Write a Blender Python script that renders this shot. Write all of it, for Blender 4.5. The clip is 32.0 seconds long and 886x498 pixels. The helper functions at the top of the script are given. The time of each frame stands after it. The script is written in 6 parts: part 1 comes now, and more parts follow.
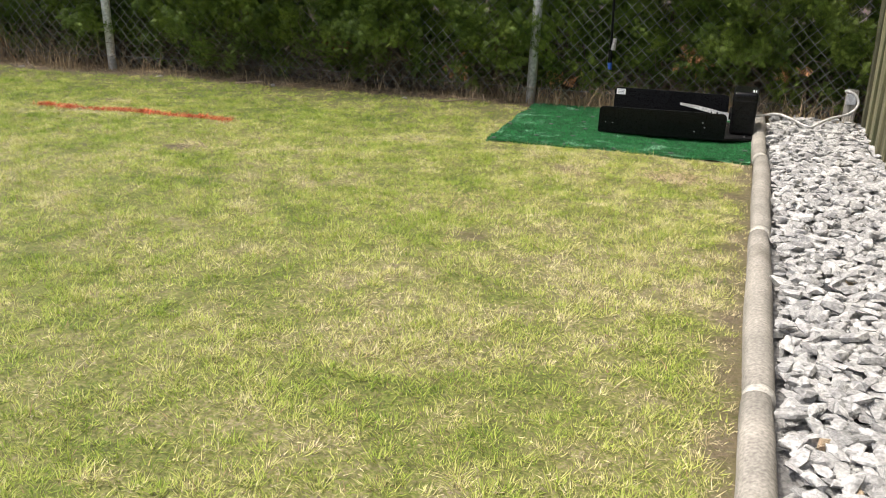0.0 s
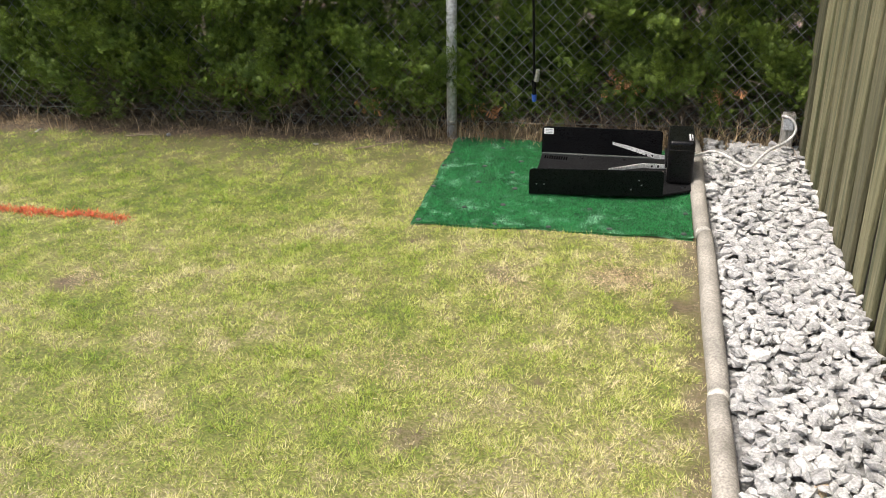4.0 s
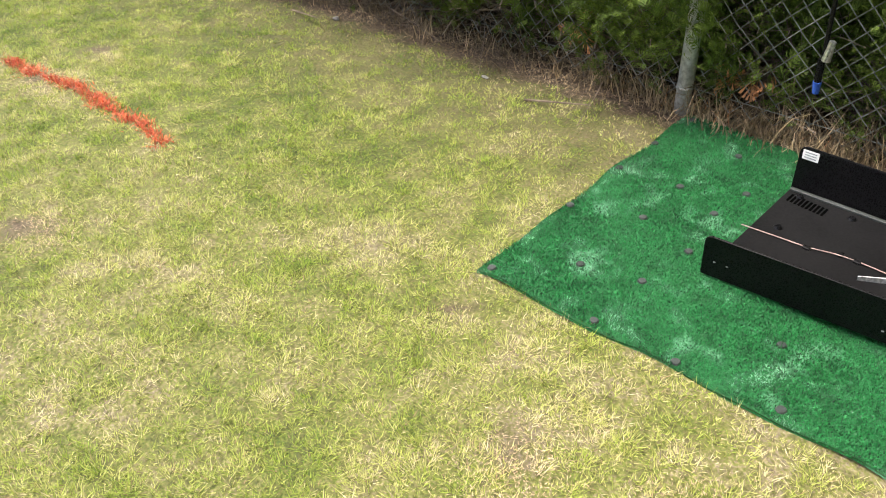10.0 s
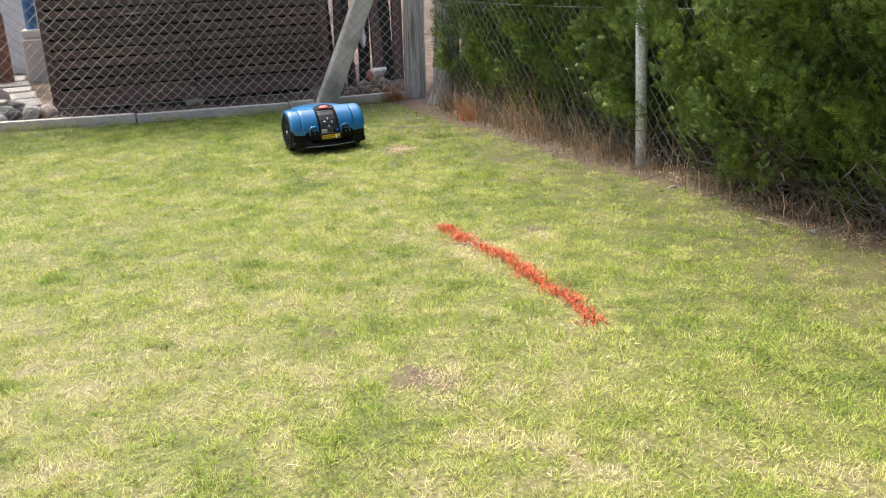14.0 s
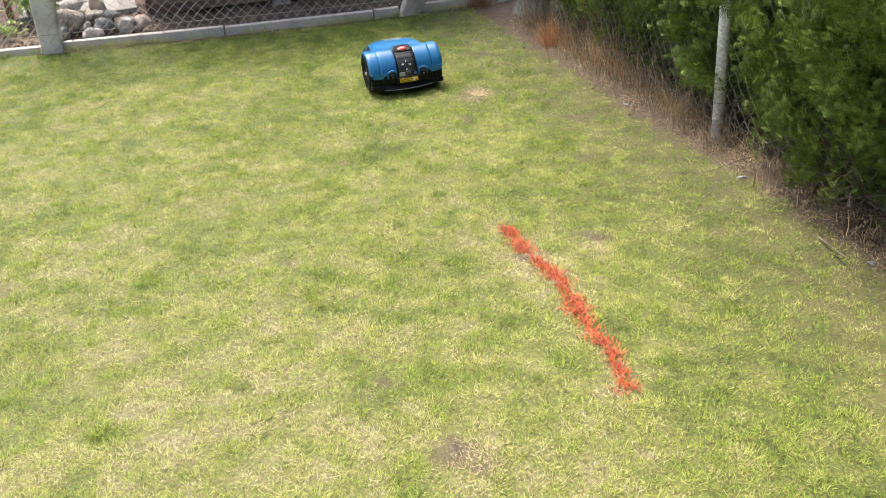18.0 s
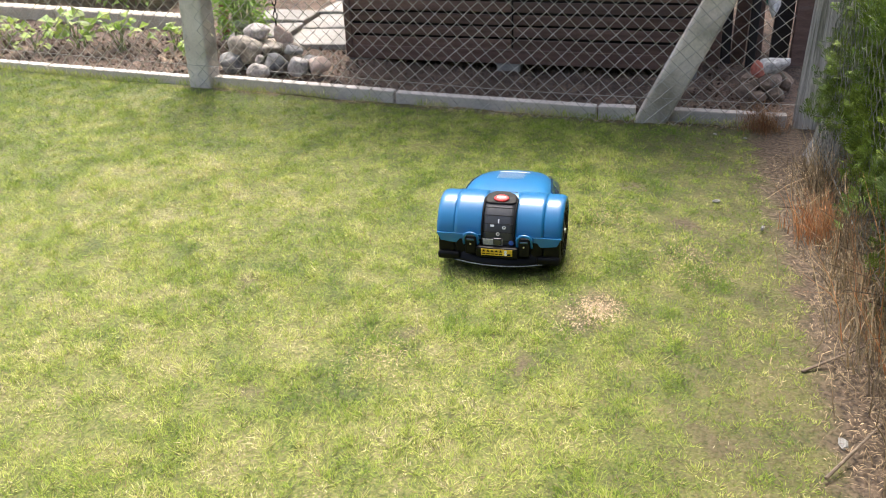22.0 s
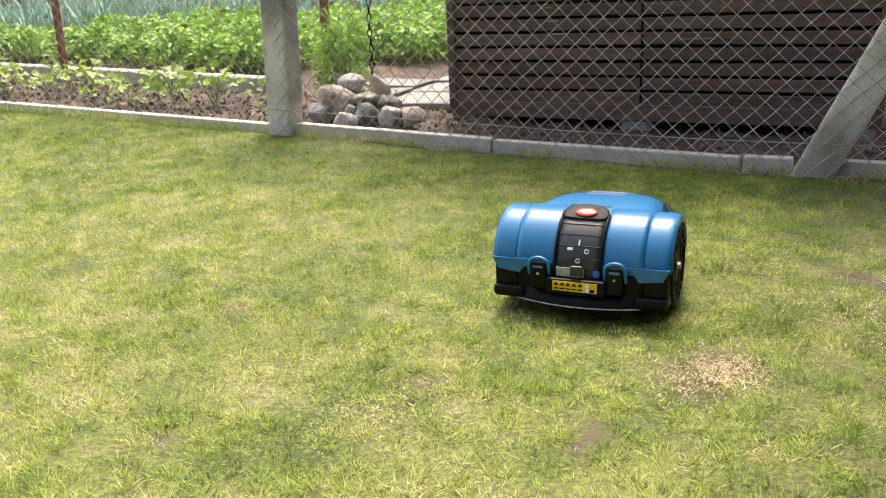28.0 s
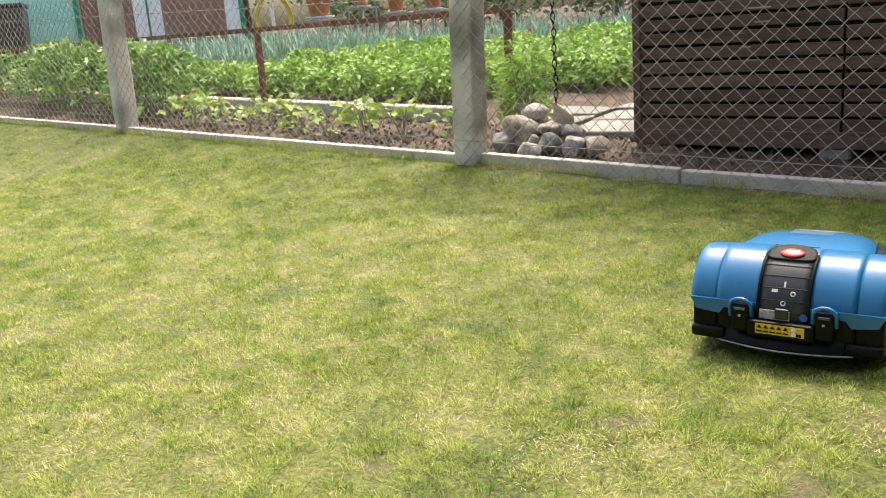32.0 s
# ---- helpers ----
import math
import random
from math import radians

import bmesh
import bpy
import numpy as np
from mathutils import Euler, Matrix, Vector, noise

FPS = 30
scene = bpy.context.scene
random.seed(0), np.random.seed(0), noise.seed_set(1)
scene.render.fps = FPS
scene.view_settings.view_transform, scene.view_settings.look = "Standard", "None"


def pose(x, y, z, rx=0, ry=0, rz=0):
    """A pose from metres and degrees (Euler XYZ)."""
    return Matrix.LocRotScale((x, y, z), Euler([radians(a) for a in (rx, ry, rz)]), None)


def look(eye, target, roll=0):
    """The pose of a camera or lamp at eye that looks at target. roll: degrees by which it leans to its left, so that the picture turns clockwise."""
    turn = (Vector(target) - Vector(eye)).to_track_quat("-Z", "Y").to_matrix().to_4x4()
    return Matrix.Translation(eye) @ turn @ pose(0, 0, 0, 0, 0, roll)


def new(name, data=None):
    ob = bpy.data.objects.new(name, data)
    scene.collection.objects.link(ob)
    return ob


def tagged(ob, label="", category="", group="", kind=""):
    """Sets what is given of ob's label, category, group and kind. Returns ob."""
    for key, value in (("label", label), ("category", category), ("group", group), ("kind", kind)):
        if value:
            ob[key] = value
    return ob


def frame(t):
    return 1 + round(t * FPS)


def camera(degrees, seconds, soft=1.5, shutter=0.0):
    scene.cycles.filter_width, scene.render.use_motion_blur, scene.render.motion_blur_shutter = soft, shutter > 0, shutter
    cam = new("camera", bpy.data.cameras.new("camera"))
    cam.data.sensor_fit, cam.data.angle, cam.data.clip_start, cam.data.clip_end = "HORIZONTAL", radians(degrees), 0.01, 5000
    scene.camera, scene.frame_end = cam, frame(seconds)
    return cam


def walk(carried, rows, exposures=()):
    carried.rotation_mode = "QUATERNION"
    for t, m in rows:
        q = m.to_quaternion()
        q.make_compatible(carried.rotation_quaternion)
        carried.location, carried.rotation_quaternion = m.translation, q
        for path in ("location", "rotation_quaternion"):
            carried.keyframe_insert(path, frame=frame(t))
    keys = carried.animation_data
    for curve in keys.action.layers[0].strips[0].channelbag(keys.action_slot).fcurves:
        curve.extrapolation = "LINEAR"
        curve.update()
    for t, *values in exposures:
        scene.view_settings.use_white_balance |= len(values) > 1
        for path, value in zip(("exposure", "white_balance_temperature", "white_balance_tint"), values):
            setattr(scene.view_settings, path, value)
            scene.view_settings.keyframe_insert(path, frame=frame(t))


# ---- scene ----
cam = camera(54.0, 32.0, soft=1.0)
PATH = [
    (0, (0.231, 0.236, 0.762), (-0.369, 2.027, 0.101), 1.9),
    (0.5, (0.259, 0.262, 0.777), (-0.355, 2.056, 0.141), 1.5),
    (1, (0.275, 0.304, 0.825), (-0.339, 2.11, 0.223), 1),
    (1.5, (0.285, 0.356, 1.027), (-0.299, 2.112, 0.267), 0.6),
    (2, (0.318, 0.373, 1.263), (-0.23, 2.097, 0.411), -0.4),
    (2.5, (0.326, 0.351, 1.36), (-0.217, 2.068, 0.49), -0.9),
    (3, (0.278, 0.395, 1.373), (-0.248, 2.112, 0.491), -1.1),
    (3.5, (0.17, 0.543, 1.392), (-0.295, 2.287, 0.53), -1.4),
    (5.5, (-0.018, 1.495, 1.365), (-0.392, 3.156, 0.315), -2.1),
    (6, (-0.017, 1.701, 1.335), (-0.451, 3.36, 0.305), -2.4),
    (6.5, (0.031, 1.954, 1.272), (-0.511, 3.583, 0.246), -1.6),
    (7, (0.041, 2.195, 1.254), (-0.531, 3.758, 0.144), -1.7),
    (7.5, (0.072, 2.379, 1.264), (-0.487, 3.889, 0.079), -0.8),
    (8, (0.164, 2.457, 1.264), (-0.515, 3.909, 0.066), -0.7),
    (8.5, (0.289, 2.484, 1.274), (-0.507, 3.864, 0.065), 1.4),
    (9, (0.346, 2.465, 1.272), (-0.547, 3.761, 0.038), 0.5),
    (9.5, (0.359, 2.475, 1.27), (-0.559, 3.749, 0.031), 1.1),
    (10, (0.36, 2.45, 1.299), (-0.775, 3.577, 0.098), -2.5),
    (10.5, (0.406, 2.439, 1.305), (-0.962, 3.426, 0.23), -3.9),
    (11, (0.426, 2.449, 1.291), (-1.102, 3.23, 0.263), -6.8),
    (11.5, (0.398, 2.446, 1.294), (-1.125, 3.243, 0.271), -6.3),
    (12, (0.27, 2.468, 1.297), (-1.216, 3.336, 0.279), -3.9),
    (12.5, (0.056, 2.525, 1.263), (-1.432, 3.406, 0.26), -3.4),
    (13, (-0.092, 2.584, 1.092), (-1.67, 3.432, 0.203), -3.1),
    (13.5, (-0.13, 2.549, 0.897), (-1.854, 3.319, 0.239), -2.6),
    (14, (-0.12, 2.499, 0.847), (-1.919, 3.126, 0.237), -2.9),
    (14.5, (-0.119, 2.483, 0.846), (-1.93, 3.071, 0.233), -2.3),
    (15, (-0.097, 2.476, 0.846), (-1.914, 3.053, 0.24), -2.1),
    (15.5, (-0.09, 2.462, 0.847), (-1.917, 3.005, 0.243), -2.1),
    (17.5, (-0.15, 2.615, 1.473), (-1.857, 2.991, 0.503), -4),
    (18, (-0.194, 2.691, 1.487), (-1.903, 3.032, 0.504), -4.6),
    (18.5, (-0.361, 2.905, 1.452), (-2.104, 3.217, 0.523), -2.7),
    (19, (-0.552, 3.129, 1.398), (-2.288, 3.353, 0.431), -3.7),
    (19.5, (-0.722, 3.369, 1.359), (-2.454, 3.438, 0.363), -3.8),
    (20, (-1.003, 3.576, 1.3), (-2.733, 3.603, 0.297), -4),
    (20.5, (-1.248, 3.681, 1.299), (-3.018, 3.679, 0.369), -3.3),
    (21, (-1.523, 3.853, 1.266), (-3.326, 3.602, 0.437), -1.1),
    (21.5, (-1.764, 3.953, 1.267), (-3.497, 3.454, 0.404), -2.2),
    (22, (-2.126, 3.995, 1.261), (-3.829, 3.441, 0.37), -2.4),
    (22.5, (-2.338, 4.014, 1.25), (-4.021, 3.402, 0.358), -3.2),
    (23, (-2.529, 4.053, 1.252), (-4.19, 3.364, 0.375), -2.6),
    (23.5, (-2.711, 4.024, 1.094), (-4.4, 3.3, 0.306), -2.6),
    (24, (-2.811, 3.972, 0.784), (-4.6, 3.245, 0.263), -0.8),
    (24.5, (-2.804, 4.002, 0.698), (-4.538, 3.205, 0.099), -1.1),
    (25, (-2.82, 4.01, 0.697), (-4.54, 3.184, 0.097), -1),
    (25.5, (-2.804, 3.996, 0.695), (-4.533, 3.19, 0.095), -1.5),
    (27.5, (-2.771, 3.993, 0.7), (-4.477, 3.132, 0.109), -2.1),
    (28, (-2.764, 3.986, 0.701), (-4.452, 3.09, 0.112), -2.5),
    (28.5, (-2.76, 3.977, 0.704), (-4.431, 3.048, 0.115), -2.5),
    (29, (-2.748, 3.974, 0.712), (-4.38, 2.975, 0.132), -3.1),
    (29.5, (-2.731, 3.969, 0.723), (-4.333, 2.914, 0.157), -3.5),
    (30, (-2.719, 3.962, 0.732), (-4.293, 2.856, 0.182), -3.6),
    (30.5, (-2.71, 3.962, 0.738), (-4.251, 2.802, 0.208), -3.9),
    (31, (-2.703, 3.953, 0.741), (-4.201, 2.734, 0.22), -4.5),
    (31.5, (-2.708, 3.954, 0.744), (-4.199, 2.727, 0.223), -4.6),
    (32, (-2.714, 3.951, 0.744), (-4.207, 2.725, 0.226), -4.6),
]
walk(cam, [(t, look(eye, target, roll)) for t, eye, target, roll in PATH], [(0, 0.78, 6500, 7), (3, 0.92, 6500, 7), (6, 0.93, 6400, 9), (9, 1.18, 6500, 9), (14, 1.30, 6500, 9), (19, 1.28, 6500, 10), (24, 1.47, 6600, 10), (29, 1.32, 6900, 8), (32, 1.27, 7000, 7)])
SUN_AZ, SUN_EL = radians(-110), radians(64)   # high, thin cloud

world = bpy.data.worlds.new("sky")
scene.world = world
world.use_nodes = True
wn = world.node_tree.nodes
sky = wn.new("ShaderNodeTexSky")
sky.sky_type = "NISHITA"
sky.sun_disc = False
sky.sun_elevation, sky.sun_rotation = SUN_EL, SUN_AZ
sky.dust_density, sky.air_density, sky.ozone_density = 6.0, 0.8, 0.6
world.node_tree.links.new(sky.outputs[0], wn["Background"].inputs[0])
wn["Background"].inputs[1].default_value = 0.18

sun_data = bpy.data.lights.new("sun", "SUN")
sun_data.energy, sun_data.angle, sun_data.color = 1.55, radians(17), (1.0, 0.96, 0.90)
sun = new("sun", sun_data)
sun_dir = Vector((math.sin(SUN_AZ) * math.cos(SUN_EL), math.cos(SUN_AZ) * math.cos(SUN_EL), math.sin(SUN_EL)))
sun.matrix_world = look(sun_dir * 30, (0, 0, 0))

# ---- small tools ----
rng = np.random.default_rng(7)


def smooth01(v):
    v = np.clip(v, 0, 1)
    return v * v * (3 - 2 * v)


def gz(x, y):
    """Height of the ground: flat lawn, rising gently into the neighbour's garden."""
    rise = smooth01((-4.3 - x) / 1.6) * 0.03 * np.clip(3.2 - y, 0, 14)
    return rise + 0.02 * np.clip(-6 - x, 0, 14)


def fence_y(x):
    """The line of the hedge's fence."""
    return np.interp(x, [-9, -5.554, -3.314, -0.802, 4], [4.16, 4.383, 4.541, 4.667, 4.86])


def fast_mesh(name, verts, faces, mat, smooth=False):
    """A mesh from numpy arrays; faces all have the same number of corners."""
    verts, faces = np.asarray(verts, np.float32), np.asarray(faces, np.int32)
    n, k = faces.shape
    me = bpy.data.meshes.new(name)
    me.vertices.add(len(verts))
    me.vertices.foreach_set("co", verts.ravel())
    me.loops.add(n * k)
    me.loops.foreach_set("vertex_index", faces.ravel())
    me.polygons.add(n)
    me.polygons.foreach_set("loop_start", np.arange(0, n * k, k, dtype=np.int32))
    me.polygons.foreach_set("loop_total", np.full(n, k, np.int32))
    me.polygons.foreach_set("use_smooth", np.full(n, smooth, bool))
    me.update(calc_edges=True)
    if mat:
        me.materials.append(mat)
    return me


def part(name, bm, material, parent=None, label="", smooth=False, m=None):
    """Links a bmesh (or a ready mesh) as one object under a thing."""
    if isinstance(bm, bpy.types.Mesh):
        me = bm
    else:
        me = bpy.data.meshes.new(name)
        bmesh.ops.recalc_face_normals(bm, faces=bm.faces)
        if smooth:
            for f in bm.faces:
                f.smooth = True
        bm.to_mesh(me)
        bm.free()
        me.materials.append(material)
    ob = new(name, me)
    if parent is not None:
        ob.parent = parent
    if m is not None:
        ob.matrix_basis = m
    if label:
        ob["label"] = label
    return ob


def box(sx, sy, sz, at=(0, 0, 0), bevel=0.0, m=None, bm=None, seg=1):
    """A box of those sizes, its centre at 'at', with rounded edges."""
    bm = bm or bmesh.new()
    made = bmesh.ops.create_cube(bm, size=1, matrix=(m or Matrix()) @ Matrix.Translation(at) @ Matrix.Diagonal((sx, sy, sz, 1)))
    if bevel:
        vs = set(made["verts"])
        es = [e for e in bm.edges if e.verts[0] in vs and e.verts[1] in vs]
        bmesh.ops.bevel(bm, geom=es, offset=bevel, segments=seg, affect="EDGES", profile=0.5)
    return bm


def rod(p, q, r, r2=None, n=8, bm=None):
    """A round bar from p to q."""
    bm = bm or bmesh.new()
    p, q = Vector(p), Vector(q)
    d = q - p
    m = Matrix.Translation((p + q) / 2) @ d.to_track_quat("Z", "Y").to_matrix().to_4x4()
    bmesh.ops.create_cone(bm, cap_ends=True, segments=n, radius1=r, radius2=r if r2 is None else r2, depth=d.length, matrix=m)
    return bm


def tube(name, points, r, mat, parent=None, label="", res=4):
    """A bent round cable or pipe."""
    cu = bpy.data.curves.new(name, "CURVE")
    cu.dimensions, cu.bevel_depth, cu.bevel_resolution = "3D", r, 2
    sp = cu.splines.new("NURBS")
    sp.points.add(len(points) - 1)
    for a, b in zip(sp.points, points):
        a.co = (*b, 1)
    sp.use_endpoint_u, sp.order_u, sp.resolution_u = True, 3, res
    tmp = bpy.data.objects.new(name, cu)
    scene.collection.objects.link(tmp)
    bpy.context.view_layer.update()
    me = bpy.data.meshes.new_from_object(tmp.evaluated_get(bpy.context.evaluated_depsgraph_get()))
    bpy.data.objects.remove(tmp)
    bpy.data.curves.remove(cu)
    me.name = name
    for f in me.polygons:
        f.use_smooth = True
    me.materials.clear()
    me.materials.append(mat)
    return part(name, me, None, parent, label)


def prisms(p, q, r):
    """Three-sided bars from the points p to the points q: arrays of corners and triangles."""
    p, q = np.asarray(p, float), np.asarray(q, float)
    n = len(p)
    d = q - p
    d /= np.linalg.norm(d, axis=1)[:, None] + 1e-9
    a = np.cross(d, np.where(np.abs(d[:, 2:3]) > 0.9, [[1.0, 0, 0]], [[0, 0, 1.0]]))
    a /= np.linalg.norm(a, axis=1)[:, None]
    b = np.cross(d, a)
    r = np.broadcast_to(np.asarray(r, float), (n,))[:, None]
    ring = [a * math.cos(w) * r + b * math.sin(w) * r for w in (0, 2.094, 4.189)]
    v = np.stack([p + ring[0], p + ring[1], p + ring[2], q + ring[0], q + ring[1], q + ring[2]], 1).reshape(-1, 3)
    f = np.array([[0, 1, 4, 3], [1, 2, 5, 4], [2, 0, 3, 5]])
    return v, (f[None] + 6 * np.arange(n)[:, None, None]).reshape(-1, 4)


def empty(name, at=(0, 0, 0), rz=0.0):
    ob = new(name)
    ob.matrix_basis = pose(*at, 0, 0, rz)
    return ob


# ---- materials ----
def mat(name, c1, c2, scale=6.0, fine=70.0, rough=0.7, bump=0.3, metal=0.0, rand=0.2, stretch=(1, 1, 1), stain=None, stain_at=0.62,
        island=False, leaf=0.0, coat=0.0, spec=0.5, dist=0.004, local=False, spread=(0.35, 0.65), fine_mix=0.35):
    """A worn surface: two colours in large patches, fine grain, stains, relief; each piece a little different."""
    ma = bpy.data.materials.new(name)
    ma.use_nodes = True
    nt = ma.node_tree
    N, L = nt.nodes, nt.links
    bs = N["Principled BSDF"]
    bs.inputs["Roughness"].default_value = rough
    bs.inputs["Metallic"].default_value = metal
    bs.inputs["Specular IOR Level"].default_value = spec
    bs.inputs["Coat Weight"].default_value = coat
    bs.inputs["Coat Roughness"].default_value = 0.05
    geo = N.new("ShaderNodeNewGeometry")
    info = N.new("ShaderNodeObjectInfo")
    if local:
        src = N.new("ShaderNodeTexCoord").outputs["Object"]
    else:
        src = geo.outputs["Position"]
    mp = N.new("ShaderNodeMapping")
    mp.inputs["Scale"].default_value = stretch
    L.new(src, mp.inputs["Vector"])
    addv = N.new("ShaderNodeVectorMath")
    addv.operation = "ADD"
    mul = N.new("ShaderNodeVectorMath")
    mul.operation = "SCALE"
    mul.inputs[0].default_value = (7.3, 3.1, 5.7)
    L.new(info.outputs["Random"], mul.inputs["Scale"])
    L.new(mp.outputs[0], addv.inputs[0])
    L.new(mul.outputs[0], addv.inputs[1])
    vec = addv.outputs[0]

    def noise_node(sc, detail=4.0):
        nn = N.new("ShaderNodeTexNoise")
        nn.inputs["Scale"].default_value = sc
        nn.inputs["Detail"].default_value = detail
        L.new(vec, nn.inputs["Vector"])
        return nn.outputs["Fac"]

    def ranged(v, a, b, lo=0.0, hi=1.0):
        r = N.new("ShaderNodeMapRange")
        r.inputs["From Min"].default_value, r.inputs["From Max"].default_value = a, b
        r.inputs["To Min"].default_value, r.inputs["To Max"].default_value = lo, hi
        L.new(v, r.inputs["Value"])
        return r.outputs[0]

    def mixc(f, a, b, mode="MIX"):
        mx = N.new("ShaderNodeMix")
        mx.data_type, mx.blend_type = "RGBA", mode
        for sock, val in ((mx.inputs[0], f), (mx.inputs[6], a), (mx.inputs[7], b)):
            if hasattr(val, "is_linked"):
                L.new(val, sock)
            else:
                sock.default_value = val if isinstance(val, float) else (*val, 1)
        return mx.outputs[2]

    col = mixc(ranged(noise_node(scale), *spread), c1, c2)
    if stain:
        col = mixc(ranged(noise_node(scale * 0.45, 6.0), stain_at, stain_at + 0.12), col, stain)
    grain = noise_node(fine, 3.0)
    g = ranged(grain, 0.3, 0.7, 1 - fine_mix, 1 + fine_mix)
    rnd = ranged(geo.outputs["Random Per Island"] if island else info.outputs["Random"], 0, 1, 1 - rand, 1 + rand)
    m1 = N.new("ShaderNodeMath")
    m1.operation = "MULTIPLY"
    L.new(g, m1.inputs[0])
    L.new(rnd, m1.inputs[1])
    vm = N.new("ShaderNodeVectorMath")
    vm.operation = "SCALE"
    L.new(col, vm.inputs[0])
    L.new(m1.outputs[0], vm.inputs["Scale"])
    L.new(vm.outputs[0], bs.inputs["Base Color"])
    if bump:
        bp = N.new("ShaderNodeBump")
        bp.inputs["Strength"].default_value = bump
        bp.inputs["Distance"].default_value = dist
        L.new(grain, bp.inputs["Height"])
        L.new(bp.outputs[0], bs.inputs["Normal"])
    rr = ranged(grain, 0.3, 0.7, max(0.03, rough - 0.1), min(1.0, rough + 0.1))
    L.new(rr, bs.inputs["Roughness"])
    if leaf:
        tr = N.new("ShaderNodeBsdfTranslucent")
        L.new(vm.outputs[0], tr.inputs["Color"])
        mx = N.new("ShaderNodeMixShader")
        mx.inputs[0].default_value = leaf
        L.new(bs.outputs[0], mx.inputs[1])
        L.new(tr.outputs[0], mx.inputs[2])
        L.new(mx.outputs[0], N["Material Output"].inputs["Surface"])
    return ma


def grass_mat(name, ramp, thatch=False):
    """Lawn colours by how dry each blade is, painted shade included; the thatch below carries bare soil too."""
    ma = bpy.data.materials.new(name)
    ma.use_nodes = True
    nt = ma.node_tree
    N, L = nt.nodes, nt.links
    bs = N["Principled BSDF"]
    bs.inputs["Roughness"].default_value = 0.7
    bs.inputs["Specular IOR Level"].default_value = 0.25
    geo = N.new("ShaderNodeNewGeometry")
    at = N.new("ShaderNodeAttribute")
    at.attribute_name = "dry"

    def noise_fac(sc, detail):
        nn = N.new("ShaderNodeTexNoise")
        nn.inputs["Scale"].default_value, nn.inputs["Detail"].default_value = sc, detail
        L.new(geo.outputs["Position"], nn.inputs["Vector"])
        return nn.outputs["Fac"]

    def calc(op, a, b):
        m = N.new("ShaderNodeMath")
        m.operation = op
        for s, v in zip(m.inputs, (a, b)):
            if isinstance(v, float):
                s.default_value = v
            else:
                L.new(v, s)
        return m.outputs[0]

    def mixed(f, a, b):
        mx = N.new("ShaderNodeMix")
        mx.data_type = "RGBA"
        L.new(f, mx.inputs[0])
        for sock, v in ((mx.inputs[6], a), (mx.inputs[7], b)):
            if isinstance(v, tuple):
                sock.default_value = (*v, 1)
            else:
                L.new(v, sock)
        return mx.outputs[2]

    v = at.outputs["Fac"]
    if thatch:
        v = calc("ADD", v, calc("MULTIPLY", calc("SUBTRACT", noise_fac(160.0, 3.0), 0.5), 1.5))
    cr = N.new("ShaderNodeValToRGB")
    el = cr.color_ramp.elements
    while len(el) < len(ramp):
        el.new(0.5)
    for e, (p, c) in zip(el, ramp):
        e.position, e.color = p, (*c, 1)
    L.new(v, cr.inputs[0])
    col = cr.outputs[0]
    if thatch:
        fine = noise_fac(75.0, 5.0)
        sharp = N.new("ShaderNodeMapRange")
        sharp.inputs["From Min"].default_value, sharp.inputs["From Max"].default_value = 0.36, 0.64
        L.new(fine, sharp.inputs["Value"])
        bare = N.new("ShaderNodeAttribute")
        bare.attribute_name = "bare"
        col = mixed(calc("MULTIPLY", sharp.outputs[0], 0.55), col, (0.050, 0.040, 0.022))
        col = mixed(bare.outputs["Fac"], col, mixed(sharp.outputs[0], (0.042, 0.030, 0.021), (0.135, 0.098, 0.066)))
        bp = N.new("ShaderNodeBump")
        bp.inputs["Strength"].default_value, bp.inputs["Distance"].default_value = 0.9, 0.012
        L.new(fine, bp.inputs["Height"])
        L.new(bp.outputs[0], bs.inputs["Normal"])
    L.new(col, bs.inputs["Base Color"])
    if not thatch:
        tr = N.new("ShaderNodeBsdfTranslucent")
        L.new(col, tr.inputs["Color"])
        mx = N.new("ShaderNodeMixShader")
        mx.inputs[0].default_value = 0.25
        L.new(bs.outputs[0], mx.inputs[1])
        L.new(tr.outputs[0], mx.inputs[2])
        L.new(mx.outputs[0], N["Material Output"].inputs["Surface"])
    return ma


RAMP = [(0.04, (0.120, 0.200, 0.030)), (0.28, (0.30, 0.395, 0.060)), (0.50, (0.45, 0.49, 0.125)), (0.70, (0.60, 0.56, 0.26)), (0.88, (0.74, 0.665, 0.45)), (0.985, (0.36, 0.245, 0.15))]
M_BLADE = grass_mat("grass_blades", RAMP)
# thatch: darkened blade colours put the shade between tufts into the sheet
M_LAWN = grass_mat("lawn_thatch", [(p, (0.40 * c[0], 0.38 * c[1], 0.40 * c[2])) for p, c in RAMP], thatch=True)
M_SOIL = mat("garden_soil", (0.058, 0.038, 0.027), (0.13, 0.088, 0.062), 9, 70, 0.95, 1.0, stain=(0.20, 0.145, 0.10), stain_at=0.58, dist=0.03, fine_mix=0.6)
M_CLOD = mat("soil_clods", (0.060, 0.040, 0.028), (0.16, 0.11, 0.08), 9, 90, 0.95, 0.6, island=True, rand=0.5, dist=0.004)
M_GRIT = mat("stone_grit", (0.13, 0.125, 0.12), (0.24, 0.235, 0.225), 20, 90, 0.95, 1.0, dist=0.01)
M_LITTER = mat("dry_litter", (0.165, 0.118, 0.068), (0.40, 0.305, 0.185), 9, 90, 0.85, 0.0, island=True, rand=0.5)
M_STALK = mat("dry_stalks", (0.18, 0.130, 0.073), (0.43, 0.33, 0.195), 5, 60, 0.8, 0.0, island=True, rand=0.5, leaf=0.15)
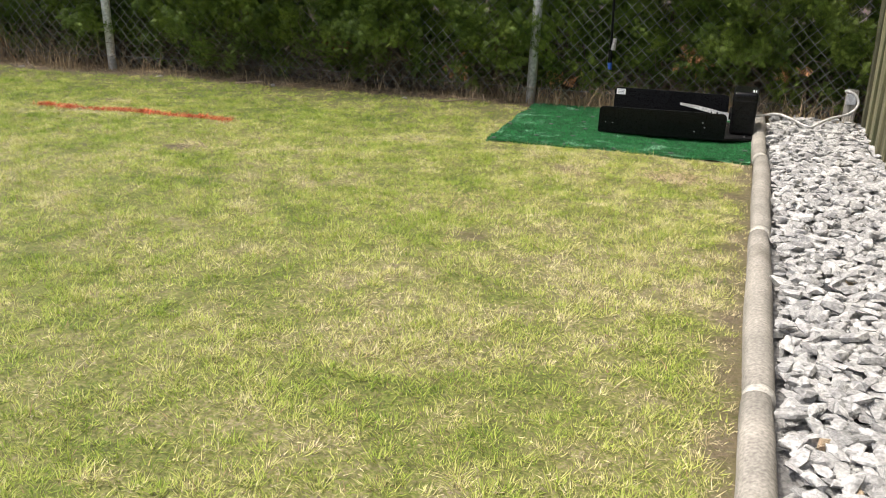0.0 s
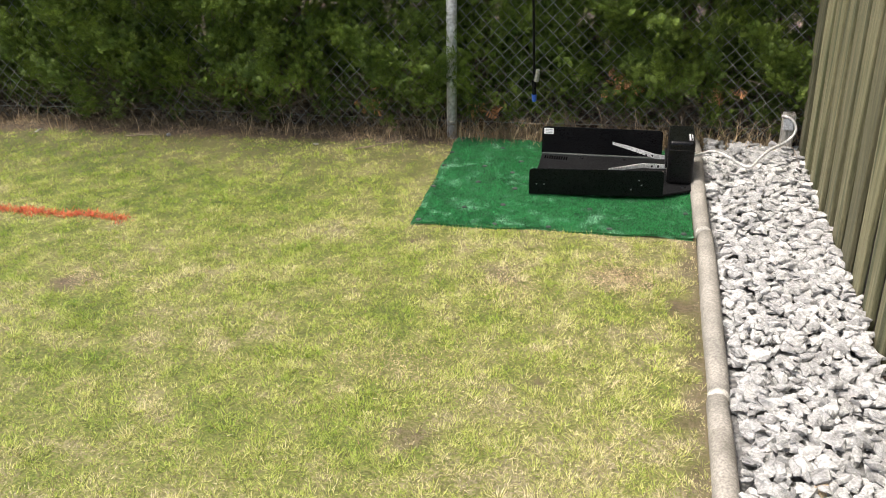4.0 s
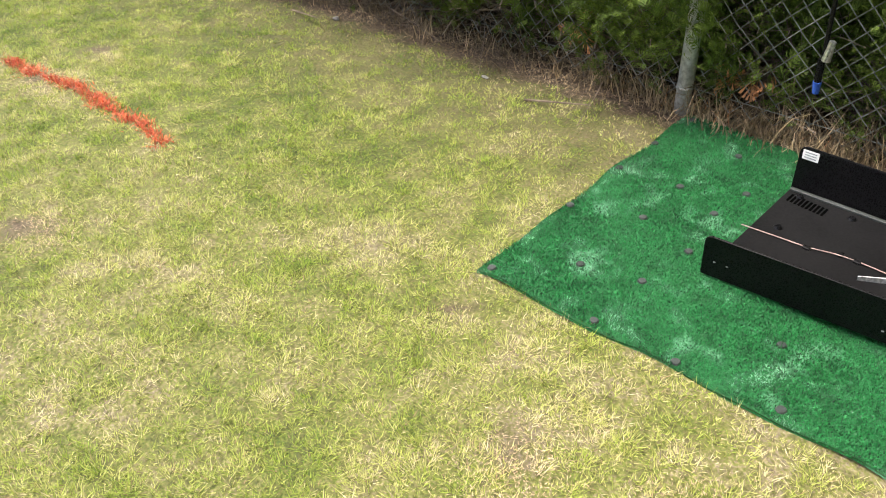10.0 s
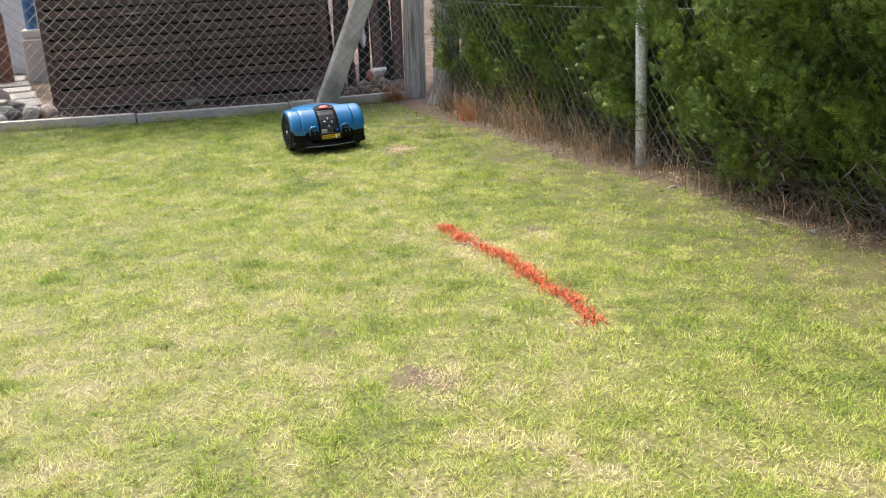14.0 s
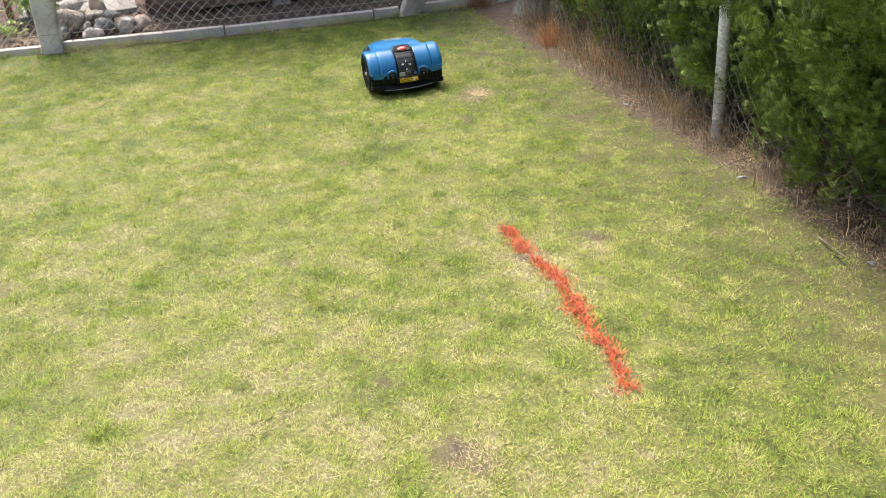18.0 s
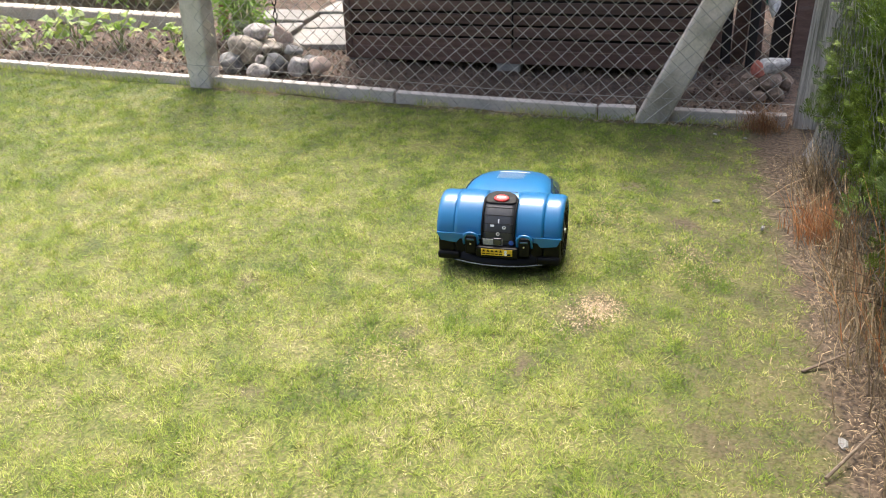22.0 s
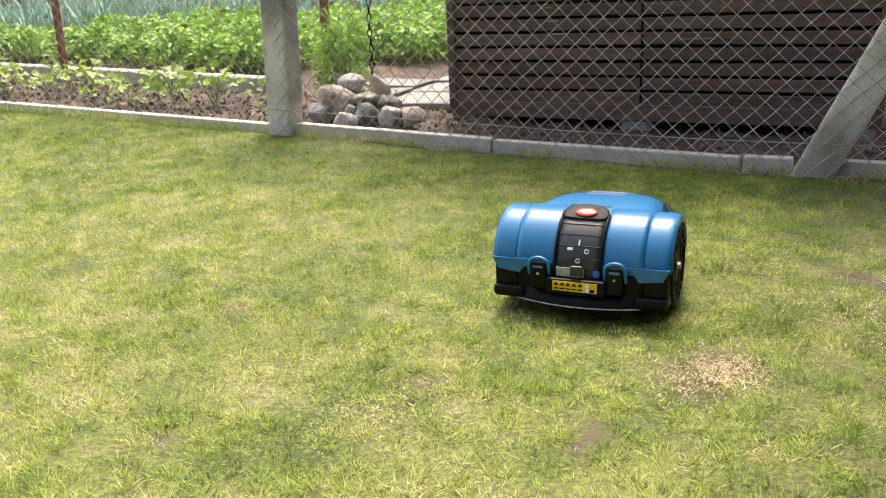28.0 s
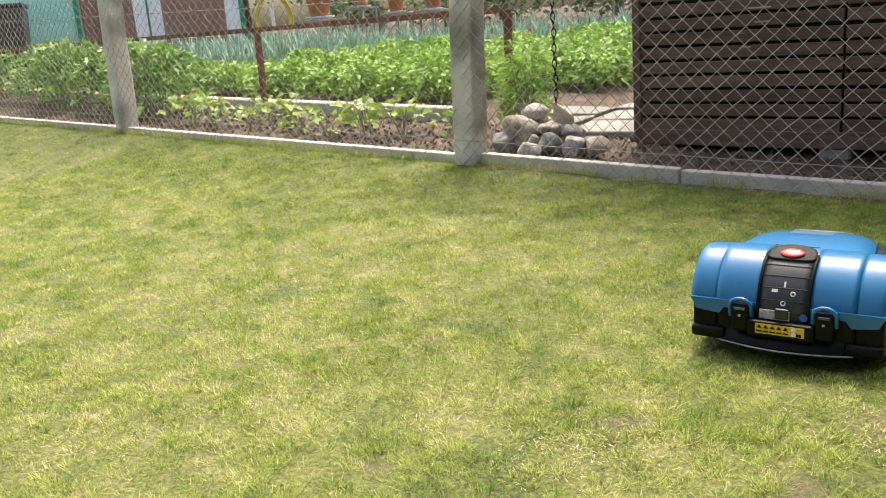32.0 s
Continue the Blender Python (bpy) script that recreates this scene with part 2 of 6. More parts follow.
M_STRAW = mat("dead_straw", (0.40, 0.29, 0.17), (0.60, 0.46, 0.31), 9, 60, 0.8, 0.0, island=True, rand=0.35, leaf=0.15)
M_CLIP = mat("dry_clippings", (0.42, 0.36, 0.18), (0.62, 0.55, 0.36), 14, 60, 0.8, 0.0, island=True, rand=0.3, leaf=0.15)
M_ORANGE = mat("rusty_dry_tuft", (0.40, 0.165, 0.06), (0.54, 0.28, 0.125), 9, 60, 0.8, 0.0, island=True, rand=0.4, leaf=0.15)
M_RUSTTUFT = mat("rusty_brown_weed", (0.20, 0.10, 0.045), (0.36, 0.21, 0.10), 9, 60, 0.8, 0.0, island=True, rand=0.4, leaf=0.15)
M_RED = mat("red_marking_paint", (0.42, 0.066, 0.022), (0.58, 0.135, 0.05), 25, 90, 0.7, 0.0, island=True, rand=0.4, fine_mix=0.2)
M_KERB = mat("edging_concrete", (0.22, 0.205, 0.18), (0.31, 0.285, 0.25), 9, 160, 0.9, 0.6, stain=(0.16, 0.145, 0.12), rand=0.08, dist=0.002)
M_MORTAR = mat("pale_mortar", (0.38, 0.36, 0.32), (0.46, 0.44, 0.40), 15, 120, 0.9, 0.5, dist=0.002)
M_BASE = mat("grey_base_concrete", (0.42, 0.39, 0.35), (0.57, 0.53, 0.48), 4, 130, 0.88, 0.35, stain=(0.26, 0.255, 0.24), rand=0.08, dist=0.002, fine_mix=0.13)
M_POSTC = mat("post_concrete", (0.56, 0.505, 0.44), (0.72, 0.66, 0.585), 5, 140, 0.9, 0.4, stain=(0.27, 0.25, 0.20), stain_at=0.56, rand=0.05, dist=0.002, fine_mix=0.13)
M_STONE = mat("broken_stone", (0.28, 0.275, 0.27), (0.44, 0.435, 0.42), 1.6, 9, 0.85, 0.9, rand=0.25, stretch=(0.7, 3.0, 3.0), stain=(0.30, 0.30, 0.30), stain_at=0.60, dist=0.005, local=True)
M_STONES = mat("broken_stones", (0.28, 0.275, 0.27), (0.44, 0.435, 0.42), 28, 140, 0.85, 0.9, rand=0.25, stain=(0.30, 0.30, 0.30), stain_at=0.62, dist=0.005, island=True)
M_OCHRE = mat("ochre_stone", (0.42, 0.30, 0.18), (0.58, 0.47, 0.34), 22, 110, 0.85, 0.8, dist=0.004, local=True)
M_BOULDER = mat("field_stone", (0.20, 0.17, 0.14), (0.42, 0.375, 0.32), 16, 60, 0.9, 0.5, rand=0.15, stain=(0.14, 0.12, 0.10), stain_at=0.56, dist=0.004, local=True)
M_BOULDER_P = mat("pale_field_stone", (0.28, 0.255, 0.235), (0.45, 0.415, 0.39), 20, 70, 0.9, 0.4, rand=0.12, stain=(0.24, 0.21, 0.19), stain_at=0.57, dist=0.003, local=True)
M_BOULDER_D = mat("dark_field_stone", (0.11, 0.11, 0.11), (0.25, 0.245, 0.24), 18, 60, 0.9, 0.7, rand=0.15, stain=(0.34, 0.33, 0.32), stain_at=0.6, dist=0.005, local=True)
M_BOULDER_M = mat("mossy_field_stone", (0.13, 0.16, 0.09), (0.27, 0.28, 0.18), 20, 70, 0.95, 0.6, rand=0.1, dist=0.004, local=True)
M_BOULDER_R = mat("reddish_field_stone", (0.31, 0.23, 0.19), (0.42, 0.33, 0.28), 14, 130, 0.85, 0.5, rand=0.2, dist=0.004, local=True)
M_GREYWOOD = mat("green_grey_boards", (0.105, 0.10, 0.052), (0.18, 0.165, 0.095), 5, 60, 0.85, 0.6, stretch=(9, 9, 0.5), stain=(0.052, 0.056, 0.024), stain_at=0.50, rand=0.32, dist=0.003)
M_POSTWOOD = mat("weathered_grey_wood", (0.27, 0.255, 0.225), (0.48, 0.455, 0.405), 7, 45, 0.9, 0.9, stretch=(9, 9, 0.6), stain=(0.11, 0.11, 0.075), stain_at=0.54, dist=0.006)
M_SHED = mat("dark_brown_stain", (0.074, 0.041, 0.030), (0.125, 0.073, 0.055), 5, 70, 0.6, 0.5, stretch=(9, 0.8, 9), stain=(0.12, 0.09, 0.075), stain_at=0.66, rand=0.25, dist=0.002)
M_SHEDDARK = mat("near_black_wood", (0.012, 0.010, 0.009), (0.02, 0.017, 0.015), 5, 60, 0.9, 0.3)
M_ROOF = mat("roof_felt", (0.06, 0.06, 0.06), (0.10, 0.10, 0.10), 5, 200, 0.95, 0.5)
M_GALV = mat("galvanised_pipe", (0.46, 0.46, 0.46), (0.60, 0.60, 0.60), 18, 90, 0.5, 0.15, metal=0.1, stain=(0.25, 0.20, 0.15), stain_at=0.7, dist=0.001)
M_WIRE = mat("fence_wire", (0.33, 0.31, 0.28), (0.48, 0.455, 0.41), 20, 90, 0.5, 0.0, metal=0.4)
M_WIRE_OLD = mat("old_fence_wire", (0.12, 0.13, 0.115), (0.26, 0.27, 0.25), 20, 90, 0.6, 0.0, metal=0.2)
M_RUST = mat("rusty_steel", (0.14, 0.055, 0.032), (0.23, 0.10, 0.06), 14, 110, 0.85, 0.6, dist=0.002)
M_THUJA = mat("thuja_leaf", (0.050, 0.090, 0.014), (0.175, 0.240, 0.040), 7, 40, 0.6, 0.0, spec=0.3, island=True, rand=0.4, leaf=0.2, spread=(0.3, 0.7))
M_TWIG = mat("bare_twig", (0.10, 0.076, 0.057), (0.20, 0.155, 0.115), 12, 90, 0.9, 0.0, island=True, rand=0.4)
M_BARK = mat("bark", (0.10, 0.07, 0.05), (0.17, 0.12, 0.09), 9, 60, 0.95, 0.8, stretch=(4, 4, 1), dist=0.006)
M_TURF = mat("artificial_turf", (0.005, 0.085, 0.019), (0.009, 0.13, 0.031), 20, 300, 0.8, 1.0, stain=(0.10, 0.28, 0.15), stain_at=0.57, dist=0.006)
M_TURFB = mat("artificial_turf_pile", (0.007, 0.100, 0.024), (0.019, 0.19, 0.047), 26, 200, 0.5, 0.0, stain=(0.20, 0.42, 0.26), stain_at=0.58, island=True, rand=0.9)
M_BLACK = mat("black_plastic", (0.0035, 0.0035, 0.004), (0.0055, 0.0055, 0.006), 9, 300, 0.30, 0.15, spec=0.2, rand=0.05, dist=0.0006, fine_mix=0.1)
M_MBLACK = mat("dull_black_plastic", (0.0035, 0.0035, 0.004), (0.006, 0.006, 0.0065), 9, 300, 0.42, 0.15, spec=0.14, rand=0.05, dist=0.0006, fine_mix=0.1)
M_BLACKM = mat("matt_black_plate", (0.006, 0.006, 0.0065), (0.010, 0.010, 0.0105), 12, 160, 0.55, 0.25, spec=0.15, stain=(0.026, 0.026, 0.025), stain_at=0.66, dist=0.0008, fine_mix=0.15)
M_BLUE = mat("blue_metallic_paint", (0.008, 0.125, 0.30), (0.011, 0.145, 0.335), 6, 400, 0.45, 0.02, metal=0.0, rand=0.0, coat=0.6, spec=0.25, dist=0.0004, fine_mix=0.05)
M_BLUEGLASS = mat("tinted_window", (0.012, 0.05, 0.10), (0.015, 0.06, 0.12), 6, 300, 0.12, 0.0, coat=1.0, fine_mix=0.05)
M_KEYPAD = mat("dark_grey_rubber", (0.022, 0.0235, 0.027), (0.030, 0.032, 0.036), 9, 300, 0.42, 0.1, fine_mix=0.1)
M_STOP = mat("red_button", (0.50, 0.022, 0.02), (0.56, 0.03, 0.025), 9, 200, 0.35, 0.0, coat=0.4, fine_mix=0.05)
M_WHITE = mat("white_print", (0.74, 0.74, 0.73), (0.80, 0.80, 0.79), 9, 200, 0.6, 0.0, fine_mix=0.06)
M_GREYL = mat("grey_label", (0.30, 0.31, 0.32), (0.40, 0.41, 0.42), 30, 200, 0.5, 0.0)
M_YELLOW = mat("yellow_label", (0.72, 0.45, 0.02), (0.78, 0.50, 0.03), 9, 200, 0.5, 0.0, fine_mix=0.06)
M_STICKER = mat("blue_sticker", (0.03, 0.09, 0.40), (0.04, 0.11, 0.45), 9, 200, 0.4, 0.0)
M_CHROME = mat("bright_metal", (0.55, 0.55, 0.55), (0.66, 0.66, 0.66), 20, 150, 0.35, 0.1, metal=0.9, dist=0.0005)
M_PIT = mat("dark_slot", (0.0015, 0.0015, 0.0015), (0.002, 0.002, 0.002), 9, 90, 0.9, 0.0, spec=0.0)
M_PEG = mat("grey_plastic_peg", (0.030, 0.036, 0.033), (0.055, 0.062, 0.058), 12, 160, 0.45, 0.1, spec=0.4)
M_STEEL = mat("steel_strip", (0.55, 0.55, 0.54), (0.72, 0.72, 0.71), 25, 150, 0.4, 0.1, metal=0.4, dist=0.0005)
M_CABLE = mat("white_cable", (0.55, 0.54, 0.52), (0.66, 0.65, 0.63), 15, 90, 0.6, 0.0)
M_PINK = mat("copper_wire", (0.46, 0.31, 0.27), (0.56, 0.40, 0.36), 15, 90, 0.5, 0.0)
# ---- ground ----
def sheet(name, xs, ys, height, material, smooth=True):
    X, Y = np.meshgrid(xs, ys, indexing="ij")
    Z = height(X, Y)
    v = np.stack([X, Y, Z], -1).reshape(-1, 3)
    nx, ny = len(xs), len(ys)
    i = np.arange(nx * ny).reshape(nx, ny)
    f = np.stack([i[:-1, :-1], i[1:, :-1], i[1:, 1:], i[:-1, 1:]], -1).reshape(-1, 4)
    return new(name, fast_mesh(name, v, f, material, smooth))


def lumps(X, Y, amp, sc):
    """Gentle unevenness."""
    return amp * (np.sin(X * sc + 1.3 * np.sin(Y * sc * 0.7)) * np.cos(Y * sc * 1.1 + 0.8 * np.sin(X * sc * 0.6)))


def ground_z(X, Y):
    return gz(X, Y) - 0.03 + np.where(X < -6.1, 0.03 + lumps(X, Y, 0.012, 9) + lumps(X, Y, 0.006, 31), 0)


far = [30, 60, 120, 300, 900]
gxs = np.concatenate([[-v for v in far[::-1]], np.arange(-22, -12, 0.5), np.arange(-12, -6.1, 0.05), np.arange(-6.1, 4.1, 0.4), far])
gys = np.concatenate([[-v for v in far[::-1]], np.arange(-22, -6, 0.5), np.arange(-6, 5.2, 0.06), np.arange(5.2, 14, 0.5), far])
tagged(sheet("ground", gxs, gys, ground_z, M_SOIL), "dark brown garden soil with crumbs and small stones", "soil", kind="structure")

# worn places in the lawn: x, y, radius
BARE = [(-4.29, 3.74, 0.10, 0.45), (-4.20, 3.69, 0.08, 0.4), (0.06, 3.36, 0.10, 0.4), (-2.70, 3.73, 0.06, 0.6), (-1.77, 3.02, 0.07, 0.7), (-2.62, 3.47, 0.05, 0.5), (-0.70, 3.52, 0.05, 0.7), (-0.42, 2.43, 0.06, 0.5),
        (0.26, 2.0, 0.04, 0.6), (-3.67, 2.98, 0.03, 0.5), (-4.20, 2.69, 0.03, 0.5), (-4.02, 3.28, 0.04, 0.5), (-3.97, 3.60, 0.05, 0.6), (-2.87, 2.67, 0.04, 0.5), (-0.15, 2.70, 0.04, 0.5), (-2.1, 2.85, 0.05, 0.6),
        (-3.3, 3.95, 0.08, 0.5), (-3.75, 4.1, 0.10, 0.5), (-4.9, 3.95, 0.08, 0.6), (-5.2, 3.75, 0.06, 0.5), (0.23, 3.2, 0.06, 0.6), (0.27, 2.6, 0.05, 0.5), (-0.35, 3.3, 0.05, 0.5), (-2.45, 2.2, 0.03, 0.5), (-3.0, 1.7, 0.04, 0.5)]
GREEN_TUFTS = [(-4.50, 4.02, 0.085), (0.228, 2.333, 0.03), (-2.2, 2.5, 0.03), (-1.4, 2.6, 0.03), (-3.0, 3.1, 0.03), (-2.75, 2.79, 0.035), (-3.95, 3.62, 0.03), (-3.2, 3.3, 0.03)]


def value_noise(X, Y, cell, seed):
    """Smooth random patches about one cell wide, between 0 and 1."""
    table = np.random.default_rng(seed).random((64, 64))
    U, V = np.asarray(X) / cell, np.asarray(Y) / cell
    i, j = np.floor(U).astype(int), np.floor(V).astype(int)
    a, b = smooth01(U - i), smooth01(V - j)
    g = lambda p, q_: table[p % 64, q_ % 64]
    return (g(i, j) * (1 - a) + g(i + 1, j) * a) * (1 - b) + (g(i, j + 1) * (1 - a) + g(i + 1, j + 1) * a) * b


def bareness(X, Y, specks=False):
    out = np.zeros_like(X)
    wob = 0.35 * np.sin(X * 37 + 2 * np.sin(Y * 23)) + 0.35 * np.sin(Y * 41 + 2 * np.sin(X * 29))
    for bx, by, br, deep in BARE:
        d = np.hypot(X - bx, Y - by) / br
        out = np.maximum(out, min(1.0, deep * 1.45) * smooth01(1.25 - d + wob * 0.8))
    for k in range(330 if specks else 0):
        h = np.random.default_rng(100 + k)
        bx, by, br = h.uniform(-5.8, 0.2), h.uniform(-1.5, 4.2), h.uniform(0.008, 0.022)
        near = (np.abs(X - bx) < 0.2) & (np.abs(Y - by) < 0.2)
        d = np.hypot(X[near] - bx, Y[near] - by) / br
        out[near] = np.maximum(out[near], 0.95 * smooth01(1.3 - d + wob[near] * 0.6))
    edge = fence_y(X) - Y                     # the bare strip along the hedge
    strip = np.interp(X, [-5.2, -3.6, -2.9, 0], [0.26, 0.25, 0.20, 0.18])
    out = np.maximum(out, smooth01((strip - edge + wob * 0.05) / 0.11))
    out = np.maximum(out, 0.46 * smooth01((0.8 - edge + wob * 0.3) / 0.6))      # thin worn grass in front of it, bared further to paint in hedge shade
    out = np.maximum(out, 0.75 * smooth01((-5.895 - X + wob * 0.03) / 0.05) * (Y > 1.3))      # dry edge under the base stones
    out = np.maximum(out, 0.7 * smooth01((X - 0.235 + wob * 0.03) / 0.05))
    return out


def dryness_and_shade(X, Y):
    """How dry the grass is, in wide and narrow patches: drier near the gravel, and darker green along the fence and the
    hedge to paint in the shade there.
    """
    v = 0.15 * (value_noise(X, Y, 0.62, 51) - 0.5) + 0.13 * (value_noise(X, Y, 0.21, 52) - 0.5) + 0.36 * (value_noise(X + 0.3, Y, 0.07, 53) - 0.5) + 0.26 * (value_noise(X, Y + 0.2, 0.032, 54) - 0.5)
    # low values next to the fence paint in the shed's shade
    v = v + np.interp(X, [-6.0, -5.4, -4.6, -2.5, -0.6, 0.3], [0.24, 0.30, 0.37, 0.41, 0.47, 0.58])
    # green shift in front of the hedge stands in for its shade
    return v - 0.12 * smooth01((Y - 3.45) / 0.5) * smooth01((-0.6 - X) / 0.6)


def lawn_z(X, Y):
    return gz(X, Y) + lumps(X, Y, 0.006, 4.0) + lumps(X, Y, 0.003, 13.0)


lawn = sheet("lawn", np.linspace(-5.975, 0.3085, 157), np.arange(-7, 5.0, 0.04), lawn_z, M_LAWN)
co = np.empty(len(lawn.data.vertices) * 3, np.float32)
lawn.data.vertices.foreach_get("co", co)
co = co.reshape(-1, 3)
at = lawn.data.attributes.new("bare", "FLOAT", "POINT")
at.data.foreach_set("value", bareness(co[:, 0].astype(float), co[:, 1].astype(float)).astype(np.float32))
# dry also holds the shade tint along fence and hedge
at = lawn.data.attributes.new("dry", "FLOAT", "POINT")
at.data.foreach_set("value", dryness_and_shade(co[:, 0].astype(float), co[:, 1].astype(float)).astype(np.float32))
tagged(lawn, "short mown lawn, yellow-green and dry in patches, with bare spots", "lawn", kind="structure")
bed = sheet("gravel_bed", np.arange(0.355, 0.79, 0.03), np.arange(-2.0, 4.75, 0.05), lambda X, Y: lumps(X, Y, 0.006, 17), M_GRIT)
tagged(bed, "bed of loose broken pale grey stones along the fence", "gravel bed", kind="structure")


# ---- edging along the gravel: round-topped concrete kerb stones ----
def edging_mesh(length, width, height, roundtop=True):
    bm = bmesh.new()
    n = 9
    prof = [(-width / 2, -0.12)] + [(-width / 2 * math.cos(math.pi * k / (n - 1)), height - width / 2 + width / 2 * math.sin(math.pi * k / (n - 1))) for k in range(n)] + [(width / 2, -0.12)]
    rings = []
    for s in np.linspace(0, length, 9):
        end = 0.93 if s in (0, length) else 1.0
        rings.append([bm.verts.new((x * end + 0.0015 * math.sin(9 * s + i), s, -0.12 + (z + 0.12) * (0.985 if end < 1 else 1) + 0.0012 * math.sin(13 * s + 2 * i))) for i, (x, z) in enumerate(prof)])
    for a, b in zip(rings, rings[1:]):
        for i in range(len(a) - 1):
            bm.faces.new((a[i], a[i + 1], b[i + 1], b[i]))
    bm.faces.new(rings[0][::-1])
    bm.faces.new(rings[-1])
    me = bpy.data.meshes.new("edging_stone")
    bmesh.ops.recalc_face_normals(bm, faces=bm.faces)
    for f in bm.faces:
        f.smooth = len(f.verts) == 4
    bm.to_mesh(me)
    bm.free()
    me.materials.append(M_KERB)
    return me


edging = tagged(empty("lawn_edging", (0.333, 0, 0)), "round-topped grey concrete lawn edging stones set in a row", "edging", kind="structure")
edge_mesh = edging_mesh(0.988, 0.058, 0.050)
for k, y in enumerate((-1.29, -0.29, 0.71, 1.708, 2.706, 3.707)):
    part("edging_stone", edge_mesh, None, edging, m=pose(0.004 * math.sin(k * 2.1), y + 0.006, 0, 0, 0.6 * math.sin(k), 0.25 * math.sin(3 * k)))
    bm = rod((0, y - 0.011, 0.021), (0, y + 0.011, 0.0225), 0.0285, n=14)
    part("mortar_joint", bm, M_MORTAR, edging, "pale mortar joint", True)


# ---- chain-link fences ----
def chainlink(p0, p1, z0, z1, width, rise, r, sag=0.006):
    """Zigzag wires hooked into one another, between two points on the ground."""
    p0, p1 = np.array(p0, float), np.array(p1, float)
    length = np.linalg.norm(p1 - p0)
    u = (p1 - p0) / length
    nrm = np.array([-u[1], u[0]])
    nw, ns = int(length / (width / 2)), int((z1 - z0) / (rise / 2))
    i, k = np.meshgrid(np.arange(nw), np.arange(ns + 1), indexing="ij")
    s = (i + ((k + i) % 2)) * width / 2
    s = s + 0.004 * np.sin(s * 3.1 + k * 0.23) + 0.003 * np.sin(k * 0.9 + s * 7)
    z = z0 + k * rise / 2 + 0.005 * np.sin(s * 2.3 + k * 0.11)
    off = sag * np.sin(s * 2.7 + z * 5) + r * (1 - 2 * (i % 2))
    P = np.stack([p0[0] + u[0] * s + nrm[0] * off, p0[1] + u[1] * s + nrm[1] * off, z], -1)
    return prisms(P[:, :-1].reshape(-1, 3), P[:, 1:].reshape(-1, 3), r)


def joined(name, chunks, material, smooth=False):
    vs, fs, n = [], [], 0
    for v, f in chunks:
        vs.append(v)
        fs.append(np.asarray(f) + n)
        n += len(v)
    return fast_mesh(name, np.concatenate(vs), np.concatenate(fs), material, smooth)


def wires(points, r):
    p = np.array(points, float)
    return prisms(p[:-1], p[1:], r)


hedge_fence = tagged(empty("chain_link_fence"), "old grey chain-link fence on steel posts in front of the hedge", "fence")
posts = [(1.25, 4.76), (-0.802, 4.667), (-3.314, 4.541), (-5.554, 4.383)]
chunks = []
for a, b in zip(posts, posts[1:]):
    chunks.append(chainlink((a[0], a[1] + 0.02), (b[0], b[1] + 0.02), 0.03, 1.28, 0.066, 0.068, 0.0018, 0.014))
part("wire_mesh", joined("wire_mesh", chunks, M_WIRE_OLD), None, hedge_fence, "dull grey diamond wire mesh")
for z in (0.08, 0.66, 1.27):
    tube("tension_wire", [(x, fence_y(x) + 0.022, z + 0.006 * math.sin(2 * x)) for x in np.linspace(-5.55, 1.25, 30)], 0.0016, M_WIRE_OLD, hedge_fence, res=1)
for (x, y), lean in zip(posts[:3], (0, 0.9, -2.0)):
    p = part("post", rod((0, 0, -0.2), (0, 0, 1.34), 0.0245, n=20), M_GALV, hedge_fence, "galvanised steel tube post", True, pose(x, y, 0, 0, lean, 0))
    part("cap", rod((0, 0, 1.335), (0, 0, 1.36), 0.024, 0.018, n=16), M_BLACK, p, "black post cap", True)
    for z in (0.08, 0.66, 1.27):
        part("tie_wire", rod((0, 0, z), (0, 0, z + 0.006), 0.0262, n=14), M_WIRE, p, "", True)

garden_fence = tagged(empty("garden_fence"), "chain-link fence with concrete posts and a low concrete base", "fence")
GX = -6.005
gpost = [(-6.03, -4.45), (-6.03, -1.47), (-6.0, 1.47), (-5.98, 4.36)]
gface = [(-5.966, -4.45), (-5.964, -1.47), (-5.936, 1.47), (-5.925, 4.30)]
chunks = [chainlink(a, b, -0.045, 1.18, 0.068, 0.064, 0.0017, 0.008) for a, b in zip(gface, gface[1:])]
for v, f in chunks:
    v[:, 2] += gz(v[:, 0], v[:, 1]) + 0.05
part("wire_mesh", joined("wire_mesh", chunks, M_WIRE), None, garden_fence, "grey diamond wire mesh")
for z in (0.09, 0.74, 1.2):
    tube("tension_wire", [(float(np.interp(y, [p[1] for p in gface], [p[0] for p in gface])) - 0.004, y, float(gz(GX, y)) + 0.03 + z) for y in np.linspace(-4.45, 4.36, 24)], 0.0016, M_WIRE, garden_fence, res=1)


def concrete_post(height, w, d):
    bm = bmesh.new()
    box(w, d, height, (0, 0, height / 2 - 0.2), 0.012, bm=bm, seg=2)
    bmesh.ops.subdivide_edges(bm, edges=[e for e in bm.edges if abs(e.verts[0].co.z - e.verts[1].co.z) > 0.5], cuts=7)
    for v in bm.verts:
        v.co.x += 0.002 * math.sin(v.co.z * 19 + v.co.y * 40)
        v.co.y += 0.002 * math.sin(v.co.z * 23 + v.co.x * 40)
    return bm


for k, (x, y) in enumerate(gpost[:3]):
    part("post", concrete_post(1.55, 0.115, 0.125), M_POSTC, garden_fence, "rough grey concrete post", False, pose(x, y, float(gz(x, y)), (0, -2.8, -2.6)[k], 0, 0))
bm = concrete_post(1.75, 0.09, 0.125)
part("brace", bm, M_POSTC, garden_fence, "slanting grey concrete brace", False, pose(-5.985, 3.745, 0.0, -25.0, 0, 0))
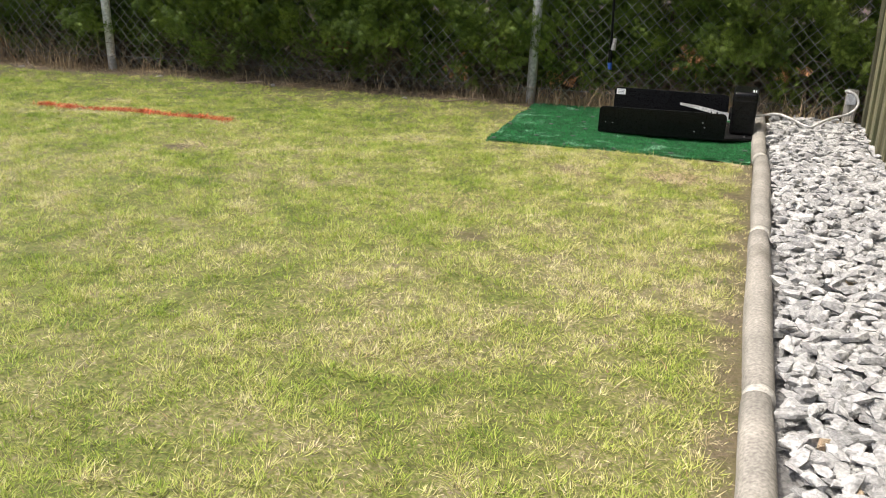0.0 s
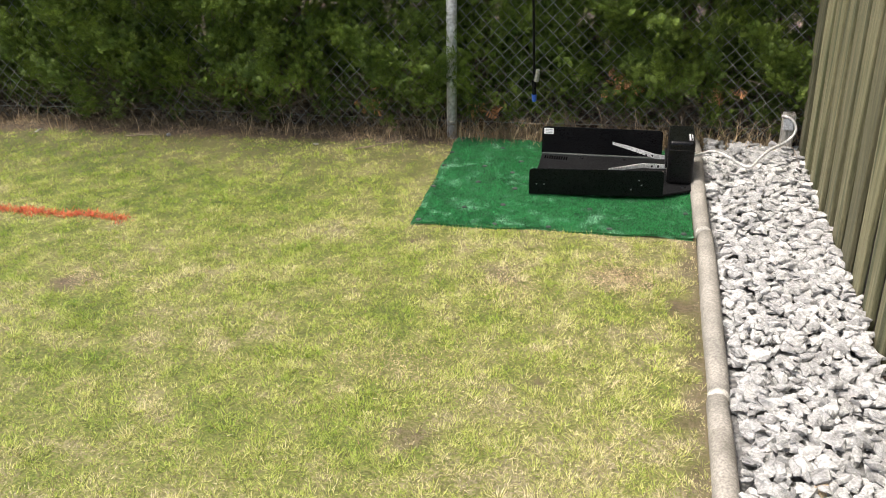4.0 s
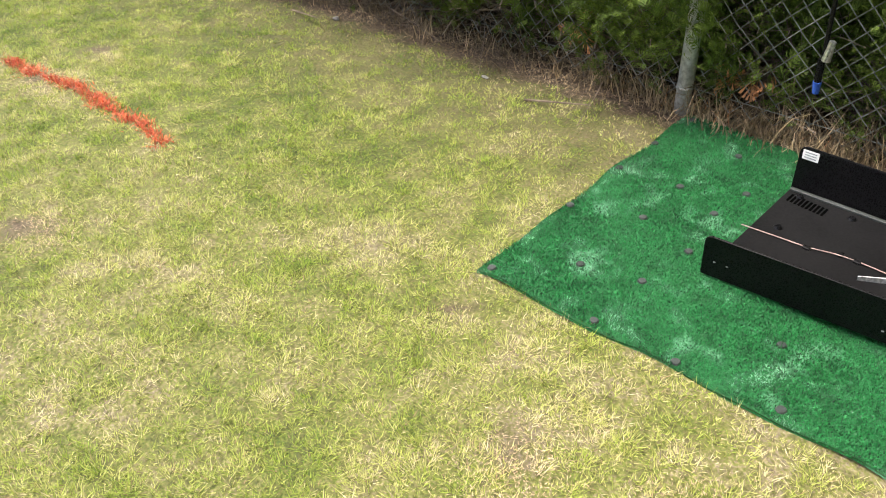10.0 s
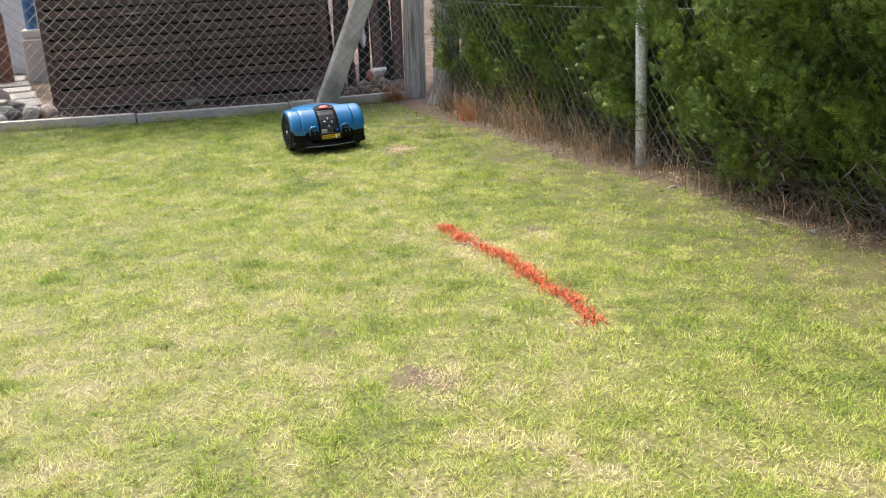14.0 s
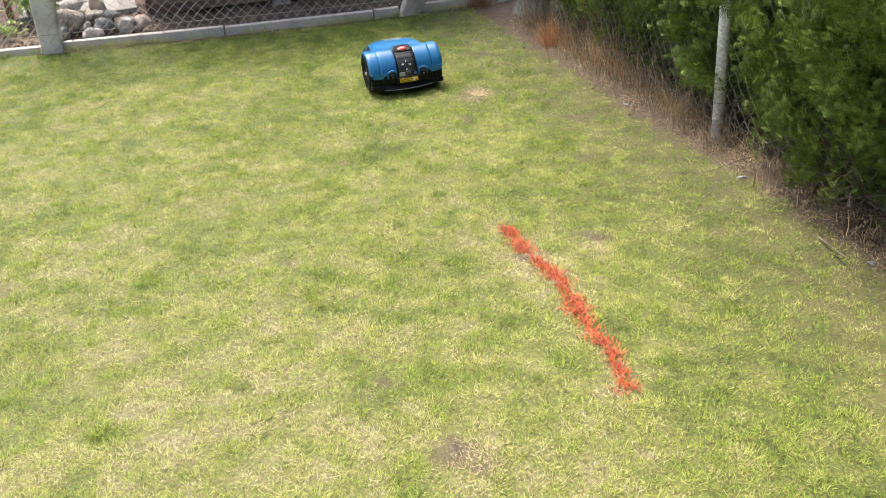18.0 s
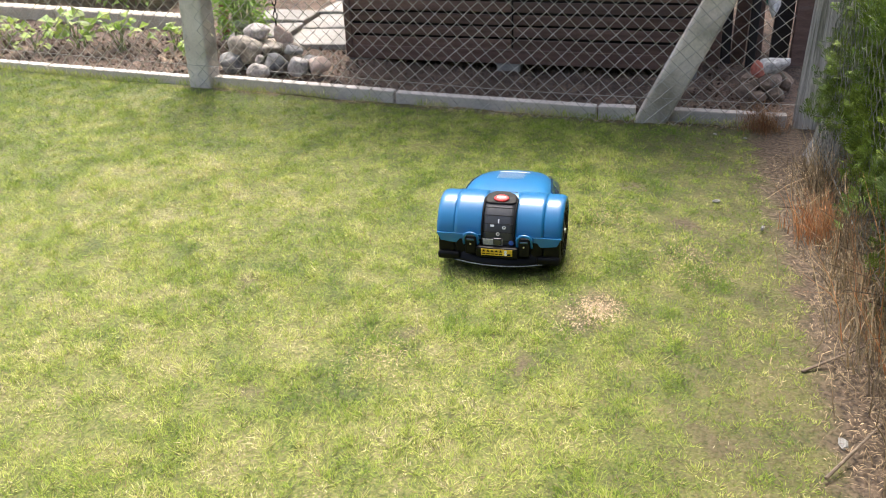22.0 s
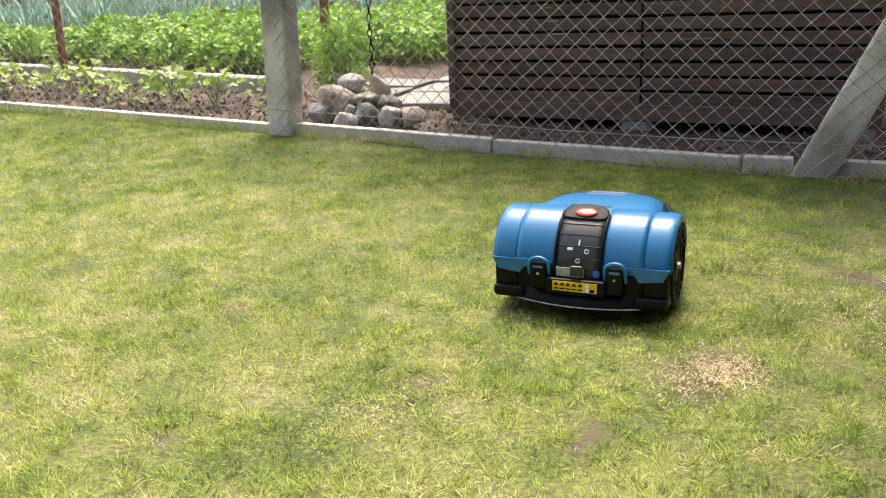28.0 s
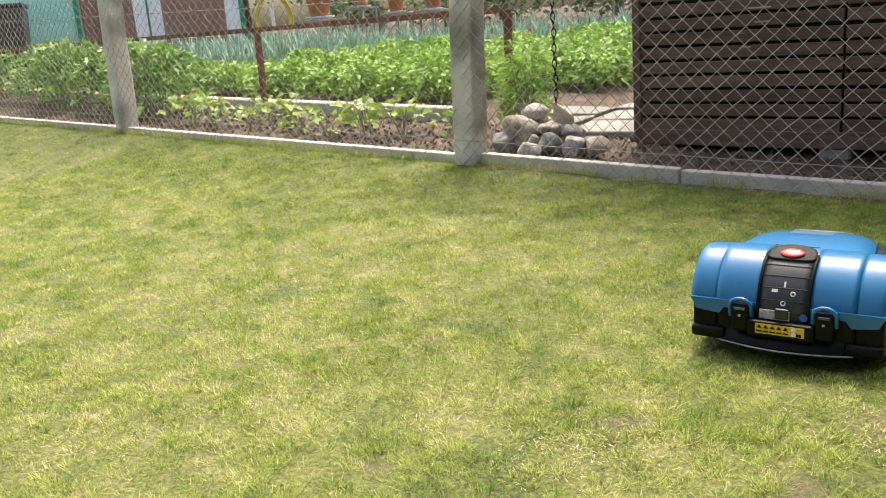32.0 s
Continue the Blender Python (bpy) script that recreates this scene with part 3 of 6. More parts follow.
# base stones between the posts
for y0, y1 in ((-4.4, -3.45), (-3.44, -2.49), (-2.48, -1.53), (-1.41, -0.45), (-0.44, 0.5), (0.51, 1.405), (1.535, 2.522), (2.528, 3.503), (3.509, 3.68), (3.815, 4.32)):
    yc = (y0 + y1) / 2
    base_z = float(gz(GX, yc))
    slope = math.degrees(math.atan2(float(gz(GX, y1) - gz(GX, y0)), y1 - y0))
    part("base_stone", box(0.05, y1 - y0 - 0.006, 0.20, (0, 0, -0.045 if yc > 1.45 else -0.058), 0.005, seg=2), M_BASE, garden_fence, "grey concrete base stone", False, pose(GX, yc, base_z, slope, 0, 0.3 * math.sin(yc * 9)))



def weathered_log(height, r0, r1, seed):
    """A furrowed old round post, wider and splintered at the foot."""
    bm = bmesh.new()
    n, rows = 40, []
    hs = np.linspace(-0.15, height, 24)
    for z in hs:
        u = max(0.0, (z + 0.15) / (height + 0.15))
        flare = 0.035 * math.exp(-max(z, 0) / 0.10)
        ring = []
        for k in range(n):
            a = 2 * math.pi * k / n
            furrow = 0.010 * noise.noise(Vector((math.cos(a) * 5, math.sin(a) * 5, z * 0.8 + seed))) + 0.006 * noise.noise(Vector((math.cos(a) * 14, math.sin(a) * 14, z * 1.6 + seed)))
            rr = r0 + (r1 - r0) * u + flare * (1 + 0.5 * math.sin(a * 7 + seed)) + furrow
            ring.append(bm.verts.new((rr * math.cos(a), rr * math.sin(a), z)))
        rows.append(ring)
    for a, b in zip(rows, rows[1:]):
        for k in range(n):
            bm.faces.new((a[k], a[(k + 1) % n], b[(k + 1) % n], b[k]))
    bm.faces.new(rows[-1])
    return bm


corner = tagged(part("corner_post", concrete_post(1.75, 0.10, 0.115), M_POSTWOOD), "weathered grey-green wooden corner post where the fences meet", "post")
corner.matrix_basis = pose(-6.03, 4.415, 0, -2.0, 0, 18)
tagged(part("wooden_post", weathered_log(1.6, 0.082, 0.072, 3.0), M_POSTWOOD, m=pose(-5.60, 4.49, 0, -2.5, 0, 0)), "furrowed weathered grey round wooden post beside the hedge", "post")
bm = box(0.03, 0.075, 0.66, (0, 0, 0.25), 0.006)
tagged(part("wooden_plank", bm, M_POSTWOOD, m=pose(-6.12, 4.40, 0, -2, 0, 12)), "short grey plank standing beside the corner post", "plank")

# ---- board fence beside the gravel ----
board_fence = tagged(empty("board_fence"), "green-grey weathered vertical board fence", "fence")
bd = [box(0.019, w, 1.95, (0, 0, 0.90), 0.003) for w in (0.118, 0.112, 0.122)]
bmeshes = []
for bm in bd:
    bmesh.ops.subdivide_edges(bm, edges=[e for e in bm.edges if abs(e.verts[0].co.z - e.verts[1].co.z) > 1], cuts=5)
    for v in bm.verts:
        v.co.x += 0.003 * math.sin(v.co.z * 4 + v.co.y * 30)
    me = bpy.data.meshes.new("board")
    bm.to_mesh(me)
    bm.free()
    me.materials.append(M_GREYWOOD)
    bmeshes.append(me)
y, k = -1.6, 0
while y < 4.72:
    x = 0.798 - 0.009 * (y - 2.3) / 1.0 + (0.022 if k % 2 else 0)
    part("board", bmeshes[k % 3], None, board_fence, m=pose(x, y, 0.02 * math.sin(k * 1.7), 0.3 * math.sin(k * 2.3), -0.5, 1.5 * math.sin(k * 1.3)))
    y += 0.086 + 0.006 * math.sin(k * 3.1)
    k += 1
for z in (0.45, 1.45):
    part("cross_rail", box(0.035, 6.5, 0.07, (0.862, 1.6, z), 0.004), M_GREYWOOD, board_fence)

# ---- thuja hedge ----
def spray_template():
    """A flat feathery spray of scale leaves: blunt narrow fingers on a thin stem."""
    tri = []

    def finger(x0, y0, ang, ln, w):
        c_, s_ = math.sin(ang), math.cos(ang)
        p = lambda u, v: (x0 + c_ * u + s_ * v, y0 + s_ * u - c_ * v)
        tri.append((p(0, 0), p(ln, -w), p(ln * 0.96, w)))

    finger(0, 0.0, 0.03, 1.0, 0.065)
    for y0, ang, ln in ((0.06, 0.78, 0.66), (0.30, 0.62, 0.56), (0.56, 0.50, 0.38)):
        for s in (-1, 1):
            finger(0, y0 + 0.07 * s, s * ang * (1 + 0.12 * s), ln * (1 - 0.14 * s), 0.062)
    return np.array([[(x, y, -0.45 * (x * x + 0.6 * y * y)) for x, y in t] for t in tri], float)


TEMPLATE = spray_template()


def fans(pos, axis, size, r, facing=None):
    """Copies of the fan at the positions, pointing along axis, each turned about it at random."""
    n = len(pos)
    axis = axis / np.linalg.norm(axis, axis=1)[:, None]
    side = np.cross(axis, r.normal(size=(n, 3)) if facing is None else facing)
    side /= np.linalg.norm(side, axis=1)[:, None]
    up = np.cross(side, axis)
    T = TEMPLATE.reshape(-1, 3)
    wide = r.uniform(0.6, 1.15, n)[:, None, None]
    v = pos[:, None] + size[:, None, None] * (wide * T[None, :, 0:1] * side[:, None] + T[None, :, 1:2] * axis[:, None] + T[None, :, 2:3] * up[:, None])
    return v.reshape(-1, 3), np.arange(n * len(T)).reshape(-1, 3)


def thuja_meshes(seed, count=17000, foot=0.07):
    r = np.random.default_rng(seed)
    per = 30
    nc = count // per
    low = r.random(nc) < 0.86
    # crown above 1.25 is unseen, its height chosen to shade the lawn
    z = np.where(low, foot + (1.25 - foot) * r.random(nc), r.uniform(1.25, 2.7, nc))
    th = np.where(r.random(nc) < 0.9, r.uniform(math.pi, 2 * math.pi, nc), r.uniform(0, math.pi, nc))
    lump = 0.16 * np.sin(th * 3 + seed + z * 5) + 0.15 * np.sin(z * 13 + th * 4 + seed * 2) + 0.12 * np.sin(z * 27 + seed + th * 7)
    R = 0.30 * (1 + 1.25 * lump) * np.interp(z, [0.0, 0.3, 0.6, 2.2, 2.7], [0.74, 0.9, 1.0, 0.95, 0.45])
    rad = R * np.where(r.random(nc) < 0.80, r.uniform(0.85, 1.08, nc), r.uniform(0.35, 0.85, nc))
    out = np.stack([np.cos(th), np.sin(th), np.full(nc, 0.2)], 1) + r.normal(size=(nc, 3)) * 0.25
    centre = np.stack([rad * np.cos(th) * 1.12, rad * np.sin(th), z], 1)
    keep = (z > 0.36) | (r.random(nc) < z / 0.42) | (foot < 0.05)
    centre, out, low = centre[keep], out[keep], low[keep]
    m = len(centre)
    n = m * per
    facing = out * 0.6 + np.array([0, 0, 0.3]) + r.normal(size=(m, 3)) * 0.8      # each clump has its own lie
    lie = np.cross(out, [0, 0, 1.0]) * r.uniform(-0.9, 0.9, m)[:, None]
    centre, out, low = np.repeat(centre, per, 0), np.repeat(out, per, 0), np.repeat(low, per)
    facing = np.repeat(facing, per, 0) + r.normal(size=(n, 3)) * 0.35
    lie = np.repeat(lie, per, 0)
    pos = centre + r.normal(size=(n, 3)) * [0.028, 0.024, 0.032] + out * r.uniform(-0.03, 0.03, n)[:, None]
    axis = out * 0.5 + lie * 0.6 + np.array([0, 0, 0.75]) + r.normal(size=(n, 3)) * 0.27
    size = r.uniform(0.025, 0.045, n) * np.where(low, 1.0, 1.9) * (1.9 if foot < 0.05 else 1.0)
    keep = np.ones(n, bool)
    v, f = fans(pos[keep], axis[keep], size[keep], r, facing[keep])
    crown = fast_mesh("crown", v, f, M_THUJA)
    m = 700
    a = np.stack([r.normal(0, 0.15, m), r.normal(0, 0.08, m), r.uniform(0.0, 0.30, m)], 1)
    d = r.normal(size=(m, 3)) * [0.10, 0.09, 0.07] + [0, -0.07, 0.05]
    mid = a + d * 0.5 + r.normal(size=(m, 3)) * 0.02
    chunks = [prisms(a, mid, 0.0022), prisms(mid, a + d, 0.0013)]
    twigs = joined("undergrowth", chunks, M_TWIG)
    return crown, twigs


variants = [thuja_meshes(s) for s in (11, 23, 37, 51)]
back_variants = [thuja_meshes(s, 2600, 0.01) for s in (61, 73)]
trunk_mesh = bpy.data.meshes.new("trunk")
bm = rod((0, 0, -0.1), (0.02, 0.01, 2.4), 0.032, 0.012, n=9)
rod((0.01, 0, 0.15), (0.14, 0.05, 0.9), 0.015, 0.006, n=6, bm=bm)
rod((0.0, 0, 0.1), (-0.15, -0.03, 0.8), 0.015, 0.006, n=6, bm=bm)
bm.to_mesh(trunk_mesh)
bm.free()
trunk_mesh.materials.append(M_BARK)


def hedge_set(x):
    """How far behind the wire each shrub stands: the middle ones push through it."""
    return float(np.interp(x, [-5.5, -3.95, -3.55, -3.1, -2.85, -2.5, -1.4, -1.0, 1.5], [0.38, 0.34, 0.29, 0.29, 0.35, 0.18, 0.20, 0.29, 0.28]))


k = 0
# second row is added behind to stop light leaking through the hedge
for row, x0 in ((0.0, -5.35), (0.55, -5.1)):
    x = x0
    while x < 1.1:
        sc = 0.86 + 0.12 * math.sin(k * 2.7)
        t = tagged(empty("thuja", (x, float(fence_y(x)) + (row or hedge_set(x)) + 0.02 * math.sin(k * 1.9), 0), 14 * math.sin(k * 5.1)), "green thuja shrub in a clipped hedge, twiggy at the foot", "hedge plant", "thuja hedge")
        t.scale = (1, 1, sc)
        crown, twigs = variants[k % 4] if row < 0.5 else back_variants[k % 2]
        part("trunk", trunk_mesh, None, t, "brown thuja trunk")
        part("crown", crown, None, t)
        part("undergrowth", twigs, None, t, "bare brown twigs")
        x += 0.47 + 0.06 * math.sin(k * 3.3)
        k += 1
# ---- artificial turf mat ----
def mat_edge(s, lo, hi, wob):
    return lo + (hi - lo) * s + wob


MAT = [(-0.742, 3.655), (0.298, 3.690), (0.296, 4.60), (-0.768, 4.665)]
nx, ny = 60, 56
su, sv = np.meshgrid(np.linspace(0, 1, nx), np.linspace(0, 1, ny), indexing="ij")
c = [np.array(p) for p in MAT]
P2 = (1 - su)[..., None] * (1 - sv)[..., None] * c[0] + su[..., None] * (1 - sv)[..., None] * c[1] + su[..., None] * sv[..., None] * c[2] + (1 - su)[..., None] * sv[..., None] * c[3]
wave = 0.003 * np.sin(su * 9 + 2 * np.sin(sv * 7)) * np.cos(sv * 8) + 0.007
edge_drop = np.minimum.reduce([su, 1 - su, sv, 1 - sv])
wave = wave + 0.003 * np.exp(-edge_drop / 0.01) * np.sin(su * 31 + sv * 23)
P2[..., 1] += 0.006 * np.sin(su * 17) * (sv < 0.02)
P2[..., 0] += 0.005 * np.sin(sv * 19) * (su < 0.02)
TOPZ = wave + 0.002 + lawn_z(P2[..., 0], P2[..., 1])
top = np.concatenate([P2, TOPZ[..., None]], -1).reshape(-1, 3)
i = np.arange(nx * ny).reshape(nx, ny)
f = np.stack([i[:-1, :-1], i[1:, :-1], i[1:, 1:], i[:-1, 1:]], -1).reshape(-1, 4)
low = top - [0, 0, 0.008]
rim = np.concatenate([i[0, :], i[1:, -1], i[-1, -2::-1], i[-2:0:-1, 0]])
nxt = np.roll(rim, -1)
rimf = np.stack([rim, rim + nx * ny, nxt + nx * ny, nxt], -1)
turf = tagged(empty("turf_mat"), "bright green artificial turf mat pegged to the lawn", "mat")
part("backing", fast_mesh("backing", np.concatenate([top, low]), np.concatenate([f, f[:, ::-1] + nx * ny, rimf]), M_TURF, True), None, turf)
# short pile
n = 130000
r = np.random.default_rng(5)
a, b = r.random(n), r.random(n)
base = (1 - a)[:, None] * (1 - b)[:, None] * c[0] + a[:, None] * (1 - b)[:, None] * c[1] + a[:, None] * b[:, None] * c[2] + (1 - a)[:, None] * b[:, None] * c[3]
ia, ib = (a * (nx - 1)).astype(int), (b * (ny - 1)).astype(int)
base = np.concatenate([base, TOPZ[ia, ib][:, None] - 0.001], 1)
ang = r.uniform(0, 2 * math.pi, n)
w = np.stack([np.cos(ang), np.sin(ang), np.zeros(n)], 1) * 0.0013
tip = base + r.normal(size=(n, 3)) * [0.003, 0.003, 0.0015] + [0, 0, 0.0055]
v = np.stack([base - w, base + w, tip], 1).reshape(-1, 3)
tagged(part("turf_nap", fast_mesh("turf_nap", v, np.arange(3 * n).reshape(-1, 3), M_TURFB), None, turf, "short green plastic pile"), kind="stuff")


def turf_z(x, y):
    d = (P2[..., 0] - x) ** 2 + (P2[..., 1] - y) ** 2
    return float(TOPZ[np.unravel_index(d.argmin(), d.shape)])


pm = bpy.data.meshes.new("peg")
bm = rod((0, 0, -0.05), (0, 0, 0.004), 0.004, n=6)
rod((0, 0, 0.001), (0, 0, 0.0045), 0.0115, 0.009, n=14, bm=bm)
bm.to_mesh(pm)
bm.free()
pm.materials.append(M_PEG)
PEGS = [(-0.571, 3.837), (-0.422, 3.873), (-0.084, 3.883), (-0.222, 3.692), (0.265, 3.715), (-0.564, 4.094), (-0.718, 3.682), (-0.425, 3.688), (0.0, 3.712), (0.275, 3.90),
        (-0.40, 4.04), (-0.44, 4.23), (-0.42, 4.36), (-0.57, 4.28), (-0.53, 4.52), (-0.74, 4.63), (-0.75, 4.44), (-0.745, 4.25), (-0.74, 4.02)]
for x, y in PEGS:
    part("peg", pm, None, turf, "dark plastic peg head", m=pose(x, y, turf_z(x, y)))

# ---- charging station ----
dock = tagged(empty("charging_station", (0, 0, 0)), "black charging station with low side walls and a square tower", "charging station")
DZ = 0.017


def plate(outline, z0, z1, bevel=0.002):
    bm = bmesh.new()
    lo = [bm.verts.new((x, y, z0)) for x, y in outline]
    hi = [bm.verts.new((x, y, z1)) for x, y in outline]
    bm.faces.new(lo[::-1])
    bm.faces.new(hi)
    for a, b, c2, d in zip(lo, lo[1:] + lo[:1], hi[1:] + hi[:1], hi):
        bm.faces.new((a, b, c2, d))
    if bevel:
        bmesh.ops.bevel(bm, geom=[e for e in bm.edges], offset=bevel, segments=2, affect="EDGES", profile=0.5)
    return bm


part("floor_plate", plate([(-0.330, 3.986), (0.185, 4.038), (0.312, 4.115), (0.312, 4.40), (0.19, 4.452), (-0.338, 4.440)], DZ, DZ + 0.010), M_BLACKM, dock, "matt black floor plate")


def wall_panel(p, q, h, lean, name, round_r=0.018):
    """An upright plate with two rounded top corners."""
    p, q = Vector((*p, 0)), Vector((*q, 0))
    L2 = (q - p).length
    out = [(0, 0), (L2, 0)]
    out += [(L2 - round_r + round_r * math.sin(t), h - round_r + round_r * math.cos(t)) for t in np.linspace(math.pi / 2, 0, 5)]
    out += [(round_r - round_r * math.sin(t), h - round_r + round_r * math.cos(t)) for t in np.linspace(0, math.pi / 2, 5)]
    bm = plate(out, -0.003, 0.003, 0.0015)
    ang = math.degrees(math.atan2(q.y - p.y, q.x - p.x))
    return part(name, bm, M_BLACK, dock, "", False, pose(p.x, p.y, DZ + 0.004, 90 + lean, 0, ang))


front = wall_panel((-0.335, 3.980), (0.188, 4.032), 0.112, 3, "front_wall")
back = wall_panel((-0.341, 4.446), (0.182, 4.456), 0.128, -2, "back_wall")
part("type_label", box(0.042, 0.001, 0.026, (0.028, 0.112, -0.0048) if False else (0.030, 0, 0)), M_WHITE, back, "white printed label", False, pose(0, 0.108, 0.0040, 90, 0, 0))
bm = bmesh.new()
for k in range(3):
    box(0.030, 0.0006, 0.003, (0.030, 0, -0.007 + 0.007 * k), bm=bm)
part("label_print", bm, M_GREYL, back, "", False, pose(0, 0.108, 0.0049, 90, 0, 0))
bm = box(0.515, 0.012, 0.008, (0, 0, 0), 0.002)
part("hinge_strip", bm, M_PEG, dock, "dark seam strip at the back wall's foot", False, pose(-0.078, 4.434, DZ + 0.013, 0, 0, 1.1))
# tower with a rounded top
bm = box(0.102, 0.215, 0.185, (0, 0, 0.0925), 0.014, seg=4)
tower = part("tower", bm, M_BLACK, dock, "glossy black tower", True, pose(0.251, 4.262, DZ + 0.008))
for f in tower.data.polygons:
    f.use_smooth = f.area < 0.004
bm = box(0.104, 0.217, 0.004, (0, 0, 0.148), 0.001)
part("lid_seam", bm, M_BLACKM, tower)
bm = bmesh.new()
for k, (dy, w) in enumerate([(-0.05, 0.012), (-0.036, 0.012), (-0.022, 0.012), (-0.008, 0.012), (0.01, 0.02)]):
    box(0.006, w * 0.7, 0.0008, (0.030, dy - 0.03, 0.1855), bm=bm)
    box(0.004, w * 0.5, 0.0008, (0.040, dy - 0.03, 0.1855), bm=bm)
part("printed_marks", bm, M_WHITE, tower, "small white printed marks")
bm = box(0.012, 0.16, 0.03, (-0.054, 0, 0.075), 0.004, seg=2)
part("contact_block", bm, M_BLACKM, tower)


def arm(pts, name):
    vs, n = [], len(pts)
    bm = bmesh.new()
    rows = []
    for k, (x, y, z, w) in enumerate(pts):
        rows.append([bm.verts.new((x, y, z - w)), bm.verts.new((x, y + 0.004, z - w)), bm.verts.new((x, y + 0.004, z + w)), bm.verts.new((x, y, z + w))])
    for a, b in zip(rows, rows[1:]):
        for q in range(4):
            bm.faces.new((a[q], a[(q + 1) % 4], b[(q + 1) % 4], b[q]))
    bm.faces.new(rows[0][::-1])
    bm.faces.new(rows[-1])
    return part(name, bm, M_STEEL, dock, "bent bright metal contact strip")


for yb, bend in ((4.305, 0.098), (4.20, -0.12)):
    a = arm([(0.20, yb, 0.085, 0.008), (0.15, yb + bend * 0.05, 0.086, 0.010), (0.10, yb + bend * 0.25, 0.094, 0.009), (0.05, yb + bend * 0.55, 0.098, 0.008), (-0.03, yb + bend, 0.102, 0.005)], "contact_arm")
    for x in (0.165, 0.14, 0.115):
        part("screw", rod((x, yb - 0.004 + bend * 0.1, 0.088), (x, yb + 0.008 + bend * 0.1, 0.088), 0.004, n=8), M_BLACK, a)
screws = [(-0.30, 4.41), (-0.16, 4.40), (0.02, 4.41), (-0.28, 4.25), (-0.12, 4.24), (0.06, 4.26), (-0.20, 4.12), (0.02, 4.13), (0.14, 4.12), (0.27, 4.13), (-0.30, 4.05)]
sm = bpy.data.meshes.new("screw_cap")
bm = rod((0, 0, 0), (0, 0, 0.006), 0.012, 0.008, n=12)
bm.to_mesh(sm)
bm.free()
sm.materials.append(M_BLACK)
for x, y in screws:
    part("screw_cap", sm, None, dock, m=pose(x, y, DZ + 0.010))
bm = bmesh.new()
for k in range(10):
    box(0.006, 0.036, 0.0016, (-0.318 + 0.0105 * k, 4.392 - 0.001 * k, DZ + 0.0106), bm=bm)
part("vent_slots", bm, M_PIT, dock, "row of dark vent slots")
tube("floor_wire", [(-0.352, 4.20, DZ + 0.013), (-0.27, 4.205, DZ + 0.016), (-0.19, 4.213, DZ + 0.014), (-0.13, 4.228, DZ + 0.017), (-0.078, 4.237, DZ + 0.015), (0.028, 4.232, DZ + 0.016), (0.12, 4.240, DZ + 0.018), (0.19, 4.246, DZ + 0.03)], 0.0014, M_PINK, dock, "thin copper-coloured wire")
for x, y in ((-0.19, 4.213), (-0.078, 4.237), (0.05, 4.235)):
    part("wire_clip", box(0.020, 0.014, 0.007, (x, y, DZ + 0.0135), 0.002), M_BLACK, dock)
bm = bmesh.new()
for x, z in ((0.03, 0.045), (0.06, 0.045), (0.40, 0.03), (0.44, 0.05), (0.43, 0.07)):
    box(0.005, 0.003, 0.0008, (x, z, 0.0036), bm=bm)
    box(0.005, 0.003, 0.0008, (x, z, -0.0036), bm=bm)
part("rivet_heads", bm, M_GREYL, front)

# ---- power cable, socket post and hanging hose ----
CABLE = [(0.300, 4.33, 0.085), (0.34, 4.375, 0.085), (0.39, 4.40, 0.095), (0.45, 4.36, 0.085), (0.50, 4.32, 0.066), (0.535, 4.295, 0.062), (0.56, 4.35, 0.068), (0.613, 4.465, 0.078), (0.66, 4.52, 0.085), (0.71, 4.575, 0.09), (0.745, 4.60, 0.13), (0.73, 4.61, 0.17), (0.70, 4.62, 0.188), (0.68, 4.635, 0.185)]
tagged(tube("power_cable", CABLE, 0.006, M_CABLE, res=8),
       "thick white power cable looping over the gravel to a socket", "cable")
sock = tagged(empty("socket_post", (0.705, 4.665, 0)), "small grey concrete socket post at the gravel's end", "socket post")
part("body", box(0.05, 0.06, 0.22, (0.01, 0, 0.08), 0.006, seg=2), M_POSTWOOD, sock)
part("socket", box(0.045, 0.02, 0.05, (0.005, -0.04, 0.15), 0.005, seg=2), M_GREYL, sock, "grey outdoor socket")
hose = tagged(empty("hanging_cable"), "black cable with metal clamp and blue plug hanging on fence", "cable")
tube("cable", [(-0.44, 4.655, 1.25), (-0.43, 4.65, 0.9), (-0.415, 4.64, 0.6), (-0.408, 4.635, 0.38), (-0.402, 4.63, 0.25)], 0.006, M_BLACK, hose, "black cable")
part("clamp", rod((-0.395, 4.628, 0.30), (-0.388, 4.626, 0.355), 0.012, 0.009, n=10), M_CHROME, hose, "crumpled bright metal clamp")
part("sleeve", rod((-0.404, 4.63, 0.235), (-0.407, 4.633, 0.30), 0.010, n=10), M_BLACK, hose)
part("plug", rod((-0.402, 4.63, 0.205), (-0.404, 4.63, 0.238), 0.009, 0.012, n=10), M_STICKER, hose, "bright blue plug")

# ---- robot mower: forward is +y, wheels behind ----
mower = tagged(empty("robot_mower", (-4.419, 3.424, float(lawn_z(np.array(-4.6), np.array(3.42))) + 0.004), 94), "blue and black robot lawn mower standing on the lawn", "robot mower")
mower.scale = (1.03, 1.03, 1.03)
HY, HZ, R = 0.112, 0.095, 0.110        # wheel hub and shell radius; y=0 is the rear


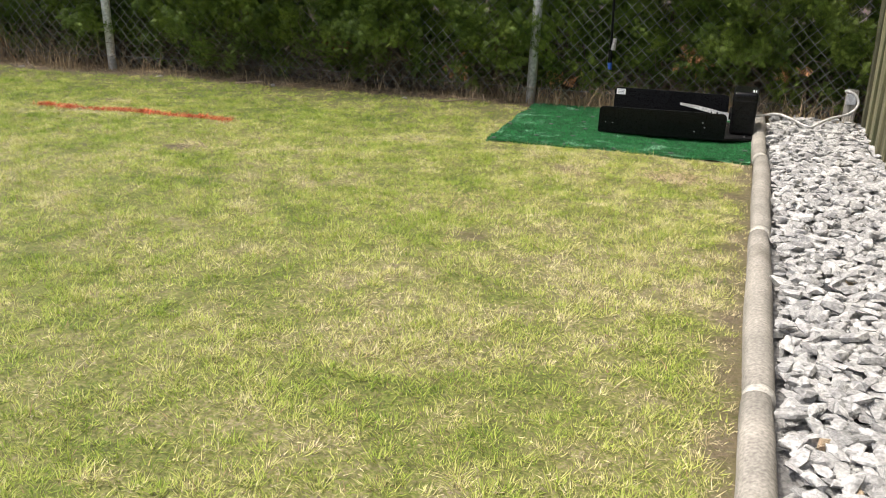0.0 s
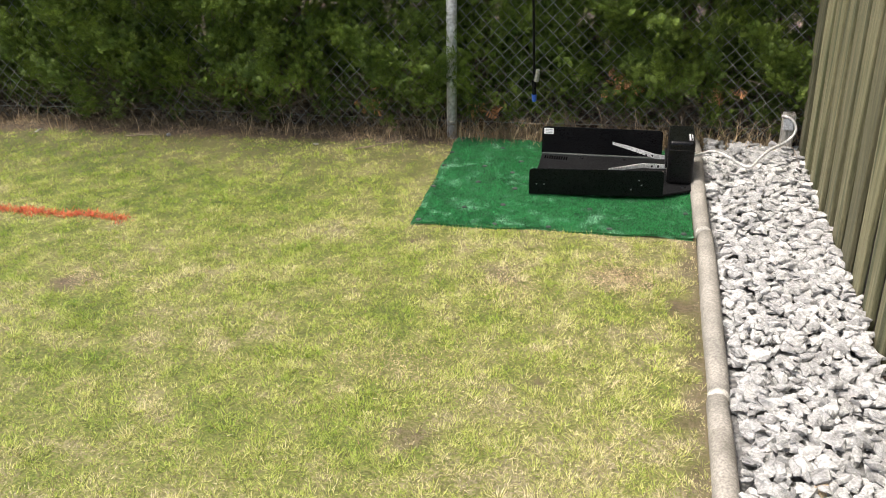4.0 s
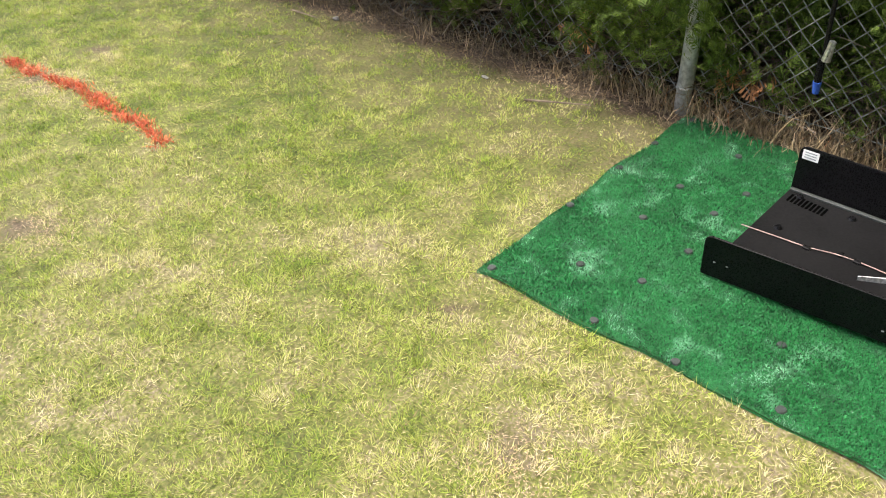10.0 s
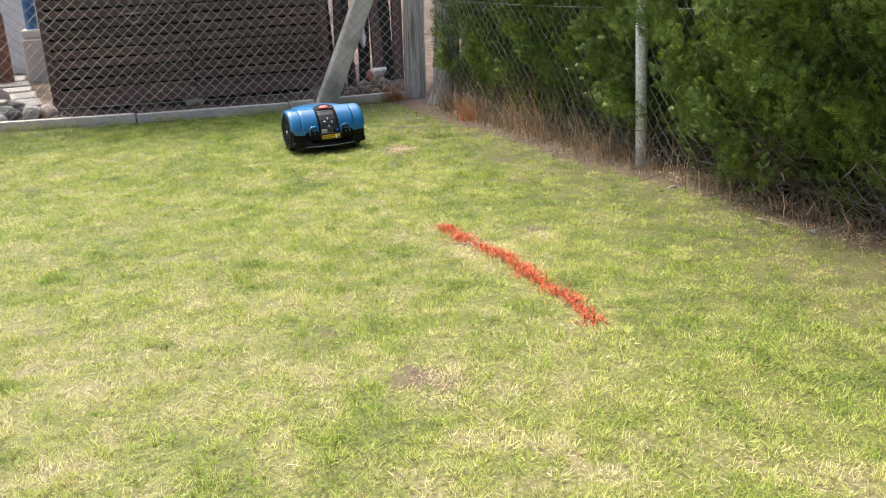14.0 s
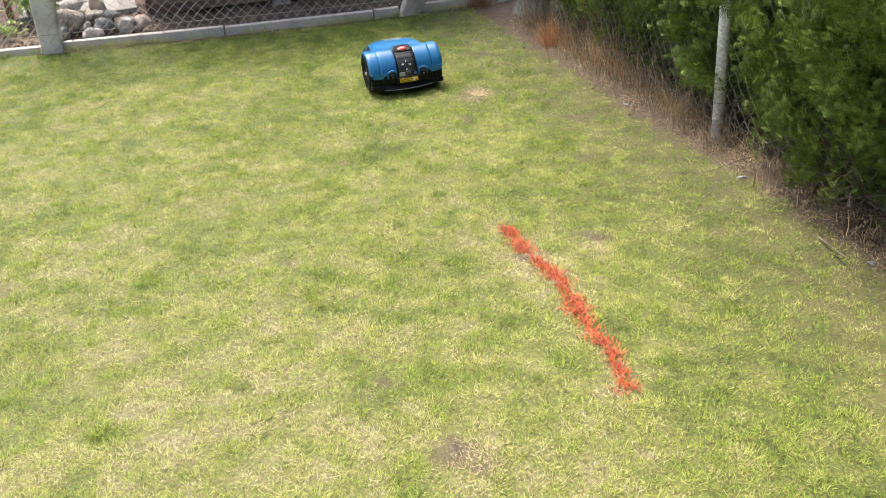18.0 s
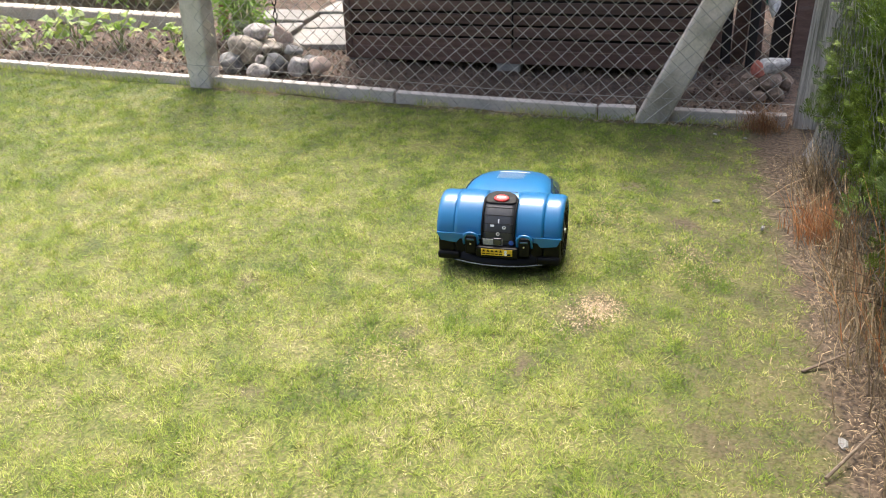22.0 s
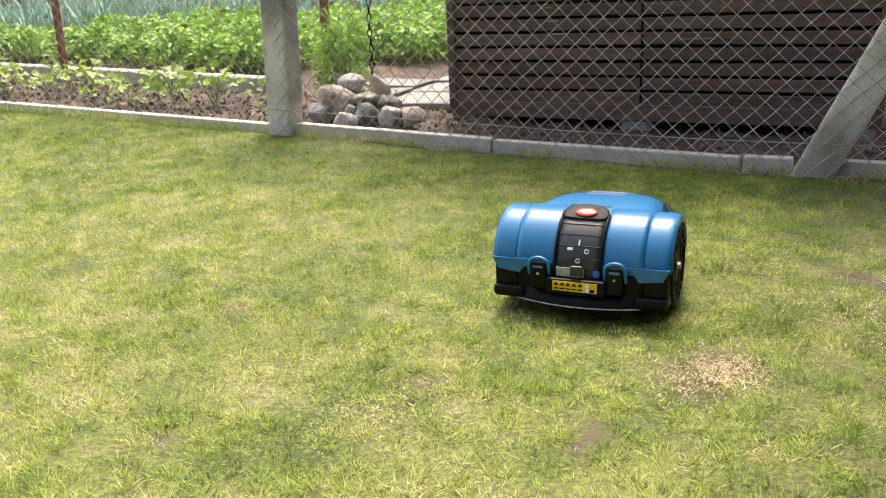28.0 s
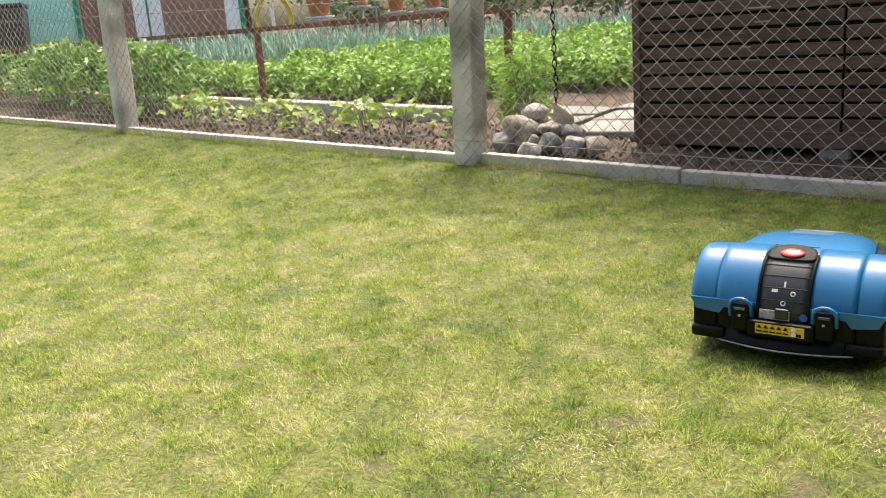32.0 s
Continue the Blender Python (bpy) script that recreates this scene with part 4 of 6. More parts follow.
def shell(x0, x1, a0, a1, rad, thick, nx2=8, na=26, taper=None):
    """A bent shell about the wheel axis, from angle a0 (rear, 180 = straight back) over the top."""
    bm = bmesh.new()
    outer, inner = [], []
    for i in range(nx2 + 1):
        x = x0 + (x1 - x0) * i / nx2
        ro, ri = [], []
        for k in range(na + 1):
            t = radians(a0 + (a1 - a0) * k / na)
            rr = rad + (taper(x, t) if taper else 0)
            ro.append(bm.verts.new((x, HY + rr * math.cos(t), HZ + rr * math.sin(t))))
            ri.append(bm.verts.new((x, HY + (rr - thick) * math.cos(t), HZ + (rr - thick) * math.sin(t))))
        outer.append(ro)
        inner.append(ri)
    for i in range(nx2):
        for k in range(na):
            bm.faces.new((outer[i][k], outer[i + 1][k], outer[i + 1][k + 1], outer[i][k + 1]))
            bm.faces.new((inner[i][k], inner[i][k + 1], inner[i + 1][k + 1], inner[i + 1][k]))
        for k in (0, na):
            bm.faces.new((outer[i][k], inner[i][k], inner[i + 1][k], outer[i + 1][k]))
    for i in (0, nx2):
        for k in range(na):
            bm.faces.new((outer[i][k], outer[i][k + 1], inner[i][k + 1], inner[i][k]))
    return bm


# rear shell: middle pieces a little proud of the outer fenders
for x0, x1, rad in ((-0.186, -0.132, R - 0.0018), (0.132, 0.186, R - 0.0018), (-0.1315, -0.046, R), (0.046, 0.1315, R)):
    outer_f = abs(x0) > 0.14 or abs(x1) > 0.14
    part("rear_fender" if outer_f else "rear_shell", shell(x0, x1, 172 if outer_f else 176, 8 if outer_f else 40, rad, 0.012,
         taper=(lambda x, t: -0.006 * max(0, (abs(x) - 0.17) / 0.016) ** 2) if outer_f else None), M_BLUE, mower, "", True)
for s in (-1, 1):   # pointed lower rims of the shell
    bm = bmesh.new()
    out = [(s * 0.184, 0.004), (s * 0.172, -0.020), (s * 0.125, -0.026), (s * 0.115, -0.012), (s * 0.060, -0.010), (s * 0.050, 0.004)]
    va = [bm.verts.new((x, 0.0005, HZ + 0.018 + z)) for x, z in out]
    vb = [bm.verts.new((x, 0.010, HZ + 0.018 + z)) for x, z in out]
    bm.faces.new(va)
    bm.faces.new(vb[::-1])
    for a, b, c2, d in zip(va, va[1:] + va[:1], vb[1:] + vb[:1], vb):
        bm.faces.new((a, b, c2, d))
    part("shell_rim", bm, M_BLUE, mower)
# hood, narrowing and falling to the front: y, half width above, half width below, top
HOOD = [(0.085, 0.130, 0.136, 0.188), (0.125, 0.132, 0.144, 0.198), (0.180, 0.130, 0.153, 0.204), (0.250, 0.124, 0.153, 0.201), (0.320, 0.114, 0.147, 0.189), (0.380, 0.102, 0.137, 0.174), (0.425, 0.086, 0.120, 0.157), (0.450, 0.066, 0.100, 0.138)]
bm = bmesh.new()
rows = []
for k, (y, w, wl, zt) in enumerate(HOOD):
    row = []
    prof = [(-wl, 0.105), (-wl, 0.13), (-wl * 0.985, zt * 0.72), (-w, zt - 0.016), (-w * 0.9, zt - 0.005), (-w * 0.5, zt), (0, zt + 0.0025), (w * 0.5, zt), (w * 0.9, zt - 0.005), (w, zt - 0.016), (wl * 0.985, zt * 0.72), (wl, 0.13), (wl, 0.105)]
    rows.append([bm.verts.new((x, y, z)) for x, z in prof])
for a, b in zip(rows, rows[1:]):
    for i in range(len(a) - 1):
        bm.faces.new((a[i], a[i + 1], b[i + 1], b[i]))
bm.faces.new(rows[0])
bm.faces.new(rows[-1][::-1])
hood = part("hood", bm, M_BLUE, mower, "glossy blue hood", True)
md = hood.modifiers.new("bevel", "SUBSURF")
md.levels = md.render_levels = 1
for s in (-1, 1):
    bm = bmesh.new()      # tinted panel lying on the hood's slanting side
    edges = []
    for y, w, wl, zt in HOOD[2:6]:
        lo, hi = (wl * 0.985, zt * 0.74), (w, zt - 0.018)
        pts_ = [(lo[0] + (hi[0] - lo[0]) * u + 0.0015, lo[1] + (hi[1] - lo[1]) * u) for u in (0.12, 0.86)]
        edges.append([bm.verts.new((s * (px_ - d_), y + 0.02, pz_)) for px_, pz_ in pts_ for d_ in (0.0, 0.006)])
    for e0, e1 in zip(edges, edges[1:]):
        for p_, q_ in ((0, 2), (2, 3), (3, 1), (1, 0)):
            bm.faces.new((e0[p_], e0[q_], e1[q_], e1[p_]))
    bm.faces.new([edges[0][k] for k in (0, 1, 3, 2)])
    bm.faces.new([edges[-1][k] for k in (0, 2, 3, 1)])
    part("side_window", bm, M_BLUEGLASS, mower, "dark tinted window panel")
    # lower side: slatted black grille and blue fin
    for k in range(7):
        part("grille_slat", box(0.012, 0.085, 0.006, (s * 0.131, 0.335 + 0.004 * k, 0.052 + 0.0105 * k), 0.002), M_MBLACK, mower)
    bm = plate([(0.215, 0.03), (0.262, 0.028), (0.272, 0.055), (0.236, 0.10), (0.222, 0.10)], -0.010, 0.010, 0.003)
    part("side_fin", bm, M_BLUE, mower, "", False, pose(s * 0.163, 0, 0, 90, 0, 90))
part("front_body", box(0.27, 0.22, 0.085, (0, 0.345, 0.072), 0.025, seg=3), M_MBLACK, mower, "black lower front body", True)
part("front_bumper", box(0.25, 0.05, 0.06, (0, 0.452, 0.085), 0.02, seg=3), M_MBLACK, mower, "", True)
part("chassis", box(0.235, 0.26, 0.085, (0, 0.145, 0.085), 0.012, seg=2), M_MBLACK, mower, "black chassis")
# rear underside: body block, bumper and lip
part("rear_body", box(0.262, 0.06, 0.080, (0, 0.036, 0.088), 0.006, seg=2), M_MBLACK, mower)
for s in (-1, 1):
    part("rear_block", box(0.050, 0.055, 0.065, (s * 0.156, 0.034, 0.080), 0.006, seg=2), M_MBLACK, mower)
    part("corner_bumper", box(0.070, 0.050, 0.026, (s * 0.148, 0.020, 0.044), 0.009, seg=3), M_MBLACK, mower, "", True)
    # latch: black foot with a blue rounded clip
    latch = part("latch", box(0.034, 0.022, 0.055, (s * 0.079, -0.006, 0.088), 0.005, seg=2), M_MBLACK, mower, "black rear latch")
    arc = [(s * 0.079 - 0.021 * math.cos(t0), -0.010, 0.110 + 0.016 * math.sin(t0)) for t0 in np.linspace(0, math.pi, 9)]
    tube("clip", [(s * 0.079 - 0.021, -0.004, 0.088)] + arc + [(s * 0.079 + 0.021, -0.004, 0.088)], 0.0045, M_BLUE, latch, "blue rounded clip", 3)
    part("clip_marks", box(0.022, 0.002, 0.006, (s * 0.079, -0.018, 0.108), 0.001), M_BLUEGLASS, latch)
    part("screw", rod((s * 0.079, -0.019, 0.094), (s * 0.079, -0.016, 0.094), 0.0028, n=8), M_CHROME, latch)
# curved bumper lip
bm = bmesh.new()
rows = []
for k in range(15):
    x = -0.135 + 0.27 * k / 14
    y = -0.020 + 0.028 * (x / 0.135) ** 2
    rows.append([bm.verts.new((x, y + dy, z)) for dy, z in ((0, 0.026), (-0.004, 0.031), (0, 0.038), (0.012, 0.062), (0.05, 0.062), (0.05, 0.026))])
for a, b in zip(rows, rows[1:]):
    for i in range(6):
        bm.faces.new((a[i], a[(i + 1) % 6], b[(i + 1) % 6], b[i]))
bm.faces.new(rows[0])
bm.faces.new(rows[-1][::-1])
part("rear_bumper", bm, M_MBLACK, mower, "curved black rear bumper", True)
bm = bmesh.new()
for a in range(14):
    f0 = [(-0.13 + 0.26 * q / 14) for q in (a, a + 1)]
    rod((f0[0], -0.0245 + 0.028 * (f0[0] / 0.135) ** 2, 0.031), (f0[1], -0.0245 + 0.028 * (f0[1] / 0.135) ** 2, 0.031), 0.0016, n=5, bm=bm)
part("bumper_edge", bm, M_GREYL, mower, "thin grey line along the bumper's lip")
# keypad strip over the shell
pad = part("keypad", shell(-0.0455, 0.0455, 186, 112, R + 0.004, 0.014, 6, 30), M_KEYPAD, mower, "ribbed dark grey keypad strip", True)
for k in range(8):
    t = radians(176 - 12.5 * k)
    c0 = (HY + (R + 0.0045) * math.cos(t), HZ + (R + 0.0045) * math.sin(t))
    part("rib", rod((-0.043, *c0), (0.043, *c0), 0.0010, n=6), M_MBLACK, pad)
for s in (-1, 1):
    part("side_rail", shell(s * 0.0475 - 0.003, s * 0.0475 + 0.003, 180, 108, R + 0.006, 0.012, 2, 24), M_MBLACK, pad, "", True)


def on_shell(t_deg, x, lift):
    t = radians(t_deg)
    return pose(x, HY + (R + lift) * math.cos(t), HZ + (R + lift) * math.sin(t), t_deg - 90, 0, 0)


def ring_mark():
    bm = bmesh.new()
    for k in range(10):
        a0, a1 = 2 * math.pi * k / 10, 2 * math.pi * (k + 1) / 10
        rod((0.0042 * math.cos(a0), 0.0042 * math.sin(a0), 0), (0.0042 * math.cos(a1), 0.0042 * math.sin(a1), 0), 0.0012, n=5, bm=bm)
    return bm


part("key_mark", box(0.0035, 0.012, 0.0012), M_WHITE, pad, "white key symbol", False, on_shell(147, 0, 0.0045))
part("key_mark", box(0.011, 0.006, 0.0012), M_WHITE, pad, "white key symbol", False, on_shell(154, -0.018, 0.0045))
part("key_mark", ring_mark(), M_WHITE, pad, "white key symbol", False, on_shell(156, 0.017, 0.0045))
part("key_mark", ring_mark(), M_WHITE, pad, "white key symbol", False, on_shell(166, 0.0, 0.0045))
# button housing on the hood's edge
bm = bmesh.new()
n = 20
lo, hi, inn = [], [], []
for k in range(n):
    t = 2 * math.pi * k / n
    x, y = 0.0495 * math.cos(t), 0.032 * math.sin(t)
    if y < 0:      # square towards the keys
        x, y = math.copysign(0.0495 * abs(math.cos(t)) ** 0.4, x), -0.022 * abs(math.sin(t)) ** 0.4
    lo.append(bm.verts.new((x, y, -0.02)))
    hi.append(bm.verts.new((x * 0.97, y * 0.97, 0.0050)))
    inn.append(bm.verts.new((x * 0.80, y * 0.80, 0.0030)))
for k in range(n):
    j = (k + 1) % n
    bm.faces.new((lo[k], lo[j], hi[j], hi[k]))
    bm.faces.new((hi[k], hi[j], inn[j], inn[k]))
bm.faces.new(inn)
house2 = part("button_housing", bm, M_BLACKM, mower, "black rounded button housing", True, on_shell(109, 0, 0.0025))
n = 24
bm = bmesh.new()
bmesh.ops.create_uvsphere(bm, u_segments=24, v_segments=8, radius=1, matrix=Matrix.Diagonal((0.0235, 0.0155, 0.0048, 1)))
btn = part("stop_button", bm, M_STOP, house2, "red stop button", True, pose(0, 0, 0.0045))
cu = bpy.data.curves.new("stop_word", "FONT")
cu.body, cu.size, cu.extrude, cu.align_x, cu.align_y = "STOP", 0.0112, 0.0003, "CENTER", "CENTER"
tmp = new("stop_word", cu)
bpy.context.view_layer.update()
me = bpy.data.meshes.new_from_object(tmp.evaluated_get(bpy.context.evaluated_depsgraph_get()))
bpy.data.objects.remove(tmp)
me.materials.clear()
me.materials.append(M_WHITE)
part("stop_word", me, None, btn, "white raised word", m=pose(0, 0, 0.0049))
# labels under the keypad
lab = part("warning_label", box(0.092, 0.0012, 0.020, (0, -0.0175, 0.0745)), M_YELLOW, mower, "yellow warning label with black pictograms", False, pose(0, -0.006, 0.0))
bm = bmesh.new()
for k in range(5):
    x = -0.038 + 0.0125 * k
    va = [bm.verts.new((x - 0.005, -0.0188, 0.076)), bm.verts.new((x + 0.005, -0.0188, 0.076)), bm.verts.new((x, -0.0188, 0.0835))]
    bm.faces.new(va)
    box(0.010, 0.0006, 0.0028, (x, -0.0186, 0.0695), bm=bm)
box(0.010, 0.0006, 0.006, (0.036, -0.0186, 0.069), bm=bm)
part("pictograms", bm, M_MBLACK, lab)
for k in range(2):
    part("round_sign", rod((0.0265, -0.0188, 0.070 + 0.009 * k), (0.0265, -0.0182, 0.070 + 0.009 * k), 0.0045, n=12), M_WHITE, lab, "small white round sign")
part("grey_plate", box(0.058, 0.002, 0.020, (-0.014, -0.008, 0.100), 0.001), M_GREYL, mower, "grey type plate")
part("plate_tab", box(0.026, 0.006, 0.022, (0.0, -0.010, 0.104), 0.003, seg=2), M_KEYPAD, mower)
part("round_sticker", rod((0.040, -0.0075, 0.100), (0.040, -0.0065, 0.100), 0.0075, n=14), M_STICKER, mower, "round blue sticker")
part("label_panel", box(0.125, 0.03, 0.034, (0, -0.0075, 0.072), 0.005, seg=2), M_MBLACK, mower)
# hood print: fine pale lines and a pale bar
bm = bmesh.new()
for k in range(17):
    box(0.0010, 0.062, 0.0008, (-0.040 + 0.005 * k, 0, 0), bm=bm)
part("speaker_lines", bm, M_GREYL, hood, "fine pale lines of the sound grille", False, pose(0, 0.262, 0.2025, -6, 0, 0))
bm = bmesh.new()
for k, (x, w) in enumerate(((-0.02, 0.05), (0.03, 0.04), (0.0, 0.075))):
    box(w, 0.006, 0.0008, (x, 0.012 * (k // 2), 0), bm=bm)
part("logo_bars", bm, M_WHITE, hood, "white lettering drawn as plain bars", False, pose(0, 0.325, 0.1895, -15, 0, 0))


# big ribbed rear wheels
def wheel_parts(s):
    wheel = part("wheel", rod((0, 0, 0), (s * 0.036, 0, 0), 0.086, n=40), M_BLACKM, mower, "black drive wheel", False, pose(s * 0.146, HY, HZ))
    bm = bmesh.new()
    n = 36
    for k in range(n):
        t = 2 * math.pi * k / n
        box(0.034, 0.010, 0.009, (s * 0.018, 0, 0.0885), 0.002, Matrix.Rotation(t, 4, "X") @ Matrix.Rotation(0.3 * (1 if k % 2 else -1), 4, "Z"), bm)
    part("tread", bm, M_MBLACK, wheel, "ribbed rubber tread")
    bm = bmesh.new()
    for k in range(24):
        t0, t1 = 2 * math.pi * k / 24, 2 * math.pi * (k + 1) / 24
        rod((s * 0.036, 0.078 * math.cos(t0), 0.078 * math.sin(t0)), (s * 0.036, 0.078 * math.cos(t1), 0.078 * math.sin(t1)), 0.005, n=6, bm=bm)
    part("rim_ring", bm, M_MBLACK, wheel, "", True)
    for k in range(5):
        t = 2 * math.pi * k / 5 + 0.4
        bm = bmesh.new()
        m2 = 16
        for q in range(m2):
            a0, a1 = 2 * math.pi * q / m2, 2 * math.pi * (q + 1) / m2
            pt = lambda a: (s * 0.036, 0.049 * math.cos(t) + 0.016 * math.cos(a) * math.cos(t) - 0.022 * math.sin(a) * math.sin(t), 0.049 * math.sin(t) + 0.016 * math.cos(a) * math.sin(t) + 0.022 * math.sin(a) * math.cos(t))
            rod(pt(a0), pt(a1), 0.0028, n=5, bm=bm)
        part("wheel_pocket", bm, M_MBLACK, wheel, "", True)
    part("hub_nut", rod((s * 0.034, 0, 0), (s * 0.042, 0, 0), 0.008, n=6), M_CHROME, wheel, "bright hub nut")


wheel_parts(-1)
wheel_parts(1)
for s in (-1, 1):
    w = part("front_wheel", rod((s * 0.085 - 0.014, 0.40, 0.035), (s * 0.085 + 0.014, 0.40, 0.035), 0.035, n=20), M_BLACKM, mower, "small black front wheel")
# ---- shed ----
M_GREENWALL = mat("mint_boards", (0.34, 0.73, 0.59), (0.39, 0.78, 0.65), 3, 60, 0.55, 0.2, rand=0.05, fine_mix=0.1)
M_MINTMETAL = mat("pale_mint_metal", (0.50, 0.70, 0.66), (0.58, 0.76, 0.72), 6, 90, 0.5, 0.0, fine_mix=0.08)
M_TEAL = mat("teal_plastic", (0.012, 0.15, 0.11), (0.016, 0.18, 0.14), 5, 60, 0.45, 0.05, fine_mix=0.08)
M_RUBBLE = mat("brown_rubble", (0.10, 0.075, 0.055), (0.22, 0.165, 0.125), 14, 90, 0.9, 0.6, rand=0.25, dist=0.004, local=True)
M_SHARD = mat("faded_red_clay", (0.36, 0.12, 0.09), (0.46, 0.19, 0.15), 12, 90, 0.85, 0.3)
M_SPLINT = mat("splintered_wood", (0.22, 0.17, 0.13), (0.34, 0.28, 0.22), 12, 90, 0.8, 0.3)
M_DKGREEN = mat("green_trim", (0.01, 0.20, 0.10), (0.015, 0.25, 0.13), 5, 60, 0.5, 0.1)
M_BROWND = mat("brown_door", (0.24, 0.12, 0.085), (0.30, 0.155, 0.115), 4, 70, 0.6, 0.2, stretch=(6, 6, 1))
M_WHITEP = mat("white_paint", (0.70, 0.70, 0.70), (0.80, 0.80, 0.80), 4, 70, 0.6, 0.1, fine_mix=0.08)
M_TERRA = mat("terracotta", (0.46, 0.17, 0.08), (0.55, 0.23, 0.12), 12, 90, 0.8, 0.3, stain=(0.5, 0.3, 0.2))
M_YHOSE = mat("yellow_hose", (0.72, 0.52, 0.03), (0.78, 0.6, 0.05), 9, 90, 0.45, 0.0)
M_FLOWER = mat("orange_blossom", (0.75, 0.13, 0.01), (0.8, 0.22, 0.02), 20, 60, 0.6, 0.0, island=True, rand=0.3)
M_YFLOWER = mat("yellow_blossom", (0.75, 0.55, 0.02), (0.8, 0.62, 0.05), 20, 60, 0.6, 0.0, island=True, rand=0.2)
M_BIN = mat("bin_plastic", (0.025, 0.027, 0.03), (0.04, 0.042, 0.045), 6, 90, 0.5, 0.1)
M_POTATO = mat("potato_leaf", (0.16, 0.30, 0.045), (0.33, 0.50, 0.10), 6, 40, 0.55, 0.0, island=True, rand=0.35, leaf=0.3)
M_BUSH = mat("bush_leaf", (0.11, 0.23, 0.035), (0.24, 0.39, 0.08), 5, 40, 0.5, 0.0, island=True, rand=0.35, leaf=0.3)
M_BEAN = mat("young_leaf", (0.20, 0.33, 0.06), (0.36, 0.45, 0.11), 9, 40, 0.55, 0.0, island=True, rand=0.35, leaf=0.35)
M_LEEK = mat("leek_leaf", (0.14, 0.27, 0.19), (0.26, 0.40, 0.30), 5, 40, 0.5, 0.0, island=True, rand=0.3, leaf=0.2)
M_STEM = mat("green_stem", (0.12, 0.17, 0.05), (0.18, 0.22, 0.08), 9, 60, 0.7, 0.0)
M_SLAB = mat("paving_slab", (0.20, 0.19, 0.175), (0.28, 0.265, 0.245), 6, 120, 0.9, 0.5, rand=0.12, stain=(0.25, 0.22, 0.18), dist=0.002)
M_GEDGE = mat("garden_edging", (0.43, 0.38, 0.30), (0.54, 0.49, 0.41), 6, 120, 0.9, 0.5, rand=0.08, dist=0.002)
M_CLOTH = mat("dirty_white_cloth", (0.36, 0.355, 0.34), (0.62, 0.61, 0.59), 22, 70, 0.9, 0.7, stain=(0.2, 0.19, 0.17), dist=0.005)
M_FARGREEN = mat("far_leaf", (0.04, 0.09, 0.02), (0.11, 0.19, 0.05), 3, 20, 0.6, 0.0, island=True, rand=0.4, leaf=0.25)
M_PIPEB = mat("blue_pipe", (0.03, 0.14, 0.36), (0.04, 0.18, 0.42), 6, 80, 0.4, 0.0)

SX, SY0, SY1 = -6.64, 2.02, 3.93
shed = tagged(empty("garden_shed", (SX, SY0, 0)), "dark brown slatted wooden garden shed standing on concrete blocks", "shed")
LEN = SY1 - SY0
# near-black sheet makes the gaps between the slats dark
part("inner_wall", box(0.02, LEN - 0.02, 1.78, (-0.035, LEN / 2, 1.03)), M_SHEDDARK, shed, "near-black sheet behind the slats")
slat_a = bpy.data.meshes.new("slat")
bm = box(0.018, 0.925, 0.052, (0, 0, 0), 0.003)
bm.to_mesh(slat_a)
bm.free()
slat_a.materials.append(M_SHED)
slat_b = slat_a.copy()
for v in slat_b.vertices:
    v.co.y *= 0.965 / 0.925
    v.co.x += 0.002 * math.sin(v.co.y * 3)
for k in range(27):
    z = 0.16 + 0.0655 * k
    for half, yc in ((slat_a, 0.475), (slat_b, 1.43)):
        part("slat", half, None, shed, m=pose(0.003 * math.sin(k * 2.2 + yc), yc, z, 0.25 * math.sin(k * 1.7 + yc * 3), 2.5 * math.sin(k * 3.1 + yc), 0))
for k, (y, z, w) in enumerate(((2.61, 0.67, 0.10), (2.62, 0.61, 0.06), (2.53, 0.564, 0.035), (2.55, 0.504, 0.05), (2.58, 0.447, 0.06), (2.45, 0.844, 0.10), (2.62, 0.841, 0.11), (3.2, 0.42, 0.16), (3.05, 0.70, 0.05))):
    part("pale_splinter", box(0.003, w, 0.007, (0.0105, 0, 0), 0.001), M_SPLINT, shed, "pale splintered wood", False, pose(0, y - SY0, z, 2 * math.sin(k * 3), 0, 0))
part("bottom_board", box(0.024, LEN, 0.075, (0.004, LEN / 2, 0.098), 0.004), M_SHED, shed, "wide dark bottom board")
for y in (0.012, LEN - 0.012):
    part("corner_trim", box(0.03, 0.04, 1.86, (0.008, y, 1.0), 0.004), M_SHED, shed)
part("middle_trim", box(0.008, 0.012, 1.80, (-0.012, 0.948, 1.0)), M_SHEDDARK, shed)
for k in range(14):
    part("side_slat", box(1.9, 0.018, 0.118, (-0.97, 0.0, 0.16 + 0.128 * k), 0.004), M_SHED, shed)
    part("side_slat", box(1.9, 0.018, 0.118, (-0.97, LEN, 0.16 + 0.128 * k), 0.004), M_SHED, shed)
part("back_wall", box(0.03, LEN, 1.8, (-1.93, LEN / 2, 1.0)), M_SHED, shed)
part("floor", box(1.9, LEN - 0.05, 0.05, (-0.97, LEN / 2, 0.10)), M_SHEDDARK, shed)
part("roof", box(2.35, LEN + 0.5, 0.05, (-0.90, LEN / 2, 1.98), 0.01, Matrix.Rotation(radians(3), 4, "Y")), M_ROOF, shed, "flat grey felt roof")
for y in (0.06, 0.92, LEN - 0.08):
    for x in (-0.06, -1.7):
        part("foot_block", box(0.14, 0.13, 0.16, (x, y, 0.01), 0.012), M_SLAB, shed, "grey concrete foot block")

